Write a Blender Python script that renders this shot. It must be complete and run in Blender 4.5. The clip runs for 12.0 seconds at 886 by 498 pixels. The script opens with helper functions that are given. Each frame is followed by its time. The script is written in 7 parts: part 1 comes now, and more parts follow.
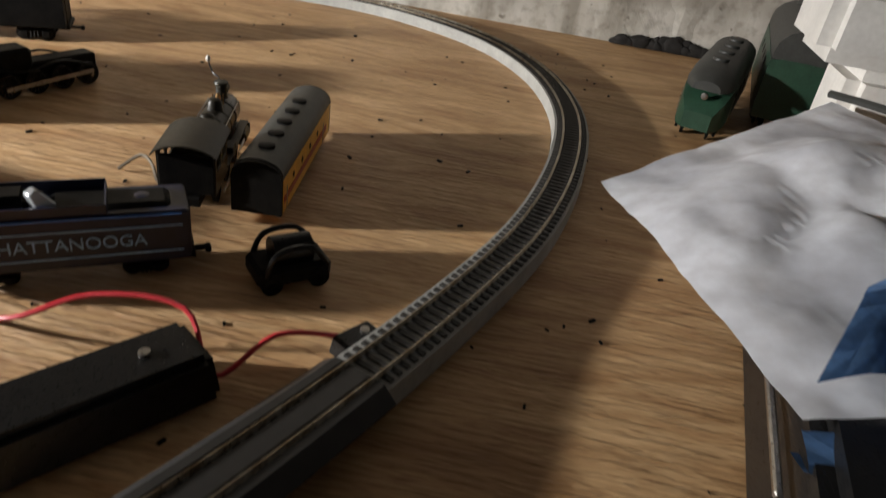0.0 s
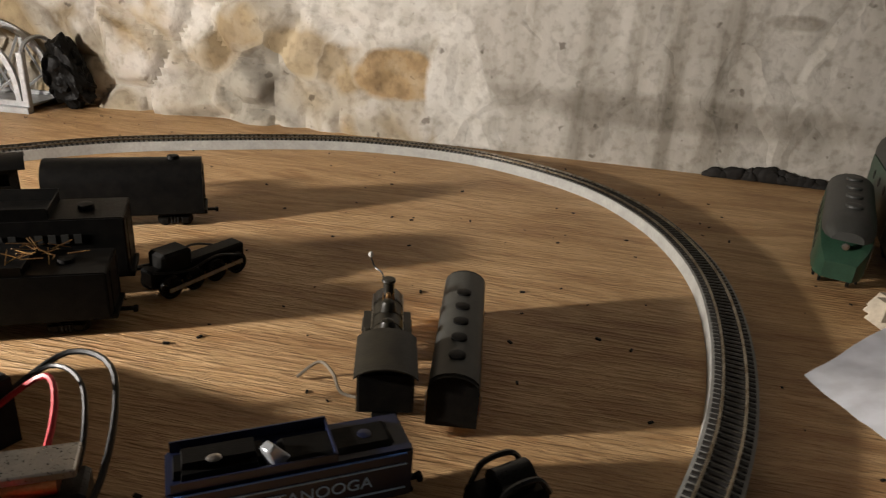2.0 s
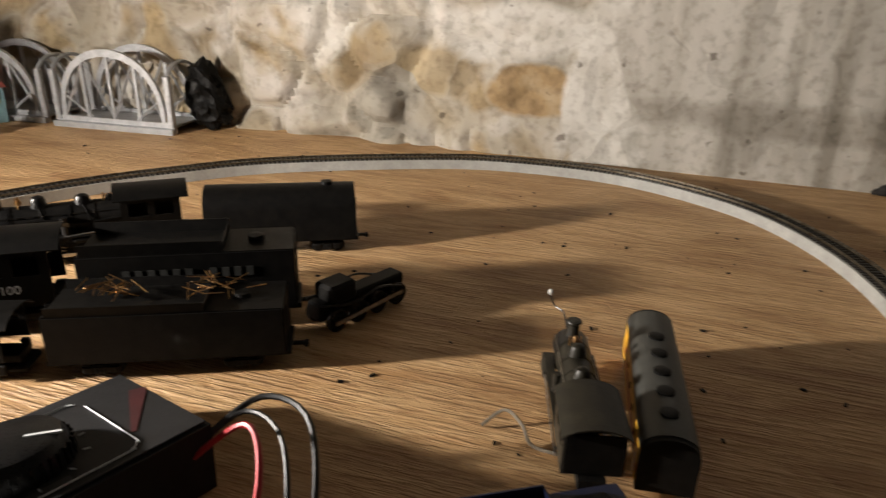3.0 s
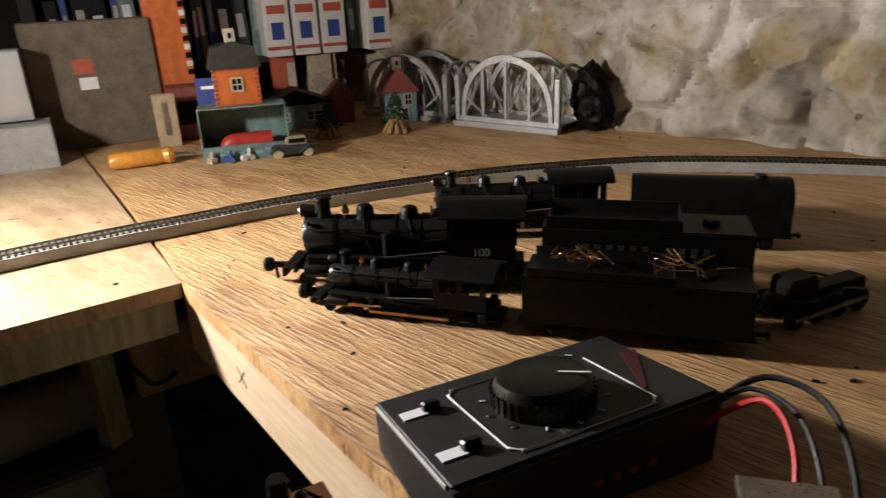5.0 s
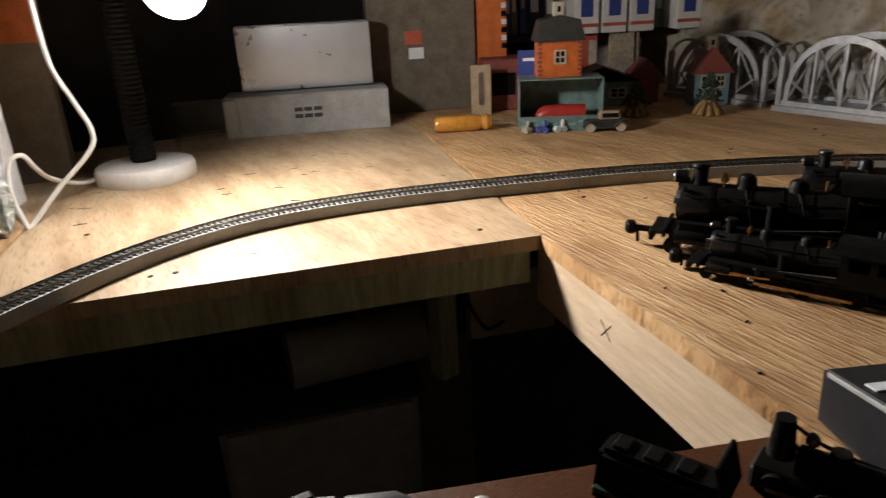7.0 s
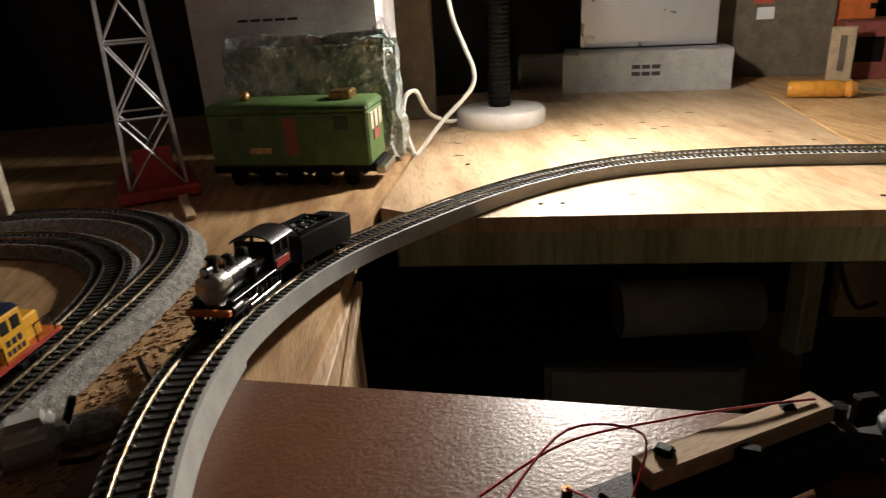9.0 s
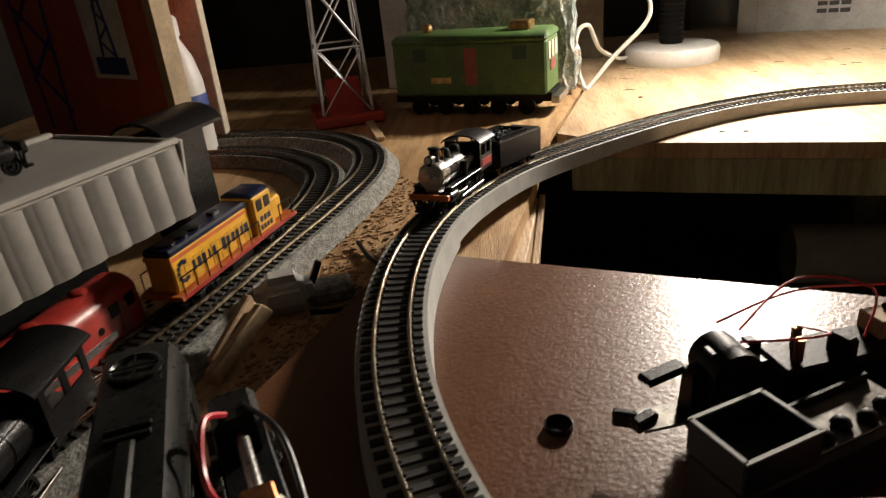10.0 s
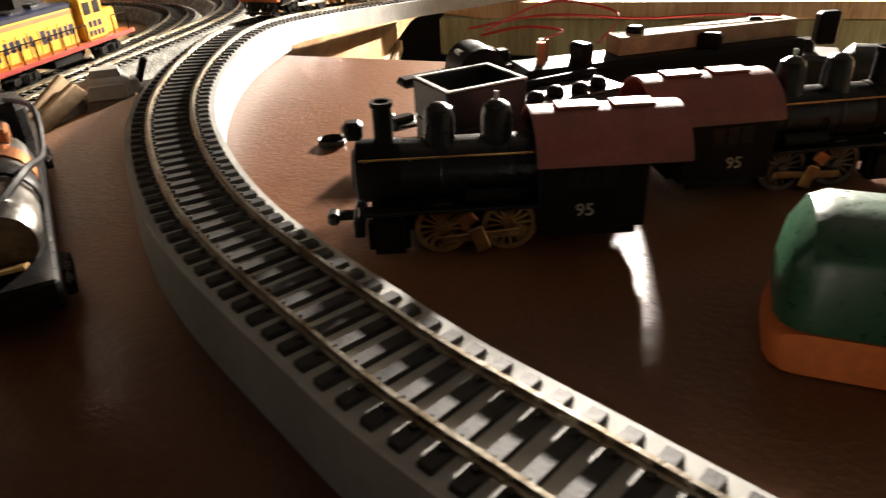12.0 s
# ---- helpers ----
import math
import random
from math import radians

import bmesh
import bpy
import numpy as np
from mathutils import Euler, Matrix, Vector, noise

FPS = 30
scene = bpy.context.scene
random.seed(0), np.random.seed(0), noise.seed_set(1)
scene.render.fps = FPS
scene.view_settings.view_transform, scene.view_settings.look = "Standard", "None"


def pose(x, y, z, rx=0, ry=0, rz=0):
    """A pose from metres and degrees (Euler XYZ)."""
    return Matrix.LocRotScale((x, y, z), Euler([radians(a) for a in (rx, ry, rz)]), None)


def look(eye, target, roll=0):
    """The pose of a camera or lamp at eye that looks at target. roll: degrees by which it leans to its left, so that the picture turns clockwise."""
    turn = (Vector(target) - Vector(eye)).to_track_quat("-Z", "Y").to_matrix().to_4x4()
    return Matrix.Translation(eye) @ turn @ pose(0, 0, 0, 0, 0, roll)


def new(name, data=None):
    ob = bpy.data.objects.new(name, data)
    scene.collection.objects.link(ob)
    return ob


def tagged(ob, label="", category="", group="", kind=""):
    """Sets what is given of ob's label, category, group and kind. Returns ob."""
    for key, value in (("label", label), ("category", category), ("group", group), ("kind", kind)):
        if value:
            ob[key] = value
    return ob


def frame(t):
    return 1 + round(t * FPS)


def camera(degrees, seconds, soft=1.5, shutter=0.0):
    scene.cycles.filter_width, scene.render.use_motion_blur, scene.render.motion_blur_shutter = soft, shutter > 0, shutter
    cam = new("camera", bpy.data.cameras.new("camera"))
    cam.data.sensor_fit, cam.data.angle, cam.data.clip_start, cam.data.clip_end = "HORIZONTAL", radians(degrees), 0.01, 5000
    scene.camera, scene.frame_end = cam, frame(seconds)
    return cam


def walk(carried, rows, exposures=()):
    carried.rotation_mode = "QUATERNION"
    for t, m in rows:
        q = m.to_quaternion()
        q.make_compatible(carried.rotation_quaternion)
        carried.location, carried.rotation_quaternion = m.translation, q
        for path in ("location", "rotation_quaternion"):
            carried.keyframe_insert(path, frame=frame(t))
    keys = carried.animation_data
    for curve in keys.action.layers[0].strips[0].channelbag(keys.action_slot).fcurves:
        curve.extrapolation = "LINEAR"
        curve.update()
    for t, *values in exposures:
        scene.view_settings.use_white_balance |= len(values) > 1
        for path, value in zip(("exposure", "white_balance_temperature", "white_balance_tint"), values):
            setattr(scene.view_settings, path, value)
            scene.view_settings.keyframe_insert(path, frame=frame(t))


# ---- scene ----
cam = camera(66.3, 12.0, 1.2, 0.3)
PATH = [
    (0, (0.204, 0.271, 0.265), (0.083, 1.985, -0.759), 9.1),
    (0.5, (0.187, 0.308, 0.284), (0.017, 2.091, -0.605), 6.3),
    (1, (0.152, 0.297, 0.308), (-0.038, 2.104, -0.528), 6.1),
    (1.5, (0.127, 0.286, 0.316), (-0.119, 2.107, -0.474), 5.3),
    (2, (0.075, 0.297, 0.319), (-0.193, 2.118, -0.462), 4.4),
    (2.5, (0.02, 0.291, 0.306), (-0.248, 2.116, -0.466), 4.2),
    (3, (-0.012, 0.323, 0.322), (-0.537, 2.091, -0.451), 1.8),
    (3.2, (-0.028, 0.327, 0.319), (-0.667, 2.059, -0.449), 1.0),
    (4.8, (-0.114, 0.258, 0.294), (-1.329, 1.674, -0.427), -2.6),
    (5, (-0.127, 0.243, 0.293), (-1.405, 1.603, -0.427), -2.7),
    (5.5, (-0.156, 0.206, 0.288), (-1.555, 1.443, -0.43), -2.6),
    (6, (-0.18, 0.177, 0.28), (-1.661, 1.313, -0.437), -2.4),
    (6.5, (-0.193, 0.147, 0.278), (-1.747, 1.181, -0.439), -2.1),
    (7, (-0.206, 0.106, 0.276), (-1.864, 0.961, -0.444), -2.9),
    (7.5, (-0.218, 0.064, 0.273), (-1.963, 0.732, -0.441), -3.3),
    (7.7, (-0.223, 0.046, 0.269), (-1.997, 0.632, -0.445), -3.6),
    (9.3, (-0.213, -0.064, 0.251), (-2.06, -0.003, -0.514), -4.3),
    (9.5, (-0.197, -0.07, 0.247), (-2.04, -0.103, -0.528), -5.1),
    (10, (-0.163, -0.107, 0.23), (-1.971, -0.321, -0.596), -5.7),
    (10.5, (-0.144, -0.123, 0.214), (-1.927, -0.28, -0.678), -3.9),
    (11, (-0.131, -0.121, 0.197), (-1.896, -0.261, -0.733), -3.1),
    (11.5, (-0.11, -0.083, 0.147), (-1.861, -0.184, -0.814), -2.6),
    (12, (-0.102, -0.041, 0.139), (-1.846, -0.044, -0.839), -2.4),
]
walk(cam, [(t, look(eye, target, roll)) for t, eye, target, roll in PATH],
     [(0.0, 1.65, 6000, 8), (1.0, 1.38, 6200, 9), (3.0, 1.45, 6500, 10), (4.8, 0.75, 6350, 10), (5.5, 0.38, 6200, 10), (6.5, 0.0, 6150, 11),
      (7.5, -0.05, 6250, 11), (9.3, 0.35, 6750, 10), (10.0, 0.62, 6950, 10), (11.0, 1.1, 7000, 9), (12.0, 2.55, 6850, 10)])

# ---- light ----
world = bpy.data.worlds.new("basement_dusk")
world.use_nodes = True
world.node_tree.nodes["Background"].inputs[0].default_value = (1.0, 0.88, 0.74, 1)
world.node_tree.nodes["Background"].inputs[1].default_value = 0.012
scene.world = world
BULB = (-1.22, 0.255, 0.3)
AIM = Vector((1.0, 0.24, 0.2)).normalized()          # where the lamp's head points
lamp = bpy.data.lights.new("desk_lamp_light", "SPOT")
lamp.energy, lamp.color, lamp.shadow_soft_size = 34.0, (1.0, 0.92, 0.84), 0.03
lamp.spot_size, lamp.spot_blend = radians(172), 1.0
lamp_ob = new("desk_lamp_light", lamp)
lamp_ob.matrix_basis = look(Vector(BULB) + AIM * 0.05, Vector(BULB) + AIM)


# ---- materials ----
def mat(name, color, rough=0.5, metal=0.0, vary=0.25, scale=60.0, bump=0.15, stretch=(1, 1, 1), second=None, coat=0.0,
        fine=6.0, amount=0.5, dist=0.0006, spec=0.5):
    """A surface with coarse and fine variation; second is the colour of its stains or wear."""
    m = bpy.data.materials.new(name)
    m.use_nodes = True
    nt = m.node_tree
    bs = nt.nodes["Principled BSDF"]
    tc = nt.nodes.new("ShaderNodeTexCoord")
    mp = nt.nodes.new("ShaderNodeMapping")
    mp.inputs["Scale"].default_value = stretch
    nt.links.new(tc.outputs["Object"], mp.inputs[0])
    info = nt.nodes.new("ShaderNodeObjectInfo")
    n1 = nt.nodes.new("ShaderNodeTexNoise")
    n1.inputs["Scale"].default_value, n1.inputs["Detail"].default_value = scale, 6
    n2 = nt.nodes.new("ShaderNodeTexNoise")
    n2.inputs["Scale"].default_value, n2.inputs["Detail"].default_value = scale * fine, 4
    for n in (n1, n2):
        nt.links.new(mp.outputs[0], n.inputs["Vector"])
    ramp = nt.nodes.new("ShaderNodeValToRGB")
    lo, hi = amount - 0.16, amount + 0.16
    ramp.color_ramp.elements[0].position, ramp.color_ramp.elements[1].position = lo, hi
    sec = second or tuple(c * (1 - vary) for c in color)
    ramp.color_ramp.elements[0].color, ramp.color_ramp.elements[1].color = (*sec, 1), (*color, 1)
    nt.links.new(n1.outputs[0], ramp.inputs[0])
    mul = nt.nodes.new("ShaderNodeMix")
    mul.data_type, mul.blend_type = "RGBA", "MULTIPLY"
    mul.inputs[0].default_value = min(1, vary * 2)
    r2 = nt.nodes.new("ShaderNodeValToRGB")
    r2.color_ramp.elements[0].position, r2.color_ramp.elements[1].position = 0.3, 0.65
    r2.color_ramp.elements[0].color = (0.62, 0.6, 0.58, 1)
    nt.links.new(n2.outputs[0], r2.inputs[0])
    nt.links.new(ramp.outputs[0], mul.inputs[6])
    nt.links.new(r2.outputs[0], mul.inputs[7])
    hsv = nt.nodes.new("ShaderNodeHueSaturation")
    rng = nt.nodes.new("ShaderNodeMapRange")
    rng.inputs[3].default_value, rng.inputs[4].default_value = 0.88, 1.1
    nt.links.new(info.outputs["Random"], rng.inputs[0])
    nt.links.new(rng.outputs[0], hsv.inputs["Value"])
    nt.links.new(mul.outputs[2], hsv.inputs["Color"])
    nt.links.new(hsv.outputs[0], bs.inputs["Base Color"])
    rr = nt.nodes.new("ShaderNodeMapRange")
    rr.inputs[3].default_value, rr.inputs[4].default_value = max(0.04, rough - 0.12), min(1, rough + 0.14)
    nt.links.new(n2.outputs[0], rr.inputs[0])
    nt.links.new(rr.outputs[0], bs.inputs["Roughness"])
    bs.inputs["Metallic"].default_value = metal
    bs.inputs["Coat Weight"].default_value = coat
    bs.inputs["Specular IOR Level"].default_value = spec
    if bump:
        b = nt.nodes.new("ShaderNodeBump")
        b.inputs["Strength"].default_value, b.inputs["Distance"].default_value = bump, dist
        nt.links.new(n2.outputs[0], b.inputs["Height"])
        nt.links.new(b.outputs[0], bs.inputs["Normal"])
    return m


def glow(name, color, strength):
    m = bpy.data.materials.new(name)
    m.use_nodes = True
    bs = m.node_tree.nodes["Principled BSDF"]
    bs.inputs["Base Color"].default_value = (0.9, 0.9, 0.9, 1)
    bs.inputs["Emission Color"].default_value = (*color, 1)
    bs.inputs["Emission Strength"].default_value = strength
    return m


def clear(name, color, rough=0.08, alpha=1.0):
    m = bpy.data.materials.new(name)
    m.use_nodes = True
    bs = m.node_tree.nodes["Principled BSDF"]
    bs.inputs["Base Color"].default_value = (*color, 1)
    bs.inputs["Roughness"].default_value = rough
    bs.inputs["Transmission Weight"].default_value = 1.0
    bs.inputs["IOR"].default_value = 1.35
    bs.inputs["Alpha"].default_value = alpha
    return m


def wood(name, light, dark, along, scale=7.0, rough=0.55, bump=0.5, streak=22.0, saw=0.0):
    """Plywood: long grain bands, fine fibres, knots and smudges."""
    m = bpy.data.materials.new(name)
    m.use_nodes = True
    nt = m.node_tree
    bs = nt.nodes["Principled BSDF"]
    tc = nt.nodes.new("ShaderNodeTexCoord")
    mp = nt.nodes.new("ShaderNodeMapping")
    mp.inputs["Rotation"].default_value = (0, 0, radians(along))
    mp.inputs["Scale"].default_value = (1.0, streak, 1.0)
    nt.links.new(tc.outputs["Object"], mp.inputs[0])
    rough_map = nt.nodes.new("ShaderNodeMapping")
    rough_map.inputs["Rotation"].default_value = (0, 0, radians(along))
    rough_map.inputs["Scale"].default_value = (1.0, 3.0, 1.0)
    nt.links.new(tc.outputs["Object"], rough_map.inputs[0])
    warp = nt.nodes.new("ShaderNodeTexNoise")
    warp.inputs["Scale"].default_value, warp.inputs["Detail"].default_value = 3.0, 3
    nt.links.new(rough_map.outputs[0], warp.inputs["Vector"])
    mixv = nt.nodes.new("ShaderNodeVectorMath")
    mixv.operation = "MULTIPLY_ADD"
    mixv.inputs[1].default_value = (0.5, 1.6, 0.5)
    nt.links.new(warp.outputs["Color"], mixv.inputs[0])
    nt.links.new(mp.outputs[0], mixv.inputs[2])
    n1 = nt.nodes.new("ShaderNodeTexNoise")
    n1.inputs["Scale"].default_value, n1.inputs["Detail"].default_value = scale, 8
    nt.links.new(mixv.outputs[0], n1.inputs["Vector"])
    n2 = nt.nodes.new("ShaderNodeTexNoise")
    n2.inputs["Scale"].default_value, n2.inputs["Detail"].default_value = scale * 9, 5
    nt.links.new(mp.outputs[0], n2.inputs["Vector"])
    ramp = nt.nodes.new("ShaderNodeValToRGB")
    ramp.color_ramp.elements[0].position, ramp.color_ramp.elements[1].position = 0.34, 0.62
    ramp.color_ramp.elements[0].color, ramp.color_ramp.elements[1].color = (*dark, 1), (*light, 1)
    nt.links.new(n1.outputs[0], ramp.inputs[0])
    spots = nt.nodes.new("ShaderNodeTexNoise")
    spots.inputs["Scale"].default_value, spots.inputs["Detail"].default_value = 5.5, 6
    nt.links.new(rough_map.outputs[0], spots.inputs["Vector"])
    sr = nt.nodes.new("ShaderNodeValToRGB")
    sr.color_ramp.elements[0].position, sr.color_ramp.elements[1].position = 0.32, 0.52
    sr.color_ramp.elements[0].color, sr.color_ramp.elements[1].color = (0.66, 0.58, 0.5, 1), (1, 1, 1, 1)
    nt.links.new(spots.outputs[0], sr.inputs[0])
    mul = nt.nodes.new("ShaderNodeMix")
    mul.data_type, mul.blend_type = "RGBA", "MULTIPLY"
    mul.inputs[0].default_value = 0.8
    nt.links.new(ramp.outputs[0], mul.inputs[6])
    nt.links.new(sr.outputs[0], mul.inputs[7])
    fib = nt.nodes.new("ShaderNodeValToRGB")
    fib.color_ramp.elements[0].position, fib.color_ramp.elements[1].position = 0.33, 0.5
    fib.color_ramp.elements[0].color, fib.color_ramp.elements[1].color = (0.64, 0.54, 0.43, 1), (1, 1, 1, 1)
    nt.links.new(n2.outputs[0], fib.inputs[0])
    mul2 = nt.nodes.new("ShaderNodeMix")
    mul2.data_type, mul2.blend_type = "RGBA", "MULTIPLY"
    mul2.inputs[0].default_value = 0.8
    nt.links.new(mul.outputs[2], mul2.inputs[6])
    nt.links.new(fib.outputs[0], mul2.inputs[7])
    nt.links.new(mul2.outputs[2], bs.inputs["Base Color"])
    bs.inputs["Roughness"].default_value = rough
    b = nt.nodes.new("ShaderNodeBump")
    b.inputs["Strength"].default_value, b.inputs["Distance"].default_value = bump, 0.0012
    nt.links.new(n2.outputs[0], b.inputs["Height"])
    if saw:                                               # torn saw marks standing proud
        torn = nt.nodes.new("ShaderNodeTexNoise")
        torn.inputs["Scale"].default_value, torn.inputs["Detail"].default_value = scale * 3.2, 4
        nt.links.new(mp.outputs[0], torn.inputs["Vector"])
        step = nt.nodes.new("ShaderNodeMapRange")
        step.inputs[1].default_value, step.inputs[2].default_value = 0.47, 0.66
        nt.links.new(torn.outputs[0], step.inputs[0])
        b2 = nt.nodes.new("ShaderNodeBump")
        b2.inputs["Strength"].default_value, b2.inputs["Distance"].default_value = 0.9, saw
        nt.links.new(step.outputs[0], b2.inputs["Height"])
        nt.links.new(b.outputs[0], b2.inputs["Normal"])
        nt.links.new(b2.outputs[0], bs.inputs["Normal"])
    else:
        nt.links.new(b.outputs[0], bs.inputs["Normal"])
    return m


def rubble(name):
    """Old plastered rubble: stones of several tones in pale mortar, smeared plaster, damp drips where it turns to concrete."""
    m = bpy.data.materials.new(name)
    m.use_nodes = True
    nt = m.node_tree
    bs = nt.nodes["Principled BSDF"]
    tc = nt.nodes.new("ShaderNodeTexCoord")

    def nz(scale, detail, vec=None, dist=0.0):
        n = nt.nodes.new("ShaderNodeTexNoise")
        n.inputs["Scale"].default_value, n.inputs["Detail"].default_value, n.inputs["Distortion"].default_value = scale, detail, dist
        nt.links.new(vec or tc.outputs["Object"], n.inputs["Vector"])
        return n

    def ramp(src, stops):
        r = nt.nodes.new("ShaderNodeValToRGB")
        el = r.color_ramp.elements
        el[0].position, el[0].color = stops[0][0], (*stops[0][1], 1)
        el[1].position, el[1].color = stops[-1][0], (*stops[-1][1], 1)
        for p, c in stops[1:-1]:
            el.new(p).color = (*c, 1)
        nt.links.new(src, r.inputs[0])
        return r.outputs[0]

    def mix(kind, f, a, b):
        n = nt.nodes.new("ShaderNodeMix")
        n.data_type, n.blend_type = "RGBA", kind
        if isinstance(f, float):
            n.inputs[0].default_value = f
        else:
            nt.links.new(f, n.inputs[0])
        nt.links.new(a, n.inputs[6])
        nt.links.new(b, n.inputs[7])
        return n.outputs[2]

    warp = nz(4.0, 3)
    vm = nt.nodes.new("ShaderNodeVectorMath")
    vm.operation = "MULTIPLY_ADD"
    vm.inputs[1].default_value = (0.34, 0.34, 0.34)
    nt.links.new(warp.outputs["Color"], vm.inputs[0])
    nt.links.new(tc.outputs["Object"], vm.inputs[2])
    cells = []
    for feat in ("F1", "DISTANCE_TO_EDGE"):
        v = nt.nodes.new("ShaderNodeTexVoronoi")
        v.feature = feat
        v.inputs["Scale"].default_value = 7.0
        nt.links.new(vm.outputs[0], v.inputs["Vector"])
        cells.append(v)
    sepc = nt.nodes.new("ShaderNodeSeparateColor")
    nt.links.new(cells[0].outputs["Color"], sepc.inputs[0])
    stone = ramp(sepc.outputs[0], [(0.0, (0.23, 0.19, 0.135)), (0.35, (0.36, 0.275, 0.155)), (0.65, (0.37, 0.315, 0.225)), (1.0, (0.3, 0.285, 0.25))])
    blot = nz(14.0, 6)
    stone = mix("MULTIPLY", 0.8, stone, ramp(blot.outputs[0], [(0.3, (0.55, 0.5, 0.45)), (0.62, (1.15, 1.12, 1.05))]))
    big = nz(3.2, 7, None, 0.7)
    joint = nt.nodes.new("ShaderNodeMath")
    joint.operation = "MULTIPLY_ADD"
    joint.inputs[1].default_value = 0.95
    nt.links.new(big.outputs[0], joint.inputs[0])
    edge_n = nt.nodes.new("ShaderNodeMath")
    edge_n.operation = "MULTIPLY"
    edge_n.inputs[1].default_value = -0.75
    nt.links.new(cells[1].outputs["Distance"], edge_n.inputs[0])
    nt.links.new(edge_n.outputs[0], joint.inputs[2])
    cover = nt.nodes.new("ShaderNodeMapRange")
    cover.inputs[1].default_value, cover.inputs[2].default_value = 0.27, 0.43
    nt.links.new(joint.outputs[0], cover.inputs[0])
    mortar = ramp(nz(9.0, 8).outputs[0], [(0.3, (0.32, 0.275, 0.2)), (0.5, (0.42, 0.375, 0.3)), (0.7, (0.56, 0.535, 0.49))])
    left = mix("MIX", cover.outputs[0], stone, mortar)
    mp = nt.nodes.new("ShaderNodeMapping")
    mp.inputs["Scale"].default_value = (9.0, 1.0, 0.8)
    nt.links.new(tc.outputs["Object"], mp.inputs[0])
    drip = nz(2.2, 7, mp.outputs[0])
    right = ramp(drip.outputs[0], [(0.3, (0.28, 0.255, 0.21)), (0.42, (0.43, 0.4, 0.345)), (0.6, (0.52, 0.49, 0.435))])
    right = mix("MULTIPLY", 0.55, right, ramp(nz(6.0, 8).outputs[0], [(0.34, (0.6, 0.58, 0.55)), (0.5, (1.0, 1.0, 1.0))]))
    sep = nt.nodes.new("ShaderNodeSeparateXYZ")
    nt.links.new(tc.outputs["Object"], sep.inputs[0])
    add = nt.nodes.new("ShaderNodeMath")
    add.operation = "MULTIPLY_ADD"
    add.inputs[1].default_value = 0.5
    nt.links.new(big.outputs[0], add.inputs[0])
    nt.links.new(sep.outputs[0], add.inputs[2])
    split = nt.nodes.new("ShaderNodeMapRange")
    split.inputs[1].default_value, split.inputs[2].default_value = 0.21, 0.235
    nt.links.new(add.outputs[0], split.inputs[0])

    def patch(cx, cz, rx, rz, soft, wob):
        """A ragged patch on the wall: an ellipse with its rim torn by noise."""
        d = []
        for out, c, r in ((0, cx, rx), (2, cz, rz)):
            k = nt.nodes.new("ShaderNodeMapRange")
            k.clamp = False
            k.inputs[1].default_value, k.inputs[2].default_value = c, c + r
            nt.links.new(sep.outputs[out], k.inputs[0])
            q = nt.nodes.new("ShaderNodeMath")
            q.operation = "MULTIPLY"
            nt.links.new(k.outputs[0], q.inputs[0])
            nt.links.new(k.outputs[0], q.inputs[1])
            d.append(q)
        tot = nt.nodes.new("ShaderNodeMath")
        nt.links.new(d[0].outputs[0], tot.inputs[0])
        nt.links.new(d[1].outputs[0], tot.inputs[1])
        rag = nt.nodes.new("ShaderNodeMath")
        rag.operation = "MULTIPLY_ADD"
        rag.inputs[1].default_value = wob
        nt.links.new(torn.outputs[0], rag.inputs[0])
        nt.links.new(tot.outputs[0], rag.inputs[2])
        out = nt.nodes.new("ShaderNodeMapRange")
        out.inputs[1].default_value, out.inputs[2].default_value = 1.0 + wob * 0.5 - soft, 1.0 + wob * 0.5 + soft
        out.inputs[3].default_value, out.inputs[4].default_value = 1.0, 0.0
        nt.links.new(rag.outputs[0], out.inputs[0])
        return out.outputs[0]

    torn = nz(11.0, 7, None, 0.4)
    lime = ramp(nz(17.0, 7).outputs[0], [(0.3, (0.45, 0.42, 0.36)), (0.55, (0.6, 0.575, 0.52))])
    rust = ramp(nz(22.0, 7).outputs[0], [(0.3, (0.2, 0.13, 0.06)), (0.5, (0.34, 0.23, 0.11)), (0.7, (0.44, 0.34, 0.21))])
    left = mix("MIX", patch(-0.27, 0.215, 0.16, 0.05, 0.35, 2.2), left, lime)      # lime smears, a bare rusty stone, white plaster
    left = mix("MIX", patch(-0.63, 0.27, 0.07, 0.12, 0.4, 2.4), left, lime)
    left = mix("MIX", patch(-0.215, 0.12, 0.08, 0.05, 0.18, 1.9), left, rust)
    left = mix("MIX", patch(-0.075, 0.12, 0.085, 0.17, 0.12, 1.3), left, lime)
    damp = ramp(nz(5.0, 5).outputs[0], [(0.35, (0.62, 0.6, 0.57)), (0.6, (0.85, 0.84, 0.82))])
    right = mix("MULTIPLY", patch(0.3, 0.1, 0.4, 0.03, 0.5, 1.2), right, damp)
    right = mix("MULTIPLY", patch(0.445, 0.265, 0.05, 0.012, 0.4, 1.6), right, ramp(torn.outputs[0], [(0.3, (0.5, 0.48, 0.45)), (0.6, (0.7, 0.68, 0.65))]))
    col = mix("MIX", split.outputs[0], left, right)
    fine = nz(60.0, 8)
    col = mix("MULTIPLY", 0.6, col, ramp(fine.outputs[0], [(0.3, (0.5, 0.47, 0.43)), (0.52, (1.0, 1.0, 1.0))]))
    pits = nz(38.0, 2)
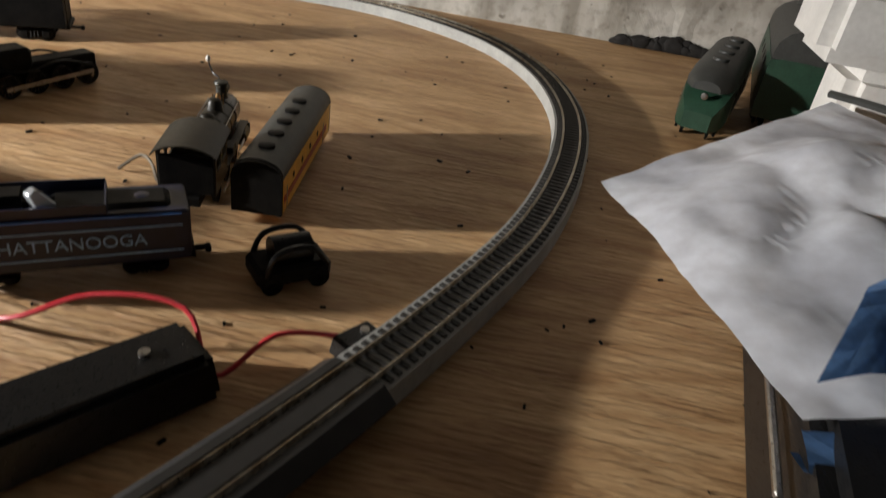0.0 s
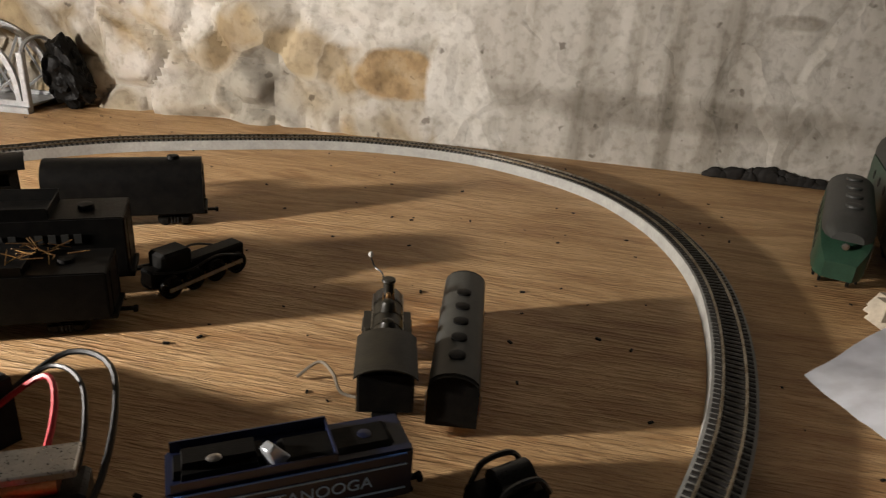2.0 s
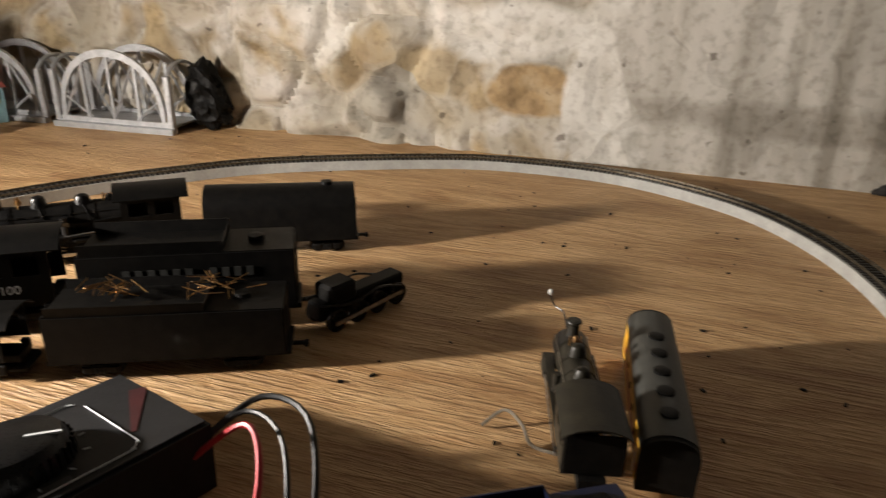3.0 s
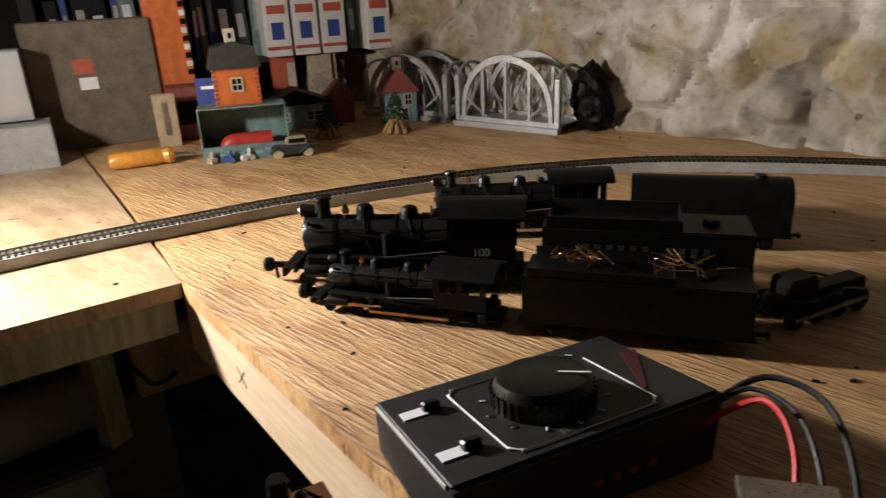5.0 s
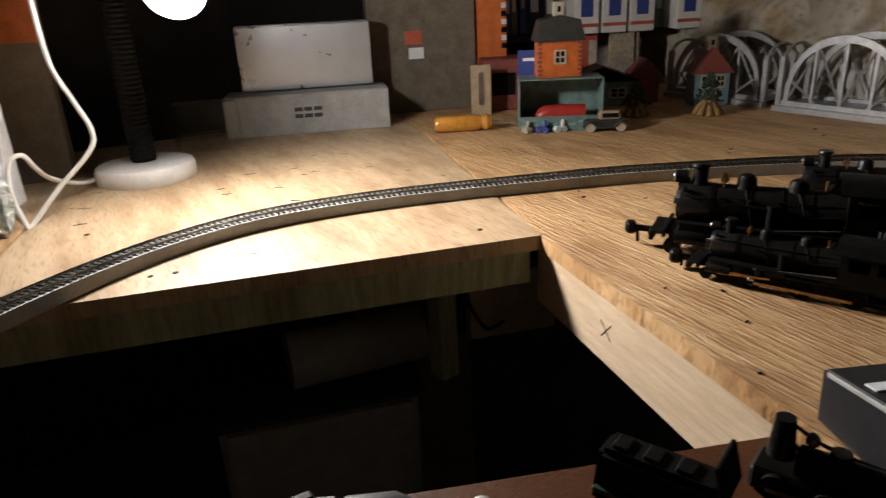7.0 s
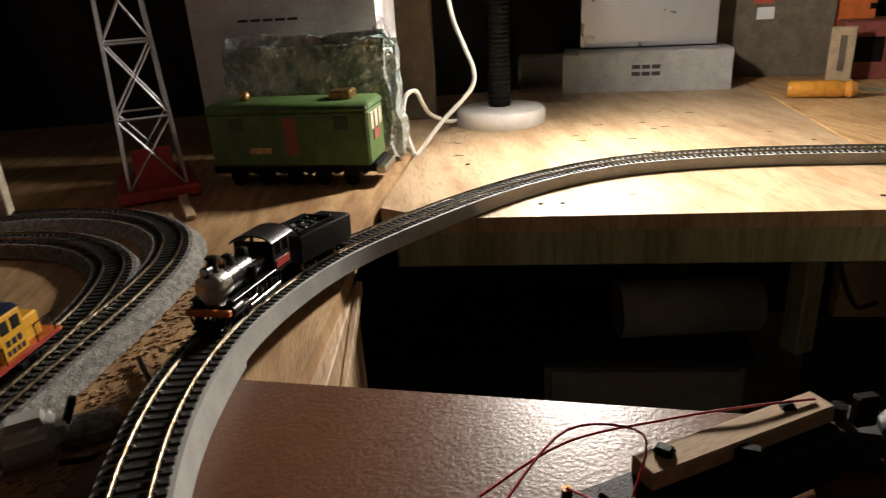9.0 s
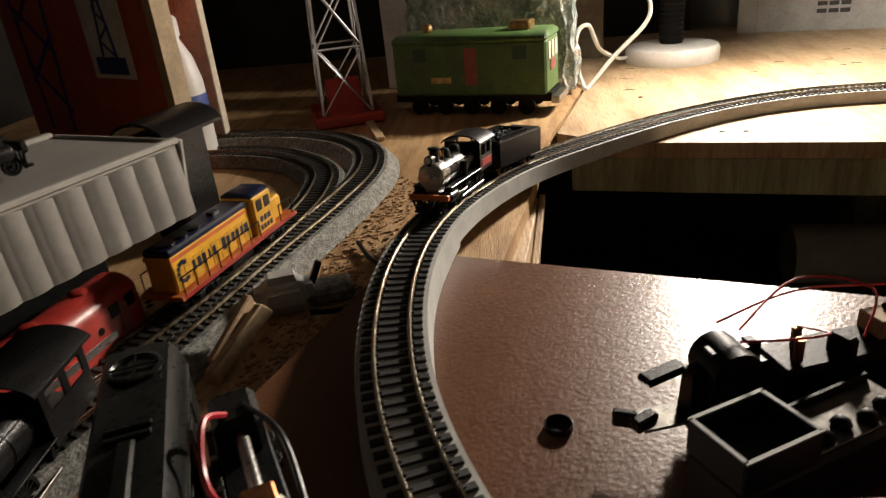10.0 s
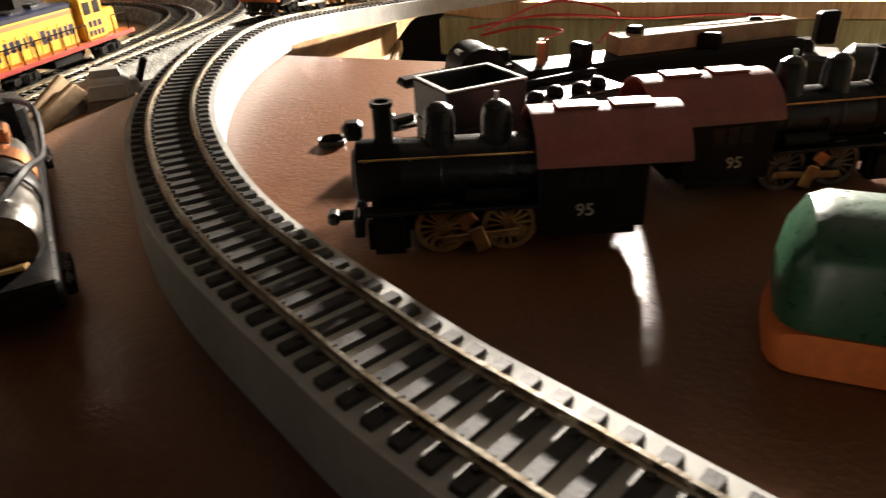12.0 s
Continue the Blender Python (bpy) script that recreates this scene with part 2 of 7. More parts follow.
    col = mix("MULTIPLY", 0.8, col, ramp(pits.outputs[0], [(0.24, (0.3, 0.27, 0.24)), (0.3, (1.0, 1.0, 1.0))]))
    nt.links.new(col, bs.inputs["Base Color"])
    bs.inputs["Roughness"].default_value = 0.8
    hsum = nt.nodes.new("ShaderNodeMath")
    hsum.operation = "MULTIPLY_ADD"
    hsum.inputs[1].default_value = 0.35
    nt.links.new(fine.outputs[0], hsum.inputs[0])
    nt.links.new(cover.outputs[0], hsum.inputs[2])
    b = nt.nodes.new("ShaderNodeBump")
    b.inputs["Strength"].default_value, b.inputs["Distance"].default_value = 0.6, 0.006
    nt.links.new(hsum.outputs[0], b.inputs["Height"])
    nt.links.new(b.outputs[0], bs.inputs["Normal"])
    return m


M = {
    "ply": wood("plywood", (0.68, 0.445, 0.22), (0.48, 0.275, 0.115), 10, streak=10, bump=0.9, saw=0.0016),
    "plank": wood("planed_board", (0.49, 0.365, 0.23), (0.4, 0.275, 0.155), -77, scale=4, streak=12, bump=0.25),
    "ply2": wood("old_plywood", (0.5, 0.33, 0.17), (0.33, 0.19, 0.09), 80, streak=14),
    "edge": wood("cut_edge", (0.62, 0.46, 0.28), (0.3, 0.2, 0.11), -77, scale=9, streak=30),
    "beam": wood("treated_beam", (0.36, 0.38, 0.24), (0.24, 0.26, 0.15), -77, scale=6),
    "brown": mat("brown_hardboard", (0.15, 0.06, 0.025), 0.34, 0, 0.3, 9, 0.5, second=(0.1, 0.038, 0.015), fine=48, dist=0.0006, spec=0.42),
    "wall": rubble("stone_and_plaster"),
    "stone": mat("field_stone", (0.47, 0.38, 0.25), 0.85, 0, 0.5, 18, 0.7, second=(0.28, 0.24, 0.19), dist=0.004),
    "dark_wall": mat("dark_panel", (0.05, 0.042, 0.035), 0.8, 0, 0.4, 8),
    "floor": mat("concrete_floor", (0.2, 0.18, 0.155), 0.8, 0, 0.4, 6),
    "bed": mat("grey_roadbed", (0.46, 0.46, 0.43), 0.6, 0, 0.2, 40, 0.2),
    "ballast": mat("moulded_ballast", (0.3, 0.3, 0.27), 0.85, 0, 0.6, 180, 0.9, fine=3, dist=0.002),
    "tie": mat("black_tie", (0.022, 0.02, 0.018), 0.5, 0, 0.3, 90),
    "rail": mat("nickel_rail", (0.5, 0.46, 0.38), 0.3, 1.0, 0.3, 120, second=(0.25, 0.19, 0.12)),
    "black": mat("black_enamel", (0.006, 0.006, 0.0065), 0.3, 0, 0.4, 120, 0.25, second=(0.01, 0.0096, 0.0092), spec=0.28),
    "dull": mat("dull_black", (0.0045, 0.0043, 0.004), 0.46, 0, 0.4, 120, 0.3, second=(0.009, 0.0083, 0.0073), spec=0.1),
    "grey": mat("dark_grey_plastic", (0.02, 0.02, 0.021), 0.5, 0, 0.3, 90, spec=0.3),
    "steel": mat("bare_steel", (0.55, 0.53, 0.5), 0.3, 1.0, 0.25, 90),
    "olive": mat("olive_black_enamel", (0.026, 0.023, 0.015), 0.42, 0, 0.4, 90, 0.25, second=(0.014, 0.0125, 0.009), spec=0.3),
    "brass": mat("worn_brass", (0.62, 0.4, 0.16), 0.32, 1.0, 0.3, 140, second=(0.35, 0.2, 0.1)),
    "copper": mat("copper", (0.6, 0.25, 0.11), 0.35, 1.0, 0.3, 140),
    "red": mat("red_paint", (0.42, 0.035, 0.025), 0.4, 0, 0.25, 90),
    "brick": mat("cab_red", (0.28, 0.075, 0.06), 0.55, 0, 0.25, 90),
    "yellow": mat("yellow_paint", (0.8, 0.42, 0.03), 0.4, 0, 0.2, 90),
    "orange": mat("orange_paint", (0.65, 0.16, 0.03), 0.5, 0, 0.25, 60),
    "green": mat("apple_green_tin", (0.075, 0.155, 0.036), 0.45, 0, 0.35, 40, second=(0.05, 0.1, 0.03)),
    "dgreen": mat("dark_green", (0.022, 0.06, 0.035), 0.4, 0, 0.3, 60),
    "slate": mat("slate_roof_grey", (0.042, 0.043, 0.039), 0.48, 0, 0.3, 70),
    "blue": mat("midnight_blue", (0.006, 0.011, 0.04), 0.35, 0, 0.3, 90),
    "lblue": mat("pale_blue_line", (0.36, 0.6, 0.95), 0.5),
    "bline": mat("bright_blue_line", (0.1, 0.28, 0.85), 0.5),
    "ink": mat("white_ink", (0.75, 0.78, 0.8), 0.5, 0, 0.1),
    "white": mat("white_plastic", (0.7, 0.68, 0.64), 0.45, 0, 0.12, 30),
    "paper": mat("white_paper", (0.78, 0.78, 0.78), 0.8, 0, 0.2, 25, 0.2),
    "cloth": mat("shop_towel", (0.86, 0.88, 0.92), 0.9, 0, 0.2, 11, 0.3, second=(0.52, 0.53, 0.57), amount=0.42),
    "bcloth": mat("blue_lining", (0.16, 0.32, 0.62), 0.85, 0, 0.3, 40),
    "silver": mat("silver_bridge_paint", (0.5, 0.51, 0.52), 0.4, 0.4, 0.25, 70),
    "foil": mat("foil_box", (0.62, 0.65, 0.68), 0.3, 0.7, 0.1, 4, 0.1),
    "card": mat("brown_cardboard", (0.2, 0.165, 0.12), 0.8, 0, 0.3, 30),
    "gcard": mat("grey_cardboard", (0.42, 0.42, 0.4), 0.7, 0, 0.2, 30),
    "tan": mat("tan_card", (0.5, 0.38, 0.24), 0.8, 0, 0.25, 40),
    "teal": mat("grey_green_tin", (0.2, 0.3, 0.28), 0.5, 0, 0.4, 60),
    "sky": mat("light_blue_tin", (0.25, 0.42, 0.46), 0.5, 0, 0.25, 70),
    "bark": mat("painted_stump", (0.5, 0.3, 0.12), 0.8, 0, 0.4, 120),
    "leaf": mat("model_foliage", (0.05, 0.085, 0.045), 0.8, 0, 0.5, 200),
    "amber": mat("amber_acetate", (0.75, 0.33, 0.05), 0.15, 0, 0.3, 60, coat=0.6),
    "tray": mat("grey_white_plastic", (0.42, 0.4, 0.36), 0.5, 0, 0.15, 30),
    "wire": mat("red_wire", (0.5, 0.02, 0.03), 0.4, 0, 0.1),
    "bwire": mat("black_wire", (0.015, 0.015, 0.015), 0.35, 0, 0.1),
    "cord": mat("white_cord", (0.7, 0.68, 0.62), 0.45, 0, 0.1),
    "wrap": mat("bubble_wrap", (0.72, 0.77, 0.75), 0.1, 0.35, 0.3, 26, 1.0, second=(0.24, 0.31, 0.28), fine=2.6, dist=0.02, coat=1.0, amount=0.55),
    "glass": clear("clear_plastic", (0.9, 0.93, 0.95), 0.1, 0.35),
    "pink": mat("book_red", (0.5, 0.1, 0.05), 0.6, 0, 0.2, 30),
    "navy": mat("navy_print", (0.03, 0.06, 0.25), 0.6, 0, 0.2, 30),
    "cream": mat("cream_print", (0.6, 0.52, 0.4), 0.7, 0, 0.3, 40),
    "shell": mat("worn_black_shell", (0.008, 0.0085, 0.008), 0.3, 0, 0.4, 60, 0.15, second=(0.012, 0.012, 0.0105), spec=0.2),
    "gapblack": mat("gap_black", (0.018, 0.015, 0.012), 0.8, 0, 0.5, 90),
    "dred": mat("dark_red_print", (0.07, 0.012, 0.014), 0.5, 0, 0.3, 60),
    "mgreen": mat("mid_green_shell", (0.02, 0.09, 0.04), 0.3, 0, 0.3, 60),
    "apron": mat("pale_apron_board", (0.68, 0.53, 0.36), 0.65, 0, 0.18, 14, 0.3, stretch=(1, 1, 9), second=(0.56, 0.42, 0.27)),
    "dsteel": mat("oily_steel", (0.24, 0.23, 0.21), 0.34, 1.0, 0.4, 90, second=(0.1, 0.09, 0.08)),
    "dirt": mat("sawdust", (0.5, 0.32, 0.17), 0.9, 0, 0.4, 200),
    "scrap": mat("wood_splinter", (0.55, 0.38, 0.22), 0.8, 0, 0.3, 150, stretch=(1, 6, 1)),
    "bulb": glow("lit_bulb", (1.0, 0.92, 0.84), 450.0),
}


# ---- building blocks ----
def box(bm, size, at=(0, 0, 0), turn=(0, 0, 0), bevel=0.0, taper=(1, 1), segs=1):
    """A block centred at a point; taper scales its top face."""
    made = bmesh.ops.create_cube(bm, size=1.0)["verts"]
    for v in made:
        up = v.co.z > 0
        v.co = Vector((v.co.x * size[0] * (taper[0] if up else 1), v.co.y * size[1] * (taper[1] if up else 1), v.co.z * size[2]))
    if bevel:
        edges = list({e for v in made for e in v.link_edges})
        made = list({v for f in bmesh.ops.bevel(bm, geom=edges, offset=bevel, segments=segs, affect="EDGES")["faces"] for v in f.verts} | {v for v in made if v.is_valid})
    bmesh.ops.transform(bm, matrix=pose(*at, *turn), verts=made)
    return bm


def rod(bm, a, b, r, r2=None, n=12, caps=True):
    """A round bar or cone from a to b."""
    a, b = Vector(a), Vector(b)
    d = b - a
    m = Matrix.Translation((a + b) / 2) @ d.to_track_quat("Z", "Y").to_matrix().to_4x4()
    bmesh.ops.create_cone(bm, cap_ends=caps, segments=n, radius1=r, radius2=r if r2 is None else r2, depth=d.length, matrix=m)
    return bm


def ball(bm, at, r, squash=(1, 1, 1), n=10):
    bmesh.ops.create_uvsphere(bm, u_segments=n, v_segments=max(5, n // 2 + 1), radius=r, matrix=Matrix.Translation(at) @ Matrix.Diagonal((*squash, 1)))
    return bm


def lathe(bm, profile, at=(0, 0, 0), axis="Z", n=20):
    """Turns (radius, height) pairs round an axis."""
    m = {"Z": Matrix(), "X": Euler((0, radians(90), 0)).to_matrix().to_4x4(), "Y": Euler((radians(-90), 0, 0)).to_matrix().to_4x4()}[axis]
    m = Matrix.Translation(at) @ m
    rings = []
    for r, h in profile:
        rings.append([bm.verts.new(m @ Vector((max(r, 1e-5) * math.cos(2 * math.pi * i / n), max(r, 1e-5) * math.sin(2 * math.pi * i / n), h))) for i in range(n)])
    for p, q in zip(rings, rings[1:]):
        for i in range(n):
            bm.faces.new((p[i], p[(i + 1) % n], q[(i + 1) % n], q[i]))
    bm.faces.new(rings[0][::-1])
    bm.faces.new(rings[-1])
    return bm


def prism(bm, outline, depth, m=None):
    """Extrudes an (x, z) outline along y, centred, then places it by m."""
    m = m or Matrix()
    a = [bm.verts.new(m @ Vector((x, -depth / 2, z))) for x, z in outline]
    b = [bm.verts.new(m @ Vector((x, depth / 2, z))) for x, z in outline]
    bm.faces.new(a)
    bm.faces.new(b[::-1])
    k = len(outline)
    for i in range(k):
        bm.faces.new((a[(i + 1) % k], a[i], b[i], b[(i + 1) % k]))
    return bm


def wire(bm, pts, r, n=6, steps=6):
    """A round cable along a smooth line through the points."""
    pts = [Vector(p) for p in pts]
    line = []
    for i in range(len(pts) - 1):
        p0, p1, p2, p3 = pts[max(0, i - 1)], pts[i], pts[i + 1], pts[min(len(pts) - 1, i + 2)]
        for k in range(steps):
            t = k / steps
            line.append(0.5 * (2 * p1 + (p2 - p0) * t + (2 * p0 - 5 * p1 + 4 * p2 - p3) * t * t + (3 * p1 - p0 - 3 * p2 + p3) * t ** 3))
    line.append(pts[-1])
    rings = []
    for i, p in enumerate(line):
        d = (line[min(i + 1, len(line) - 1)] - line[max(i - 1, 0)]).normalized()
        s = d.cross(Vector((0.13, 0.21, 0.97))).normalized()
        u = s.cross(d)
        rings.append([bm.verts.new(p + (s * math.cos(2 * math.pi * j / n) + u * math.sin(2 * math.pi * j / n)) * r) for j in range(n)])
    for p, q in zip(rings, rings[1:]):
        for j in range(n):
            bm.faces.new((p[j], p[(j + 1) % n], q[(j + 1) % n], q[j]))
    bm.faces.new(rings[0])
    bm.faces.new(rings[-1][::-1])
    return bm


def B(fn, *a, **k):
    return fn(bmesh.new(), *a, **k)


def finish(bm, name, material, smooth=True):
    """A mesh with soft shading but for its sharp edges."""
    bmesh.ops.recalc_face_normals(bm, faces=bm.faces[:])
    if smooth:
        for f in bm.faces:
            f.smooth = True
        for e in bm.edges:
            e.smooth = len(e.link_faces) == 2 and e.calc_face_angle(3.0) < 0.6
    me = bpy.data.meshes.new(name)
    bm.to_mesh(me)
    bm.free()
    me.materials.append(material)
    return me


def thing(name, at, label, category, group="", kind=""):
    """An empty at the base of a thing; at is a pose."""
    ob = new(name)
    ob.empty_display_size = 0.02
    ob.matrix_basis = at
    return tagged(ob, label, category, group, kind)


def part(name, bm, material, parent, label=""):
    ob = new(name, finish(bm, name, M[material]))
    ob.parent = parent
    if label:
        ob["label"] = label
    return ob


def solo(name, bm, material, at, label, category, group="", kind=""):
    ob = new(name, finish(bm, name, M[material]))
    ob.matrix_basis = at
    return tagged(ob, label, category, group, kind)


def letters(text, size, material, parent, at, name="lettering", depth=0.0002, wide=None):
    """Raised lettering in the built-in font; at is a pose in the parent's space."""
    cu = bpy.data.curves.new(name, "FONT")
    cu.body, cu.size, cu.extrude, cu.align_x, cu.align_y = text, size, depth, "CENTER", "CENTER"
    tmp = bpy.data.objects.new("tmp_text", cu)
    scene.collection.objects.link(tmp)
    bpy.context.view_layer.update()
    me = bpy.data.meshes.new_from_object(tmp.evaluated_get(bpy.context.evaluated_depsgraph_get()))
    bpy.data.objects.remove(tmp)
    if wide:
        xs = [v.co.x for v in me.vertices]
        k = wide / max(1e-6, max(xs) - min(xs))
        for v in me.vertices:
            v.co.x *= k
    me.materials.clear()
    me.materials.append(M[material])
    ob = new(name, me)
    ob.parent = parent
    ob.matrix_basis = at
    return ob


SIDE = pose(0, 0, 0, 90, 0, 0)          # text that faces -y
SIDE2 = pose(0, 0, 0, 90, 0, 180)       # text that faces +y


# ---- the layout table and the room ----
def slab(outline, top, thick):
    bm = bmesh.new()
    vs = [bm.verts.new((x, y, top)) for x, y in outline]
    f = bm.faces.new(vs)
    ext = bmesh.ops.extrude_face_region(bm, geom=[f])
    low = [v for v in ext["geom"] if isinstance(v, bmesh.types.BMVert)]
    for v in low:
        v.co.z -= thick
    return bm


def structure(name, bm, material, label, category=""):
    return tagged(new(name, finish(bm, name, M[material], smooth=False)), label, category or name, kind="structure")


# big sheet along the stone wall, its front edge runs slightly askew
structure("tabletop_right", slab([(-0.806, 0.546), (1.3, 0.17), (1.3, 1.56), (-1.75, 1.56), (-1.75, 0.792), (-1.484, 0.726), (-0.99, 0.6)], 0.0, 0.018),
          "ply", "rough sawn plywood sheet of the train table along the wall", "table top")
structure("tabletop_back", slab([(-0.932, 0.016), (-0.812, 0.548), (-0.994, 0.594), (-1.488, 0.72), (-1.75, 0.786), (-1.75, -0.118), (-1.24, 0.014), (-0.99, -0.05)], 0.001, 0.018),
          "plank", "smooth planed board with pencil marks under the lamp", "table top")
structure("tabletop_left", slab([(-0.815, -0.085), (-0.94, -0.07), (-0.992, -0.056), (-1.242, 0.008), (-1.75, -0.125), (-1.75, -1.0), (-0.2, -1.0), (-0.2, -0.3), (-0.6, -0.125)], -0.001, 0.018),
          "ply2", "old darkened plywood of the far table littered with sawdust", "table top")
fr = thing("table_frame", Matrix(), "green treated timber frame under the table edges", "table frame", kind="structure")
for nm, a, b in (("beam", (-0.948, -0.022), (-0.822, 0.535)), ("joist", (-1.4, 0.1), (-1.25, 0.7))):
    d = Vector((b[0] - a[0], b[1] - a[1], 0))
    part(nm, B(box, (d.length + 0.02, 0.035, 0.044), ((a[0] + b[0]) / 2 - 0.02, (a[1] + b[1]) / 2, -0.0405), (0, 0, math.degrees(math.atan2(d.y, d.x))), 0.002), "beam", fr)
part("side_board", B(box, (0.62, 0.02, 0.078), (-0.52, 0.509, -0.0575), (0, 1.2, -10.1), 0.001), "apron", fr, "pale plywood apron with a pencilled cross")
part("side_board", B(box, (0.34, 0.02, 0.15), (-0.655, -0.112, -0.094), (0, 0, -7), 0.001), "edge", fr, "pale apron board on the far side of the gap")
part("gusset", B(prism, [(-0.065, 0.03), (0.07, 0.05), (0.07, -0.055), (-0.065, -0.045)], 0.018, pose(-0.945, 0.59, -0.145, 0, 0, 84)), "tan", fr, "brown plywood corner gusset")
part("leg", B(box, (0.03, 0.03, 0.22), (-0.955, 0.486, -0.13), (0, 0, 12), 0.002), "beam", fr, "short green timber stub")
part("batten", B(box, (0.34, 0.006, 0.012), (-0.655, -0.098, -0.06), (0, 14, -7), 0.001), "edge", fr, "pale wooden batten")
for x, y in ((-1.3, 0.5),):
    part("post", B(box, (0.04, 0.06, 0.7), (x - 0.03, y, -0.43), (0, 0, 12), 0.002), "beam", fr)

# brown hardboard that bridges the gap between the two tables
BR = Matrix.Translation((-0.6105, -0.19, 0)) @ pose(0, 0, 0, 0, 0, 71.6)
bm = B(box, (0.65, 0.62, 0.0255), (0.325, -0.31, 0.01375), (0, 0, 0), 0.0012)
ob = new("hardboard_bridge", finish(bm, "hardboard_bridge", M["brown"]))
ob.matrix_basis = BR
tagged(ob, "glossy brown hardboard sheet laid across the gap between tables", "board")
TOP = 0.0265

# wall with real relief: stones stand proud of the plaster
bm = bmesh.new()
NX, NZ = 380, 110
grid = []
for j in range(NZ + 1):
    row = []
    for i in range(NX + 1):
        x, z = -1.9 + 3.3 * i / NX, -0.05 + 0.95 * j / NZ
        amt = max(0.0, min(1.0, (-0.2 - x) / 0.25))
        p = Vector((x * 7.5 + noise.noise(Vector((x * 5, z * 5, 0))) * 0.8, z * 8.5, 0.3))
        dist, pts = noise.voronoi(p)
        cell = min(0.5, dist[1] - dist[0])
        lump = 0.026 * amt * (min(1.0, cell * 3.2) - 0.5) + 0.006 * noise.fractal(Vector((x * 9, z * 9, 2)), 1.0, 2.0, 4) * (0.12 + amt)
        row.append(bm.verts.new((x, 1.535 - lump, z)))
    grid.append(row)
for j in range(NZ):
    for i in range(NX):
        bm.faces.new((grid[j][i], grid[j][i + 1], grid[j + 1][i + 1], grid[j + 1][i]))
back = [bm.verts.new((x, 1.7, z)) for x, z in ((-1.9, -0.05), (1.4, -0.05), (1.4, 0.9), (-1.9, 0.9))]
bm.faces.new(back)
tagged(new("wall_north", finish(bm, "wall_north", M["wall"])), "damp rubble stone wall with patches of old plaster", "wall", kind="structure")

structure("wall_west", B(box, (0.1, 3.2, 2.2), (-2.15, 0.4, 0.1)), "dark_wall", "dark basement wall behind the shelves", "wall")
structure("wall_south", B(box, (2.4, 0.1, 2.2), (-1.0, -1.15, 0.1)), "dark_wall", "dark basement wall behind the far table", "wall")
structure("floor", B(box, (4.6, 4.2, 0.1), (-0.3, 0.2, -0.95)), "floor", "dark concrete basement floor", "floor")
structure("ceiling", B(box, (2.4, 3.2, 0.1), (-1.1, 0.3, 1.25)), "dark_wall", "dark timber basement ceiling", "ceiling")


# ---- tracks ----
def spline(pts, closed, step=0.004):
    """A smooth line through (x, y, z) points at even steps."""
    pts = [Vector(p) for p in pts]
    n = len(pts)
    line = []
    for i in range(n if closed else n - 1):
        g = (lambda k: pts[k % n]) if closed else (lambda k: pts[max(0, min(n - 1, k))])
        p0, p1, p2, p3 = g(i - 1), g(i), g(i + 1), g(i + 2)
        for k in range(40):
            t = k / 40
            line.append(0.5 * (2 * p1 + (p2 - p0) * t + (2 * p0 - 5 * p1 + 4 * p2 - p3) * t * t + (3 * p1 - p0 - 3 * p2 + p3) * t ** 3))
    line.append(pts[0] if closed else pts[-1])
    for _ in range(30):
        k = len(line)
        line = [line[i] if (not closed and i in (0, k - 1)) else (line[(i - 1) % k if i else k - 2] + line[i] * 2 + line[(i + 1) % k if i < k - 1 else 1]) / 4 for i in range(k)]
    out, want, run = [line[0]], step, 0.0
    for a, b in zip(line, line[1:]):
        d = (b - a).length
        while d > 0 and run + d >= want:
            out.append(a.lerp(b, (want - run) / d))
            want += step
        run += d
    return out


def sweep(bm, line, profile, closed):
    """Sweeps a closed (side, up) profile along a line."""
    rings = []
    n = len(line)
    for i, p in enumerate(line):
        q, r = (line[(i + 1) % n], line[i - 1]) if closed else (line[min(i + 1, n - 1)], line[max(i - 1, 0)])
        d = Vector((q.x - r.x, q.y - r.y, 0)).normalized()
        s = Vector((-d.y, d.x, 0))
        rings.append([bm.verts.new(p + s * a + Vector((0, 0, b))) for a, b in profile])
    k = len(profile)
    for i in range(n if closed else n - 1):
        a, b = rings[i], rings[(i + 1) % n]
        for j in range(k):
            bm.faces.new((a[j], a[(j + 1) % k], b[(j + 1) % k], b[j]))
    if not closed:
        bm.faces.new(rings[0])
        bm.faces.new(rings[-1][::-1])
    return bm


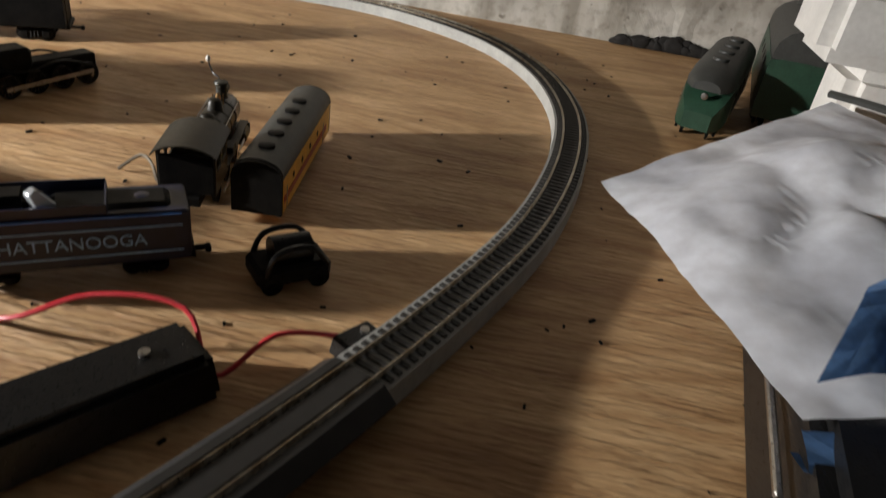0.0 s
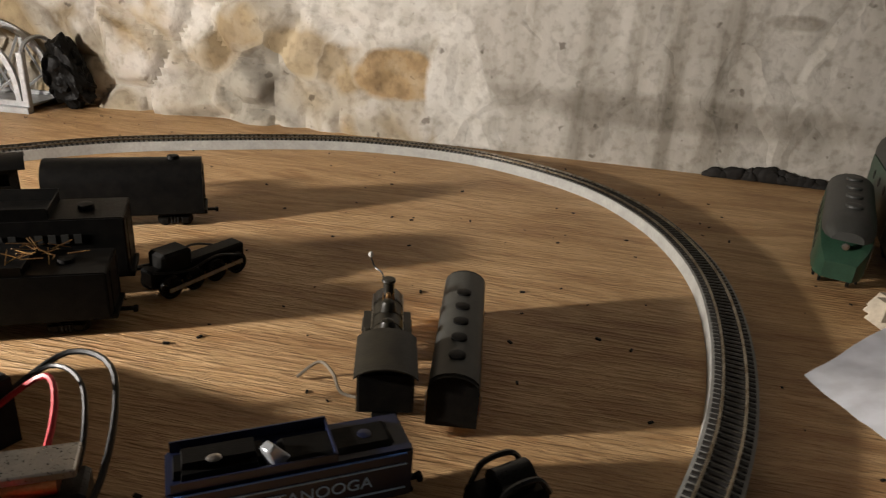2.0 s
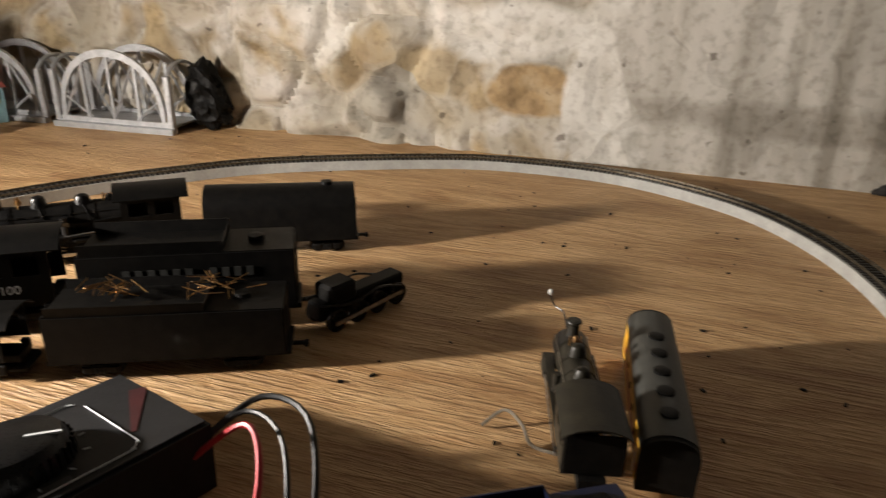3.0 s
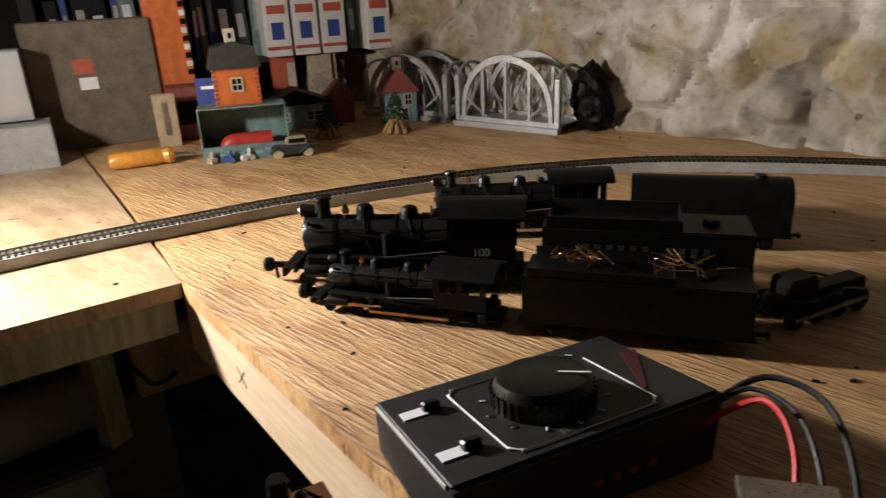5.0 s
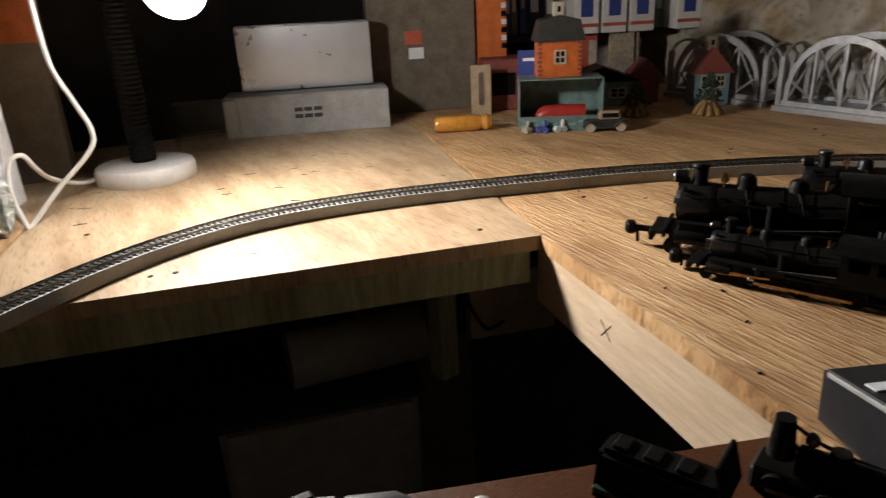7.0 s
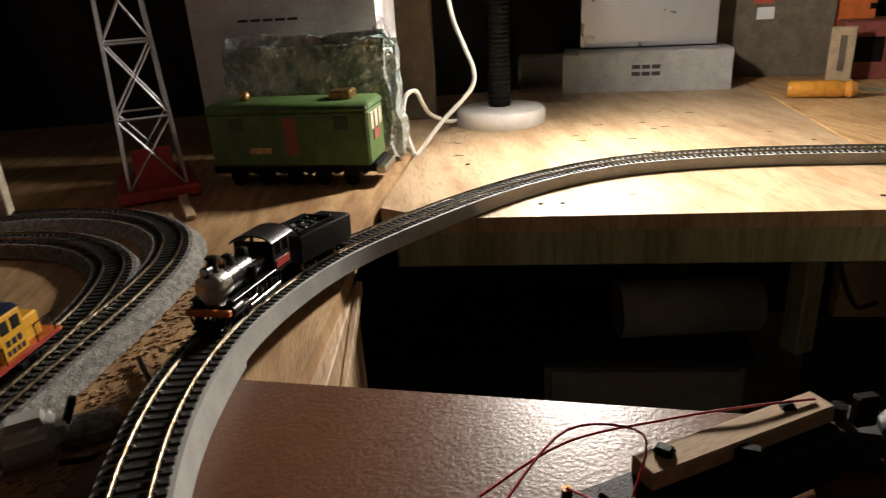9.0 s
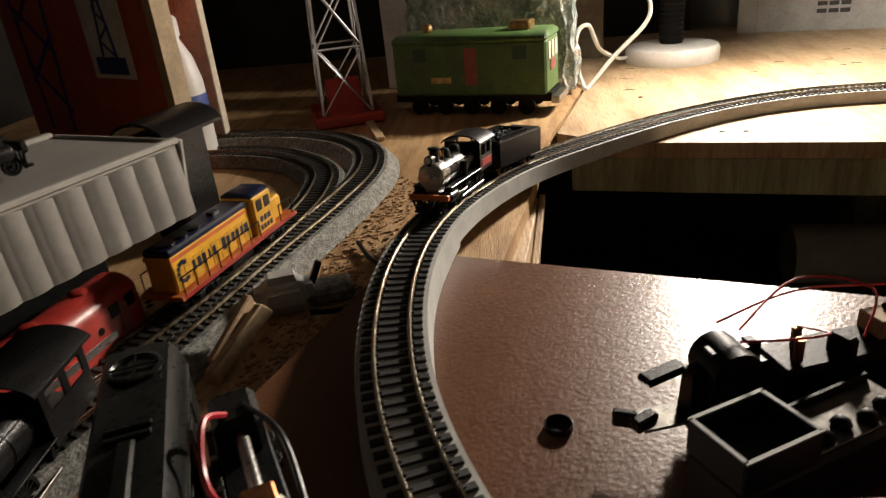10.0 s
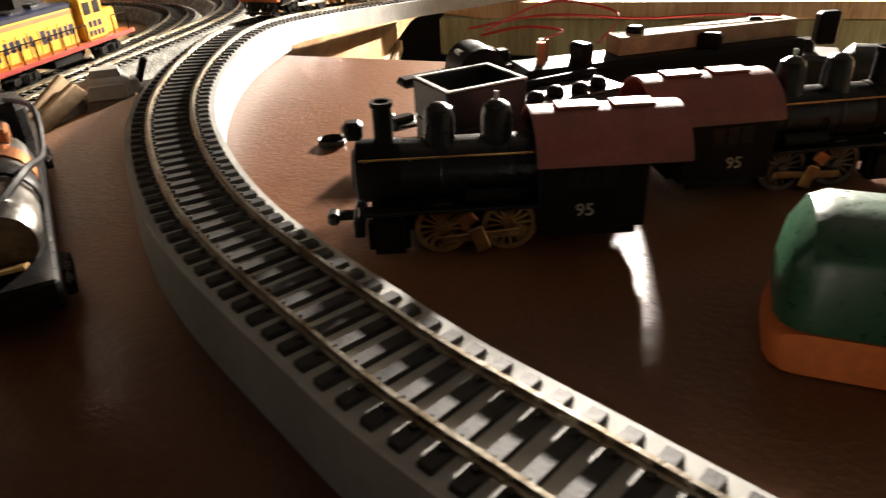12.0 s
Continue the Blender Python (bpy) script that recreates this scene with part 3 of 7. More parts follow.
def track(name, line, closed, label, bed, bed_mat, near, gauge=0.0182, tie_len=0.0325, tie_step=0.0076):
    root = thing(name, Matrix(), label, "railway track")
    h = bed[0][1]
    bm = B(sweep, line, [(bed[1][0], 0.0), (bed[0][0], h), (-bed[0][0], h), (-bed[1][0], 0.0)], closed)
    bm.verts.ensure_lookup_table()
    for i, p in enumerate(line):                         # over the board the bed reaches down to it
        if p.z > TOP + 0.003:
            for k in (4 * i, 4 * i + 3):
                v = bm.verts[k]
                v.co.x, v.co.y, v.co.z = p.x + (v.co.x - p.x) * 1.03, p.y + (v.co.y - p.y) * 1.03, TOP + 0.0003
    part("roadbed", bm, bed_mat, root)
    for sgn in (1, -1):
        c = sgn * gauge / 2
        foot = h + 0.0016
        prof = [(c - 0.0012, foot), (c - 0.0012, foot + 0.0005), (c - 0.0004, foot + 0.0008), (c - 0.00055, foot + 0.0026), (c + 0.00055, foot + 0.0026), (c + 0.0004, foot + 0.0008), (c + 0.0012, foot + 0.0005), (c + 0.0012, foot)]
        part("rail", B(sweep, line, prof, closed), "rail", root)
    bmt = B(box, (0.0037, tie_len, 0.0019), (0, 0, 0.0009), (0, 0, 0), 0, (0.9, 0.98))
    for sgn in (1, -1):
        for o in (-0.0019, 0.0019):
            box(bmt, (0.0014, 0.0013, 0.0012), (0, sgn * gauge / 2 + o, 0.0022))
    tie_me = finish(bmt, "tie", M["tie"], False)
    rest_v, rest_f = [], []
    base_v = [v.co.copy() for v in tie_me.vertices]
    base_f = [tuple(p.vertices) for p in tie_me.polygons]
    step = line[1] - line[0]
    gap = max(1, round(tie_step / step.length))
    count = 0
    for i in range(0, len(line) - 1, gap):
        p, q = line[i], line[i + 1]
        m = Matrix.Translation((p.x, p.y, p.z + h - 0.0003)) @ Matrix.Rotation(math.atan2(q.y - p.y, q.x - p.x), 4, "Z")
        if near(p) and count < 300:
            o = new("tie", tie_me)
            o.parent, o.matrix_basis = root, m
            count += 1
        else:
            k = len(rest_v)
            rest_v += [m @ v for v in base_v]
            rest_f += [tuple(j + k for j in f) for f in base_f]
    if rest_v:
        me = bpy.data.meshes.new("sleeper_strip")
        me.from_pydata(rest_v, [], rest_f)
        me.materials.append(M["tie"])
        o = tagged(new("sleeper_strip", me), kind="stuff")
        o.parent = root
    return root


Z = 0.0005
DECK = TOP + 0.0055                      # the rails climb onto a packed-up bed over the brown board
LOOP = spline([(0.268, 0.92, Z), (0.266, 1.07, Z), (0.222, 1.22, Z), (0.13, 1.345, Z), (-0.03, 1.432, Z), (-0.194, 1.445, Z), (-0.345, 1.412, Z), (-0.585, 1.285, Z),
               (-0.705, 1.17, Z), (-0.81, 1.03, Z), (-0.925, 0.8, Z), (-0.98, 0.64, Z), (-1.022, 0.5, Z), (-1.045, 0.38, Z), (-1.047, 0.27, Z), (-1.02, 0.17, Z),
               (-0.965, 0.075, 0.002), (-0.88, -0.022, 0.006), (-0.79, -0.1, 0.012), (-0.68, -0.15, 0.023), (-0.58, -0.172, DECK), (-0.49, -0.176, DECK),
               (-0.394, -0.159, DECK), (-0.3, -0.117, DECK), (-0.23, -0.064, DECK), (-0.19, -0.027, DECK), (-0.12, 0.05, DECK), (-0.02, 0.2, DECK), (0.04, 0.31, 0.02), (0.115, 0.46, 0.008), (0.188, 0.62, Z), (0.24, 0.76, Z)], True, 0.0038)
track("train_loop", LOOP, True, "oval of black-tied model track on thick grey roadbed", ((0.0186, 0.0155), (0.0194, 0)), "bed",
      lambda p: p.x > -0.75 and p.y < 0.3)
seg = [p for p in LOOP if p.x > -0.06 and 0.18 < p.y < 0.54]
seg.sort(key=lambda p: p.y)
rr = thing("rerailer", Matrix(), "black plastic rerailer ramps fitted between and beside the rails", "rerailer")
part("centre_infill", B(sweep, seg, [(0.0068, 0.0173), (0.006, 0.0186), (-0.006, 0.0186), (-0.0068, 0.0173)], False), "tie", rr)
for sgn in (1, -1):
    part("ramp", B(sweep, seg, [(sgn * 0.0115, 0.0172), (sgn * 0.0115, 0.0188), (sgn * 0.0165, 0.0186), (sgn * 0.025, 0.011), (sgn * 0.025, 0.0095), (sgn * 0.0165, 0.0172)], False), "tie", rr)
SIDING = spline([(-0.2, -0.43, 0), (-0.35, -0.375, 0), (-0.5, -0.335, 0), (-0.65, -0.302, 0), (-0.76, -0.275, 0), (-0.86, -0.262, 0), (-0.95, -0.285, 0), (-1.02, -0.36, 0), (-1.05, -0.48, 0), (-1.04, -0.62, 0)], False, 0.0038)
track("siding_track", SIDING, False, "model siding track on moulded grey ballast", ((0.02, 0.013), (0.032, 0)), "ballast",
      lambda p: p.x < -0.42 and p.y > -0.5)
BRANCH = spline([(-0.42, -0.38, 0.0008), (-0.547, -0.34, 0.0008), (-0.69, -0.308, 0.0008), (-0.79, -0.3, 0.0008), (-0.87, -0.318, 0.0008), (-0.94, -0.385, 0.0008), (-0.97, -0.49, 0.0008), (-0.965, -0.6, 0.0008)], False, 0.0038)
track("branch_track", BRANCH, False, "second curved track diverging from the siding", ((0.02, 0.013), (0.028, 0)), "ballast",
      lambda p: p.y > -0.45)


# ---- rolling stock ----
WHEELS = {}


def wheel_mesh(r, t, material, spokes=8):
    key = (round(r, 5), material, spokes)
    if key in WHEELS:
        return WHEELS[key]
    bm = bmesh.new()
    n = 20
    for i in range(n):                                   # rim
        a, b = 2 * math.pi * i / n, 2 * math.pi * (i + 1) / n
        q = []
        for ang in (a, b):
            for rad in (r, r * 0.8):
                for y in (-t / 2, t / 2):
                    q.append(bm.verts.new((rad * math.cos(ang), y, rad * math.sin(ang))))
        for f in ((0, 1, 5, 4), (2, 6, 7, 3), (0, 4, 6, 2), (1, 3, 7, 5)):
            bm.faces.new([q[j] for j in f])
    bmesh.ops.remove_doubles(bm, verts=bm.verts[:], dist=1e-6)
    if spokes:
        for i in range(spokes):
            box(bm, (r * 1.7, t * 0.6, r * 0.11), (0, 0, 0), (0, 180 * i / spokes, 0))
        box(bm, (r * 0.7, t * 0.8, r * 0.5), (0, 0, -r * 0.55), (0, 0, 0), r * 0.1)
    else:
        lathe(bm, [(r * 0.82, -t * 0.3), (r * 0.5, -t * 0.5), (r * 0.5, t * 0.5), (r * 0.82, t * 0.3)], axis="Y", n=14)
    lathe(bm, [(r * 0.2, -t * 0.7), (r * 0.2, t * 0.7)], axis="Y", n=10)
    WHEELS[key] = finish(bm, "wheel", M[material])
    return WHEELS[key]


def wheel(parent, x, y, r, t, material, spokes=8, z=None, turn=0):
    o = new("wheel", wheel_mesh(r, t, material, spokes))
    o.parent, o.matrix_basis = parent, pose(x, y, r if z is None else z, 0, turn, 0)
    return o


def cab_shell(bm, x0, x1, w, z0, z1, t=0.0012):
    """Cab walls with two window openings a side and an open back."""
    h = z1 - z0
    for s in (1, -1):
        y = s * (w / 2 - t / 2)
        box(bm, (x1 - x0, t, h * 0.5), ((x0 + x1) / 2, y, z0 + h * 0.25))
        box(bm, (x1 - x0, t, h * 0.14), ((x0 + x1) / 2, y, z1 - h * 0.07))
        for x in (x0 + (x1 - x0) * 0.06, (x0 + x1) / 2, x1 - (x1 - x0) * 0.06):
            box(bm, ((x1 - x0) * 0.12, t, h * 0.36), (x, y, z0 + h * 0.68))
    box(bm, (t, w - 2 * t, h), (x1 - t / 2, 0, z0 + h / 2))
    return bm


def arch_roof(bm, x0, x1, w, z, rise, t=0.0012, n=8):
    pts = []
    for i in range(n + 1):
        a = math.pi * (0.12 + 0.76 * i / n)
        pts.append((w / 2 * math.cos(a) / math.cos(math.pi * 0.12), z + rise * (math.sin(a) - math.sin(math.pi * 0.12)) / (1 - math.sin(math.pi * 0.12))))
    outline = pts + [(x, zz - t) for x, zz in pts[::-1]]
    m = Matrix.Translation(((x0 + x1) / 2, 0, 0)) @ Matrix.Rotation(radians(90), 4, "Z")
    return prism(bm, outline, x1 - x0, m)


def steam(at, L, W, H, label, body="black", front="black", roof="black", wheels="dull", drivers=3, dr=None, number="", pilot=True,
          details="black", panel="", name="steam_locomotive", group="", stack="straight", rods="steel", skip_wheels=False, light="steel"):
    """A steam engine without its tender; L, W, H are its length, width and height."""
    e = thing(name, at, label, "locomotive", group)
    r, zc = H * 0.225, H * 0.57
    dr = dr or H * 0.19
    part("frame", B(box, (L * 0.86, W * 0.42, H * 0.12), (-L * 0.02, 0, H * 0.27), (0, 0, 0), 0.0006), "dull", e)
    x0, x1 = -L * 0.17, L * 0.3
    prof = [(r * 1.06, x0), (r, x0 + L * 0.1)]
    for x in (x0 + L * 0.12, x0 + L * 0.22, x0 + L * 0.33, x1 - 0.002):
        k = r * (1 - 0.05 * (x - x0) / (x1 - x0))
        prof += [(k, x - 0.0007), (k * 1.04, x - 0.0006), (k * 1.04, x + 0.0006), (k, x + 0.0007)]
    part("boiler", B(lathe, prof + [(r * 0.95, x1)], (0, 0, zc), "X", 24), body, e)
    if body == "dull":                                   # the big models carry far more piping
        for s in (1, -1):
            y = s * r
            part("feed_pipe", B(wire, [(-L * 0.15, y * 1.02, zc + r * 0.1), (L * 0.02, y * 1.06, zc - r * 0.05), (L * 0.1, y * 1.06, zc + r * 0.2), (L * 0.22, y * 1.0, zc + r * 0.35)], H * 0.014, 6), body, e)
            part("sand_pipe", B(wire, [(L * 0.18, y * 0.4, zc + r * 0.95), (L * 0.165, y * 0.95, zc + r * 0.4), (L * 0.15, y * 1.05, zc - r * 0.3), (L * 0.13, y * 0.95, H * 0.3)], H * 0.009, 6), body, e)
            part("sand_pipe", B(wire, [(L * 0.0, y * 0.4, zc + r * 0.95), (-L * 0.02, y * 0.97, zc + r * 0.4), (-L * 0.03, y * 1.08, zc - r * 0.3), (-L * 0.05, y * 0.95, H * 0.3)], H * 0.009, 6), body, e)
            part("air_tank", B(lathe, [(H * 0.02, -L * 0.08), (H * 0.045, -L * 0.07), (H * 0.045, L * 0.07), (H * 0.02, L * 0.08)], (-L * 0.02, s * W * 0.4, H * 0.34), "X", 12), body, e)
            part("reversing_rod", B(rod, (-L * 0.15, s * W * 0.43, H * 0.47), (L * 0.2, s * W * 0.43, H * 0.37), H * 0.01, n=5), "steel", e)
            part("valve_hanger", B(box, (L * 0.03, 0.003, H * 0.16), (L * 0.17, s * W * 0.44, H * 0.3), (0, 12, 0), 0.0008), body, e)
            part("cross_head", B(box, (L * 0.03, 0.004, H * 0.05), (L * 0.2, s * W * 0.45, H * 0.2), (0, 0, 0), 0.0008), "steel", e)
            part("marker_lamp", B(lathe, [(H * 0.02, 0), (H * 0.022, H * 0.035), (H * 0.008, H * 0.05)], (L * 0.4, s * r * 0.75, zc + r * 0.7), "Z", 8), body, e)
            for k in range(4):
                part("rivet_valve", B(ball, (L * (0.26 - 0.1 * k), y * 0.86, zc + r * 0.52), H * 0.013, (1, 1, 1), 8), "steel" if k % 2 else body, e)
            part("cab_step", B(box, (L * 0.04, W * 0.1, H * 0.16), (-L * 0.4, s * W * 0.42, H * 0.22), (0, 0, 0), 0.001, (1, 1)), body, e)
        part("whistle", B(rod, (-L * 0.09, r * 0.2, zc + r * 0.9), (-L * 0.09, r * 0.2, zc + r * 1.5), H * 0.012), "brass", e)
        part("turbine", B(lathe, [(H * 0.03, -L * 0.03), (H * 0.045, 0), (H * 0.03, L * 0.03)], (-L * 0.11, 0, zc + r * 1.12), "Y", 12), body, e)
        part("trailing_truck", B(box, (L * 0.2, W * 0.6, H * 0.1), (-L * 0.38, 0, H * 0.14), (0, 0, 0), 0.002), body, e)
        part("front_deck", B(box, (L * 0.12, W * 0.8, H * 0.03), (L * 0.46, 0, H * 0.26), (0, 0, 0), 0.001), body, e)
        part("buffer_beam", B(box, (0.005, W * 0.9, H * 0.1), (L * 0.51, 0, H * 0.22), (0, 0, 0), 0.001), body, e)
        kn = B(box, (L * 0.1, 0.006, 0.006), (L * 0.56, 0, H * 0.2), (0, 0, 0), 0.001)
        box(kn, (0.012, 0.013, 0.014), (L * 0.61, 0.002, H * 0.21), (0, 0, 15), 0.003)
        rod(kn, (L * 0.585, 0, H * 0.2), (L * 0.58, 0, H * 0.04), 0.002, n=6)
        part("knuckle_coupler", kn, body, e)
    bm = B(lathe, [(r * 0.99, x1), (r * 0.99, L * 0.41), (r * 0.93, L * 0.42)], (0, 0, zc), "X", 24)
    box(bm, (L * 0.1, r * 1.0, r * 0.8), (L * 0.36, 0, zc - r * 0.95))
    part("smokebox", bm, front, e)
    bm = B(lathe, [(r * 0.86, L * 0.42), (r * 0.82, L * 0.428), (r * 0.4, L * 0.434), (r * 0.16, L * 0.436), (r * 0.14, L * 0.443)], (0, 0, zc), "X", 24)
    for i in range(18):
        a = 2 * math.pi * i / 18
        ball(bm, (L * 0.424, r * 0.9 * math.cos(a), zc + r * 0.9 * math.sin(a)), r * 0.05, n=6)
    box(bm, (0.0015, r * 0.5, 0.0012), (L * 0.437, r * 0.35, zc))
    part("smokebox_door", bm, front, e)
    sx = L * 0.35
    top = H * 1.0
    prof = [(r * 0.42, zc + r * 0.8), (r * 0.34, zc + r * 1.15), (r * 0.34, top - r * 0.25), (r * 0.44, top - r * 0.12), (r * 0.4, top)]
    if stack == "cap":
        prof = [(r * 0.42, zc + r * 0.8), (r * 0.3, zc + r * 1.15), (r * 0.34, top - r * 0.5), (r * 0.5, top - r * 0.2), (r * 0.46, top)]
    bm = B(lathe, prof, (sx, 0, 0), "Z", 16)
    lathe(bm, [(r * 0.26, top - 0.0005), (r * 0.24, top + 0.0003)], (sx, 0, 0), "Z", 12)
    part("chimney", bm, details, e)
    for x, hh in ((L * 0.18, 0.92), (L * 0.0, 0.9)):
        t = H * hh
        part("dome", B(lathe, [(r * 0.55, zc + r * 0.7), (r * 0.44, zc + r * 1.05), (r * 0.42, t - r * 0.25), (r * 0.32, t - r * 0.08), (r * 0.12, t), (0.0003, t + 0.0004)], (x, 0, 0), "Z", 16), details, e)
    bm = B(lathe, [(r * 0.16, 0), (r * 0.2, r * 0.12), (r * 0.12, r * 0.4), (0.0003, r * 0.46)], (L * 0.26, 0, zc + r * 1.08), "Z", 10)
    rod(bm, (L * 0.26, -r * 0.3, zc + r * 0.9), (L * 0.26, -r * 0.3, zc + r * 1.5), r * 0.04, n=6)
    rod(bm, (L * 0.26, r * 0.3, zc + r * 0.9), (L * 0.26, r * 0.3, zc + r * 1.5), r * 0.04, n=6)
    part("bell", bm, "brass", e)
    bm = B(lathe, [(r * 0.3, -r * 0.3), (r * 0.32, r * 0.25), (r * 0.26, r * 0.3)], (L * 0.42, 0, zc + r * 1.2), "X", 14)
    box(bm, (r * 0.5, r * 0.3, r * 0.4), (L * 0.41, 0, zc + r * 0.95))
    hl = part("headlight", bm, details, e)
    part("lens", B(lathe, [(r * 0.24, r * 0.28), (r * 0.2, r * 0.36), (r * 0.05, r * 0.38)], (L * 0.42, 0, zc + r * 1.2), "X", 12), light, hl)
    cz0, cz1 = H * 0.34, H * 0.86
    cab = part("cab", B(cab_shell, -L * 0.42, -L * 0.16, W * 0.92, cz0, cz1), body, e)
    if panel:
        for s in (1, -1):
            part("panel", B(box, (L * 0.2, 0.0005, H * 0.12), (-L * 0.29, s * (W * 0.46 + 0.0004), cz0 + H * 0.13)), panel, cab, "red painted panel under the windows")
    part("cab_roof", B(arch_roof, -L * 0.46, -L * 0.13, W * 1.02, cz1 - H * 0.01, H * 0.13), roof, e)
    for s in (1, -1):
        part("running_board", B(box, (L * 0.58, W * 0.17, 0.0012), (L * 0.12, s * W * 0.39, H * 0.4), (0, 0, 0), 0.0003), body, e)
        rail_bm = bmesh.new()
        rod(rail_bm, (x0, s * r * 0.9, zc + r * 0.55), (L * 0.4, s * r * 0.9, zc + r * 0.55), 0.0004, n=5)
        for x in (x0, L * 0.0, L * 0.2, L * 0.39):
            rod(rail_bm, (x, s * r * 0.7, zc + r * 0.5), (x, s * r * 0.95, zc + r * 0.56), 0.0005, n=5)
        part("handrail", rail_bm, "steel" if body != "dull" else "dull", e)
        bm = B(lathe, [(H * 0.085, -L * 0.06), (H * 0.09, -L * 0.05), (H * 0.09, L * 0.05), (H * 0.085, L * 0.06)], (L * 0.36, s * W * 0.38, H * 0.25), "X", 14)
        box(bm, (L * 0.09, H * 0.13, H * 0.1), (L * 0.36, s * W * 0.36, H * 0.34), (0, 0, 0), 0.0006)
        part("cylinder", bm, body, e)
        if not skip_wheels:
            rb = B(box, (L * 0.42, 0.0011, H * 0.05), (-L * 0.02, s * W * 0.44, dr * 0.75), (0, 0, 0), 0.0003)
            box(rb, (L * 0.24, 0.0011, H * 0.035), (L * 0.24, s * W * 0.46, H * 0.23), (0, 4, 0), 0.0003)
            rod(rb, (L * 0.2, s * W * 0.46, H * 0.25), (L * 0.34, s * W * 0.46, H * 0.25), 0.0009, n=6)
            part("side_rod", rb, rods, e)
    span = L * 0.44
    if not skip_wheels:
        for i in range(drivers):
            x = -L * 0.23 + span * i / max(1, drivers - 1)
            for s in (1, -1):
                wheel(e, x, s * W * 0.31, dr, 0.003, wheels, 8, turn=i * 20)
        for s in (1, -1):
            wheel(e, L * 0.43, s * W * 0.28, dr * 0.5, 0.0026, wheels, 0)
    part("tool_box", B(box, (L * 0.1, W * 0.2, H * 0.07), (L * 0.02, -W * 0.36, H * 0.45), (0, 0, 0), 0.0006), details, e)
    part("air_pump", B(rod, (L * 0.08, W * 0.36, H * 0.42), (L * 0.08, W * 0.36, H * 0.66), H * 0.05), details, e)
    part("buffer_beam", B(box, (0.004, W * 0.94, H * 0.09), (L * 0.46, 0, H * 0.27), (0, 0, 0), 0.0005), "orange" if pilot == "orange" else body, e)
    if pilot:
        for i in range(9):
            y = (i - 4) / 4
            part("pilot_bar", B(rod, (L * 0.465, y * W * 0.4, H * 0.24), (L * 0.5 - abs(y) * L * 0.025, y * W * 0.28, 0.002), 0.0009, n=5), body, e)
        part("pilot_sill", B(box, (0.003, W * 0.62, 0.0016), (L * 0.49, 0, 0.003)), body, e)
    cp = B(box, (L * 0.06, 0.004, 0.003), (L * 0.5, 0, H * 0.17), (0, 0, 0), 0.0005)
    box(cp, (0.004, 0.007, 0.005), (L * 0.53, 0.001, H * 0.17), (0, 0, 0), 0.001)
    part("coupler", cp, "dull", e)
    if number:
        for s, m in ((-1, SIDE), (1, SIDE2)):
            letters(number, H * 0.12, "ink", cab, Matrix.Translation((-L * 0.29, s * (W * 0.46 + 0.0006), cz0 + H * 0.13)) @ m, "number")
    return e


def bogie(parent, x, w, r, wheels="dull", pitch=None, side_mat="dull"):
    """A two-axle truck with its wheels."""
    p = pitch or r * 2.6
    bm = bmesh.new()
    for s in (1, -1):
        box(bm, (p + r * 1.4, 0.002, r * 0.7), (x, s * w / 2, r * 1.05), (0, 0, 0), 0.0005)
        for k in (-1, 1):
            box(bm, (r * 0.9, 0.003, r * 0.8), (x + k * p / 2, s * (w / 2 + 0.0005), r), (0, 0, 0), 0.0006)
        for k in (-1, 0, 1):
            rod(bm, (x + k * r * 0.4, s * (w / 2 + 0.001), r * 0.6), (x + k * r * 0.4, s * (w / 2 + 0.001), r * 1.4), r * 0.16, n=6)
    box(bm, (r * 1.2, w, r * 0.5), (x, 0, r * 1.3))
    t = part("truck", bm, side_mat, parent)
    for k in (-1, 1):
        for s in (1, -1):
            o = wheel(t, x + k * p / 2, s * w * 0.34, r, 0.0028, wheels, 0)
    return t


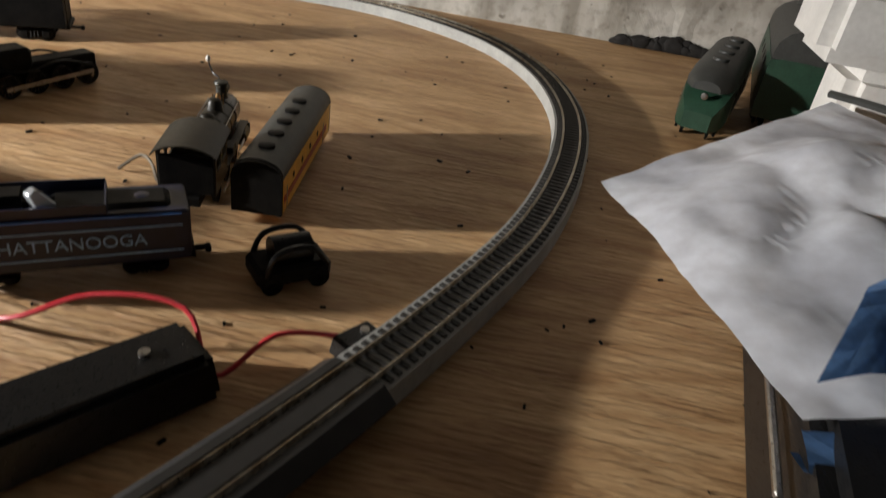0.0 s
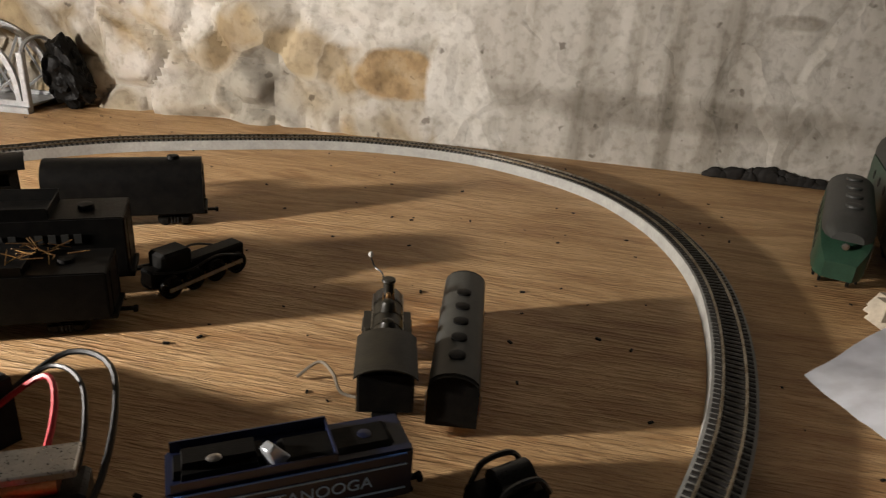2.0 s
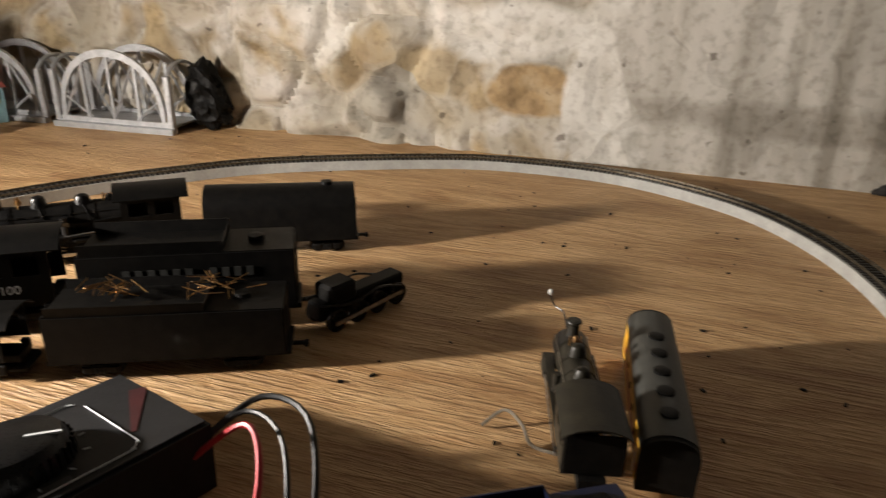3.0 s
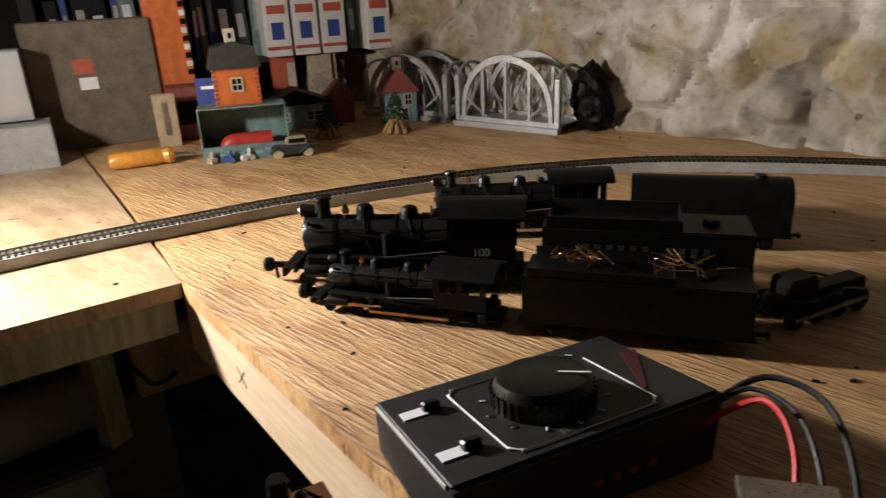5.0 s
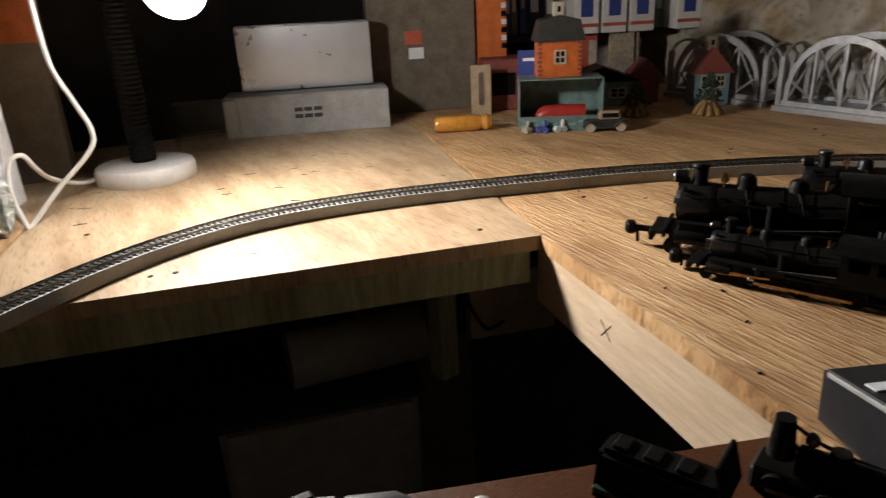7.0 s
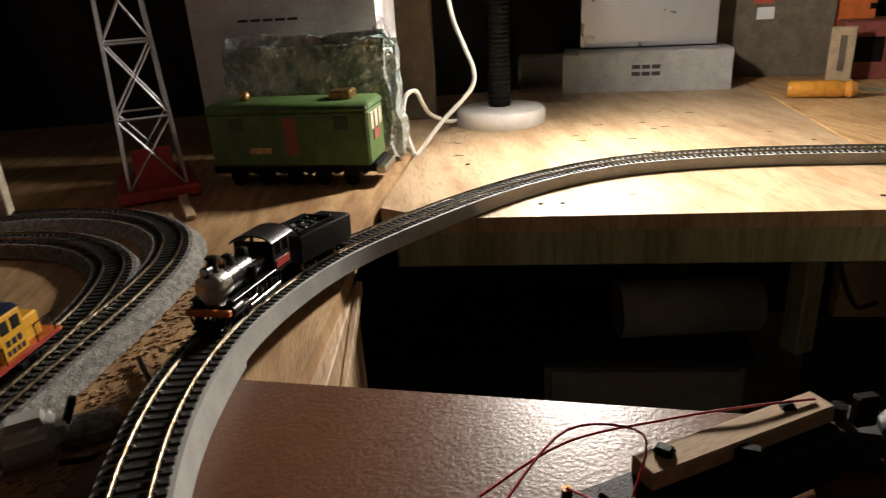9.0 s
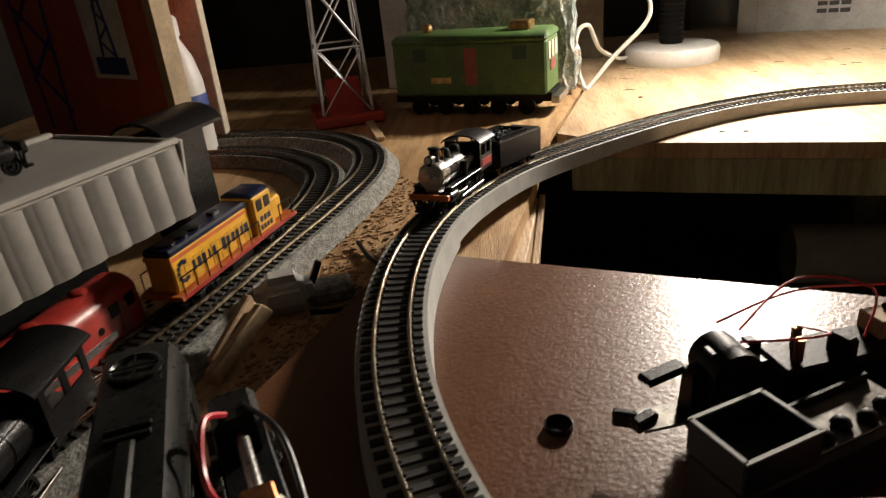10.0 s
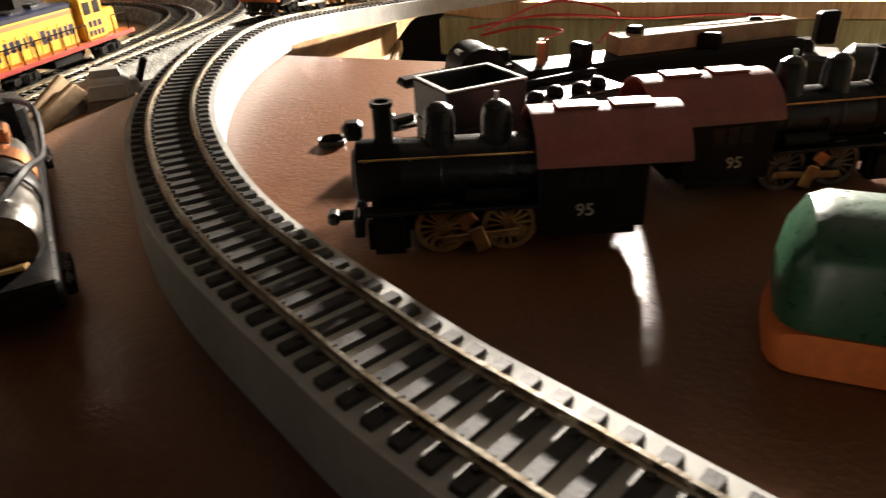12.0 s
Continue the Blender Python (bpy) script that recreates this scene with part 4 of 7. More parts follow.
def tender(at, L, W, H, label, body="black", deck=None, name="tender", group="", wheels="dull", coal=True, rounded=False, r=None):
    e = thing(name, at, label, "tender", group)
    r = r or H * 0.11
    z0 = r * 2.1
    if rounded:
        n = 10
        arc = [(W / 2 * math.cos(math.pi * i / n), z0 + (H - z0) * (0.62 + 0.38 * math.sin(math.pi * i / n))) for i in range(n + 1)]
        out = [(W / 2, z0)] + arc + [(-W / 2, z0)]
        m = Matrix.Rotation(radians(90), 4, "Z")
        bm = B(prism, out, L * 0.96, m)
    else:
        bm = B(box, (L * 0.96, W, H - z0 - H * 0.12), (0, 0, (z0 + H - H * 0.12) / 2), (0, 0, 0), 0.0012, segs=2)
        for s in (1, -1):
            box(bm, (L * 0.62, 0.0012, H * 0.14), (L * 0.15, s * (W / 2 - 0.0012), H * 0.93), (s * -8, 0, 0))
        box(bm, (0.0012, W * 0.94, H * 0.12), (-L * 0.16, 0, H * 0.92))
    for s in (1, -1):
        for k in range(7):
            rod(bm, (-L * 0.44 + L * 0.88 * k / 6, s * W * 0.5, z0 + H * 0.05), (-L * 0.44 + L * 0.88 * k / 6, s * (W * 0.5 + 0.0004), z0 + H * 0.05), 0.0006, n=5)
    part("tank", bm, body, e)
    part("underframe", B(box, (L, W * 0.8, r * 0.5), (0, 0, z0 - r * 0.1), (0, 0, 0), 0.0005), "dull", e)
    if coal and not rounded:
        bm = bmesh.new()
        rnd = random.Random(int(L * 1e5))
        for _ in range(70):
            box(bm, (H * 0.09,) * 3, (rnd.uniform(-L * 0.12, L * 0.42), rnd.uniform(-W * 0.4, W * 0.4), H * 0.86 + rnd.uniform(0, H * 0.06)), (rnd.uniform(0, 90), rnd.uniform(0, 90), 0), 0.0008)
        tagged(part("coal_load", bm, deck or "dull", e), kind="stuff")
    hb = B(lathe, [(W * 0.13, 0), (W * 0.12, H * 0.05), (W * 0.05, H * 0.06)], (-L * 0.3, 0, H * 0.88 if not rounded else H * 0.985), "Z", 12)
    part("water_hatch", hb, body, e)
    for x in (-0.29, 0.29):
        bogie(e, x * L, W * 0.78, r, wheels)
    lad = bmesh.new()
    for s in (1, -1):
        rod(lad, (-L * 0.485, s * W * 0.3, z0), (-L * 0.485, s * W * 0.3, H * 0.84), 0.0005, n=5)
    for k in range(4):
        rod(lad, (-L * 0.485, -W * 0.3, z0 + H * 0.16 * k), (-L * 0.485, -W * 0.1, z0 + H * 0.16 * k), 0.0004, n=5)
    part("ladder", lad, body, e)
    cp = B(box, (L * 0.08, 0.004, 0.003), (-L * 0.52, 0, r * 1.5), (0, 0, 0), 0.0005)
    box(cp, (0.004, 0.007, 0.005), (-L * 0.56, 0.001, r * 1.5), (0, 0, 0), 0.001)
    part("coupler", cp, "dull", e)
    return e


def hull(bm, L, W, z0, z1, nose=0.0, n=8, rise=0.25):
    """A car body with a rounded roof; nose bends its front end down and in."""
    xs = [-L / 2, L / 2 - nose] + ([L / 2 - nose * 0.55, L / 2 - nose * 0.2, L / 2] if nose else [])
    sc = [1, 1] + ([0.96, 0.82, 0.55] if nose else [])
    tops = [1, 1] + ([0.93, 0.72, 0.42] if nose else [])
    rings = []
    for x, s, tp in zip(xs, sc, tops):
        h = (z1 - z0) * tp
        ring = [(W / 2 * s, z0), (W / 2 * s, z0 + h * (1 - rise))]
        for i in range(1, n):
            a = math.pi * i / n
            ring.append((W / 2 * s * math.cos(a), z0 + h * (1 - rise) + h * rise * math.sin(a)))
        ring += [(-W / 2 * s, z0 + h * (1 - rise)), (-W / 2 * s, z0)]
        rings.append([bm.verts.new((x, y, z)) for y, z in ring])
    k = len(rings[0])
    for a, b in zip(rings, rings[1:]):
        for j in range(k - 1):
            bm.faces.new((a[j], a[j + 1], b[j + 1], b[j]))
        bm.faces.new((a[k - 1], a[0], b[0], b[k - 1]))
    bm.faces.new(rings[0][::-1])
    bm.faces.new(rings[-1])
    return bm


def streamliner(at, L, W, H, label, side, roof, nose=0.0, name="diesel_locomotive", stripe="", fans=4, group="", skirt="dull", wheels=True, r=None, belt="", fan_mat="", end_black=False):
    """A cab unit or car: sides, separate roof, fans, windows, trucks."""
    e = thing(name, at, label, "model car", group)
    r = r or H * 0.12
    z0 = r * 1.5 if wheels else 0.001
    zr = z0 + (H - z0) * 0.66
    part("body", B(hull, L, W, z0, zr + 0.001, nose, 4, 0.05), side, e)
    part("roof", B(hull, L * 0.999, W * 0.985, zr - 0.001, H, nose, 8, 0.75), roof, e)
    for i in range(fans):
        x = -L * 0.36 + L * 0.6 * i / max(1, fans - 1)
        part("roof_fan", B(lathe, [(W * 0.17, 0), (W * 0.17, H * 0.035), (W * 0.14, H * 0.045), (W * 0.03, H * 0.05)], (x, 0, H * 0.985), "Z", 14), fan_mat or roof, e)
    part("roof_rib", B(box, (L * 0.3, W * 0.06, H * 0.03), (-L * 0.05, W * 0.28, H * 0.93), (20, 0, 0), 0.0004), roof, e)
    for s in (1, -1):
        for i in range(4):
            x = -L * 0.32 + L * 0.5 * i / 3
            wbm = B(lathe, [(H * 0.05, -0.0004), (H * 0.05, 0.0006), (H * 0.035, 0.0007)], (x, s * W * 0.5, z0 + (H - z0) * 0.45), "Y", 12)
            part("porthole", wbm, "dull", e)
        if stripe:
            part("stripe", B(box, (L * 0.9 if not nose else L * 0.72, 0.0006, H * 0.1), (-L * 0.04 if not nose else -L * 0.1, s * (W / 2 + 0.0002), z0 + (H - z0) * 0.25)), stripe, e)
        if belt:
            part("belt", B(box, (L * 0.98 if not nose else L * 0.75, 0.0006, H * 0.05), (0 if not nose else -L * 0.1, s * (W / 2 + 0.0002), zr - H * 0.04)), belt, e)
        for x in (-L * 0.46, L * 0.3):
            part("grab_iron", B(rod, (x, s * (W / 2 + 0.0012), z0 + H * 0.05), (x, s * (W / 2 + 0.0012), z0 + H * 0.4), 0.0004, n=5), "steel", e)
    end = B(box, (0.0012, W * 0.3, (H - z0) * 0.5), (-L / 2 - 0.0004, 0, z0 + (H - z0) * 0.3), (0, 0, 0), 0.0003)
    part("end_door", end, "dull", e)
    if end_black:
        for s in (1, -1):
            part("end_cap", B(hull, 0.004, W * 0.99, z0 - 0.0005, H * 0.985, 0.0, 8, 0.3), "dull", e).matrix_basis = pose(s * (L / 2 + 0.0022), 0, 0)
    if nose:
        ws = bmesh.new()
        for s in (1, -1):
            box(ws, (0.002, W * 0.26, H * 0.11), (L / 2 - nose * 0.62, s * W * 0.2, H * 0.87), (0, -52, 0), 0.0004)
        part("windscreen", ws, "dull", e)
        part("headlamp", B(lathe, [(H * 0.05, 0), (H * 0.045, 0.002), (H * 0.01, 0.0025)], (L / 2 - nose * 0.12, 0, H * 0.62), "X", 12), "steel", e)
    if wheels:
        for x in (-0.31, 0.31):
            bogie(e, x * L, W * 0.76, r, "dull", r * 3)
        part("fuel_tank", B(box, (L * 0.18, W * 0.7, r * 1.1), (0, 0, r * 1.2), (0, 0, 0), 0.001), skirt, e)
    return e


def hood_unit(at, L, W, H, label):
    """A yellow road switcher: cab, long hood, walkway with handrails."""
    e = thing("road_switcher", at, label, "locomotive")
    r = H * 0.11
    zw = r * 2.3
    part("walkway", B(box, (L, W, H * 0.06), (0, 0, zw), (0, 0, 0), 0.0005), "orange", e)
    bm = B(box, (L * 0.6, W * 0.62, H * 0.48), (-L * 0.17, 0, zw + H * 0.27), (0, 0, 0), 0.001)
    part("long_hood", bm, "yellow", e)
    part("hood_top", B(box, (L * 0.602, W * 0.63, H * 0.1), (-L * 0.17, 0, zw + H * 0.53), (0, 0, 0), 0.0015), "blue", e)
    for i in range(3):
        part("roof_fan", B(lathe, [(W * 0.2, 0), (W * 0.2, H * 0.03), (W * 0.1, H * 0.035)], (-L * 0.4 + i * L * 0.09, 0, zw + H * 0.58), "Z", 14), "black", e)
    part("exhaust", B(box, (L * 0.05, W * 0.2, H * 0.06), (-L * 0.05, 0, zw + H * 0.6), (0, 0, 0), 0.0006), "black", e)
    cab = part("cab", B(box, (L * 0.17, W * 0.86, H * 0.56), (L * 0.225, 0, zw + H * 0.31), (0, 0, 0), 0.0012), "yellow", e)
    part("cab_roof", B(box, (L * 0.19, W * 0.9, H * 0.07), (L * 0.225, 0, zw + H * 0.62), (0, 0, 0), 0.002, (0.9, 0.7)), "blue", e)
    part("short_hood", B(box, (L * 0.13, W * 0.6, H * 0.34), (L * 0.37, 0, zw + H * 0.2), (0, 0, 0), 0.0015), "yellow", e)
    for s in (1, -1):
        for x in (0.19, 0.26):
            part("cab_window", B(box, (L * 0.05, 0.0008, H * 0.16), (L * x, s * W * 0.432, zw + H * 0.45), (0, 0, 0), 0.0002), "black", cab)
        part("red_band", B(box, (L * 0.96, 0.0007, H * 0.05), (0, s * (W * 0.5), zw + H * 0.005)), "red", e)
        part("red_line", B(box, (L * 0.6, 0.0006, H * 0.05), (-L * 0.17, s * W * 0.312, zw + H * 0.455)), "orange", e)
        # the owner's emblem and name as plain shapes
        emblem = bmesh.new()
        for i in range(9):
            a0 = math.radians(60 + 240 * i / 8)
            box(emblem, (H * 0.06, 0.0006, H * 0.055), (-L * 0.405 + H * 0.1 * math.cos(a0), s * W * 0.3125, zw + H * 0.25 + H * 0.12 * math.sin(a0)))
        part("emblem", emblem, "blue", e)
        for i, wd in enumerate((0.03, 0.035, 0.03, 0.02, 0.03, 0.0, 0.04, 0.03, 0.035, 0.03, 0.03, 0.045)):
            if wd:
                part("letter_bar", B(box, (L * wd * 0.8, 0.0006, H * (0.17 if i == 6 else 0.13)), (-L * 0.335 + i * L * 0.038, s * W * 0.3125, zw + H * 0.24)), "blue", e)
        for i in range(3):
            part("letter_bar", B(box, (L * 0.022, 0.0006, H * 0.08), (L * 0.19 + i * L * 0.035, s * W * 0.432, zw + H * 0.24)), "blue", cab)
        for i in range(4):
            part("number_bar", B(box, (L * 0.018, 0.0006, H * 0.07), (L * 0.18 + i * L * 0.03, s * W * 0.432, zw + H * 0.12)), "blue", cab)
        for i in range(9):                               # door seams down the long hood
            part("hood_door", B(box, (L * 0.052, 0.0005, H * 0.3), (-L * 0.435 + i * L * 0.065, s * (W * 0.31 + 0.0001), zw + H * 0.2)), "yellow", e)
        hr = bmesh.new()
        rod(hr, (-L * 0.47, s * W * 0.48, zw + H * 0.26), (L * 0.14, s * W * 0.48, zw + H * 0.26), 0.0005, n=5)
        for i in range(8):
            x = -L * 0.47 + L * 0.61 * i / 7
            rod(hr, (x, s * W * 0.48, zw), (x, s * W * 0.48, zw + H * 0.26), 0.0005, n=5)
        for x in (0.34, 0.46):
            rod(hr, (L * x, s * W * 0.48, zw), (L * x, s * W * 0.48, zw + H * 0.28), 0.0005, n=5)
        rod(hr, (L * 0.34, s * W * 0.48, zw + H * 0.28), (L * 0.46, s * W * 0.48, zw + H * 0.28), 0.0005, n=5)
        part("handrail", hr, "dull", e)
        for k in range(3):
            for x in (0.48, -0.48):
                part("step", B(box, (L * 0.03, W * 0.1, 0.0008), (L * x, s * W * 0.44, zw - H * 0.06 * k - H * 0.03)), "dull", e)
    part("fuel_tank", B(box, (L * 0.2, W * 0.7, r * 1.2), (0, 0, r * 1.3), (0, 0, 0), 0.001), "dull", e)
    for x in (-0.3, 0.3):
        bogie(e, x * L, W * 0.74, r, "dull", r * 3.2)
    return e


# ---- where the rolling stock stands ----
def on_loop(near, back=0.0):
    """The pose on the loop's rails nearest a plan point, heading along the line."""
    i = min(range(len(LOOP)), key=lambda k: (LOOP[k].x - near[0]) ** 2 + (LOOP[k].y - near[1]) ** 2)
    i = (i - round(back / 0.0038)) % len(LOOP)
    p, q, o = LOOP[i], LOOP[(i + 4) % len(LOOP)], LOOP[i - 4]
    return pose(p.x, p.y, p.z + 0.0197, 0, -math.degrees(math.atan2(q.z - o.z, 0.0304)), math.degrees(math.atan2(q.y - o.y, q.x - o.x)))


HEAD = (-0.672, -0.152)
steam(on_loop(HEAD), 0.112, 0.033, 0.047, "small black steam engine with silver smokebox and red cab panel", front="steel", panel="red", rods="steel", pilot="orange", drivers=3, light="ink")
tender(on_loop(HEAD, 0.105), 0.085, 0.031, 0.036, "small black coal tender behind the engine on the oval", wheels="brass")

# O gauge black engines parked side by side
def along(a, b, z=0.0):
    return pose((a[0] + b[0]) / 2, (a[1] + b[1]) / 2, z, 0, 0, math.degrees(math.atan2(b[1] - a[1], b[0] - a[0]))), math.hypot(b[0] - a[0], b[1] - a[1])


G = "black engines parked on the table"
m, ln = along((-0.468, 0.69), (-0.642, 0.614))
steam(m, ln, 0.05, 0.06, "worn black steam engine with brass side rods", body="dull", rods="brass", roof="dull", details="dull", wheels="dull", drivers=3, name="steam_locomotive", group=G, pilot=False)
m, ln = along((-0.283, 0.782), (-0.458, 0.698))
tender(m, ln, 0.055, 0.068, "dull black tender with yellow straw on its deck", body="dull", name="tender", group=G, coal=False)
m, ln = along((-0.5, 0.78), (-0.713, 0.631))
steam(m, ln, 0.06, 0.096, "large black steam engine numbered 100", number="100", body="dull", roof="dull", details="dull", group=G, drivers=4, pilot=False)
m, ln = along((-0.312, 0.853), (-0.483, 0.763))
t = tender(m, ln, 0.058, 0.092, "tall black tender with faded lettering on its side", body="dull", group=G, coal=False)
for i in range(11):
    if i != 6:
        part("letter_bar", B(box, (0.006, 0.0006, 0.009), (0.052 - i * 0.0105, 0.0296, 0.062)), "slate", t, "faded grey lettering")
m, ln = along((-0.515, 0.975), (-0.70, 0.82))
steam(m, ln, 0.058, 0.082, "black steam engine at the back of the row", body="dull", roof="dull", details="black", group=G, drivers=4, pilot=False)
m, ln = along((-0.335, 1.035), (-0.49, 0.955))
tender(m, ln * 1.02, 0.056, 0.08, "long round-topped black tender", body="dull", group=G, rounded=True)
# loose engine chassis
m, ln = along((-0.24, 0.925), (-0.285, 0.825))
ch = thing("engine_chassis", m, "bare black engine chassis with loose rods lying on the table", "chassis")
part("frame", B(box, (ln, 0.02, 0.018), (0, 0, 0.02), (0, 0, 0), 0.002), "dull", ch)
part("motor", B(box, (ln * 0.3, 0.026, 0.02), (ln * 0.25, 0, 0.034), (0, 0, 0), 0.003), "dull", ch)
for i in range(4):
    for s in (1, -1):
        wheel(ch, -ln * 0.36 + i * ln * 0.24, s * 0.015, 0.0115, 0.004, "black", 8, turn=30 * i)
for s in (1, -1):
    part("side_rod", B(box, (ln * 0.8, 0.0015, 0.004), (0, s * 0.019, 0.012), (0, 3, 0)), "steel", ch)
    part("valve_gear", B(wire, [(-ln * 0.4, s * 0.018, 0.02), (-ln * 0.1, s * 0.02, 0.03), (ln * 0.2, s * 0.018, 0.024), (ln * 0.5, s * 0.012, 0.03)], 0.0012), "black", ch)

# HO pieces near the curve
m, ln = along((0.012, 0.638), (-0.112, 0.563))
t = tender(m, ln, 0.037, 0.055, "midnight blue tender lettered CHATTANOOGA with a broken corner", body="blue", deck="dull", coal=False)
part("coal_bunker", B(box, (ln * 0.5, 0.03, 0.01), (-ln * 0.18 + ln * 0.0, 0, 0.046), (0, 0, 0), 0.003, (0.92, 0.8)), "dull", t)
letters("CHATTANOOGA", 0.0115, "lblue", t, Matrix.Translation((0.0, 0.0191, 0.0295)) @ SIDE2, "lettering", wide=0.088)
for zz in (0.0205, 0.0385, 0.0465):
    part("pinstripe", B(box, (ln * 0.9, 0.0006, 0.0011), (0, 0.0189, zz)), "bline" if zz > 0.04 else "lblue", t, "blue pinstripe")
part("torn_corner", B(box, (0.012, 0.012, 0.014), (0.012, 0.009, 0.056), (10, 25, 30), 0.001, (0.5, 0.8)), "foil", t, "bare shiny metal corner")
part("motor_lump", B(box, (ln * 0.36, 0.026, 0.016), (ln * 0.28, 0, 0.05), (0, 0, 0), 0.004, (0.9, 0.8), 2), "dull", t)
part("solder_blob", B(ball, (ln * 0.3, 0.006, 0.058), 0.003, (1.5, 1, 0.6)), "steel", t)

m, ln = along((-0.012, 0.672), (-0.052, 0.838))
oe = steam(m, ln, 0.044, 0.063, "olive-black steam engine without tender beside the coach", body="olive", roof="olive", details="olive", drivers=3, light="brass", group="old engines beside the curve")
m, ln = along((0.031, 0.702), (0.014, 0.874))
streamliner(m, ln, 0.038, 0.052, "grey-roofed diesel with yellow sides and black ends", "yellow", "slate", 0.0, fans=5, stripe="red", fan_mat="dull", end_black=True)
part("cab_back", B(box, (0.0015, 0.038, 0.031), (-ln * 0.415, 0, 0.037), (0, 0, 0), 0.0004), "dull", oe)
part("loose_wire", B(wire, [(ln * 0.4, 0.004, 0.05), (ln * 0.47, 0.006, 0.058), (ln * 0.52, 0.013, 0.06), (ln * 0.53, 0.017, 0.07)], 0.0007, 6), "bwire", oe, "thin black wire sticking up")
part("wire_tip", B(ball, (ln * 0.53, 0.017, 0.0715), 0.0022, (1, 1, 1.4), 8), "white", oe, "white wire tip")
blk = thing("black_truck_body", pose(0.078, 0.637, 0, 0, 0, 40), "small black open truck shell lying on the table", "model part")
bm = B(box, (0.05, 0.03, 0.014), (0, 0, 0.012), (0, 0, 0), 0.003)
part("frame", bm, "dull", blk)
for s in (1, -1):
    part("hoop", B(wire, [(-0.02, s * 0.014, 0.014), (-0.012, s * 0.014, 0.03), (0.01, s * 0.014, 0.031), (0.022, s * 0.014, 0.016)], 0.002), "black", blk)
part("motor", B(rod, (-0.012, 0, 0.024), (0.014, 0, 0.024), 0.01), "black", blk)
for x in (-0.016, 0.016):
    for s in (1, -1):
        wheel(blk, x, s * 0.014, 0.007, 0.003, "dull", 0)

# power pack with its big knob
PK = pose(-0.338, 0.553, 0, 0, 0, 67.9)
pk = thing("power_pack", PK, "black train power pack with a large round speed knob", "controller")
bm = bmesh.new()
prism(bm, [(-0.056, 0.001), (0.058, 0.001), (0.06, 0.052), (-0.058, 0.0365)], 0.186, Matrix.Rotation(radians(-90), 4, "Z"))
part("case", bm, "grey", pk)
TILT_TOP = pose(0, 0, 0.0447, -7.8, 0, 0)
def top_of(bmx):
    bmesh.ops.transform(bmx, matrix=TILT_TOP, verts=bmx.verts[:])
    return bmx
part("face_plate", top_of(B(box, (0.184, 0.114, 0.0012), (0, 0, 0.0006), (0, 0, 0), 0.0004)), "grey", pk)
KX, KY = -0.001, -0.004
bm = B(lathe, [(0.033, 0.001), (0.032, 0.012), (0.029, 0.018), (0.024, 0.0195)], (KX, KY, 0), "Z", 36)
for i in range(36):
    a = 2 * math.pi * i / 36
    box(bm, (0.002, 0.002, 0.011), (KX + 0.0328 * math.cos(a), KY + 0.0328 * math.sin(a), 0.007), (0, 0, math.degrees(a)))
knob = part("knob", top_of(bm), "black", pk)
part("pointer", top_of(B(box, (0.02, 0.0022, 0.0012), (KX + 0.016, KY - 0.013, 0.0198), (0, 0, -40))), "ink", knob)
bm = bmesh.new()
def dial_line(x0, x1, y0, y1, rc):
    pts = []
    for cx, cy, a0 in ((x1 - rc, y1 - rc, 0), (x0 + rc, y1 - rc, 90), (x0 + rc, y0 + rc, 180), (x1 - rc, y0 + rc, 270)):
        for k in range(5):
            a = radians(a0 + 22.5 * k)
            pts.append((cx + rc * math.cos(a), cy + rc * math.sin(a), 0.0021))
    return pts
ring = dial_line(-0.05, 0.055, -0.05, 0.042, 0.012)
wire(bm, ring[2:] + ring[:1], 0.0006, 4)
for k in range(9):
    a = radians(150 + 30 * k)
    wire(bm, [(KX + 0.037 * math.cos(a), KY + 0.037 * math.sin(a), 0.0021), (KX + 0.041 * math.cos(a), KY + 0.041 * math.sin(a), 0.0021)], 0.0006, 4)
part("dial_outline", top_of(bm), "ink", pk, "thin white outline")
part("red_wedge", top_of(B(prism, [(-0.03, -0.003), (0.03, -0.006), (0.03, 0.006), (-0.03, 0.0)], 0.0005, pose(0.074, -0.004, 0.0016, 90, 0, 0) @ pose(0, 0, 0, 0, 62, 0))), "dred", pk, "faded red graphic")
part("worn_edge", B(box, (0.0016, 0.108, 0.0035), (-0.0934, 0, 0.0438), (-7.8, 0, 0), 0.0006), "gcard", pk, "pale strip along the left edge")
for x, y in ((-0.078, 0.026), (-0.078, -0.03)):
    part("slide_switch", top_of(B(box, (0.016, 0.01, 0.0014), (x, y, 0.0016))), "ink", pk, "white switch marking")
    part("toggle", top_of(B(box, (0.012, 0.006, 0.007), (x + 0.012, y, 0.004), (0, 0, 0), 0.001)), "black", pk)
for i in range(4):
    part("terminal_screw", B(rod, (0.0 + i * 0.013, -0.056, 0.022), (0.0 + i * 0.013, -0.061, 0.022), 0.0032), "copper", pk)
part("label_plate", top_of(B(box, (0.03, 0.006, 0.0006), (0.0, -0.045, 0.0016))), "slate", pk)
solo("power_lead", B(wire, [(-0.262, 0.62, 0.03), (-0.235, 0.655, 0.05), (-0.19, 0.64, 0.048), (-0.155, 0.56, 0.02), (-0.16, 0.47, 0.004), (-0.2, 0.36, 0.03)], 0.0022), "bwire", Matrix(), "black twin lead arching from the power pack", "cable")
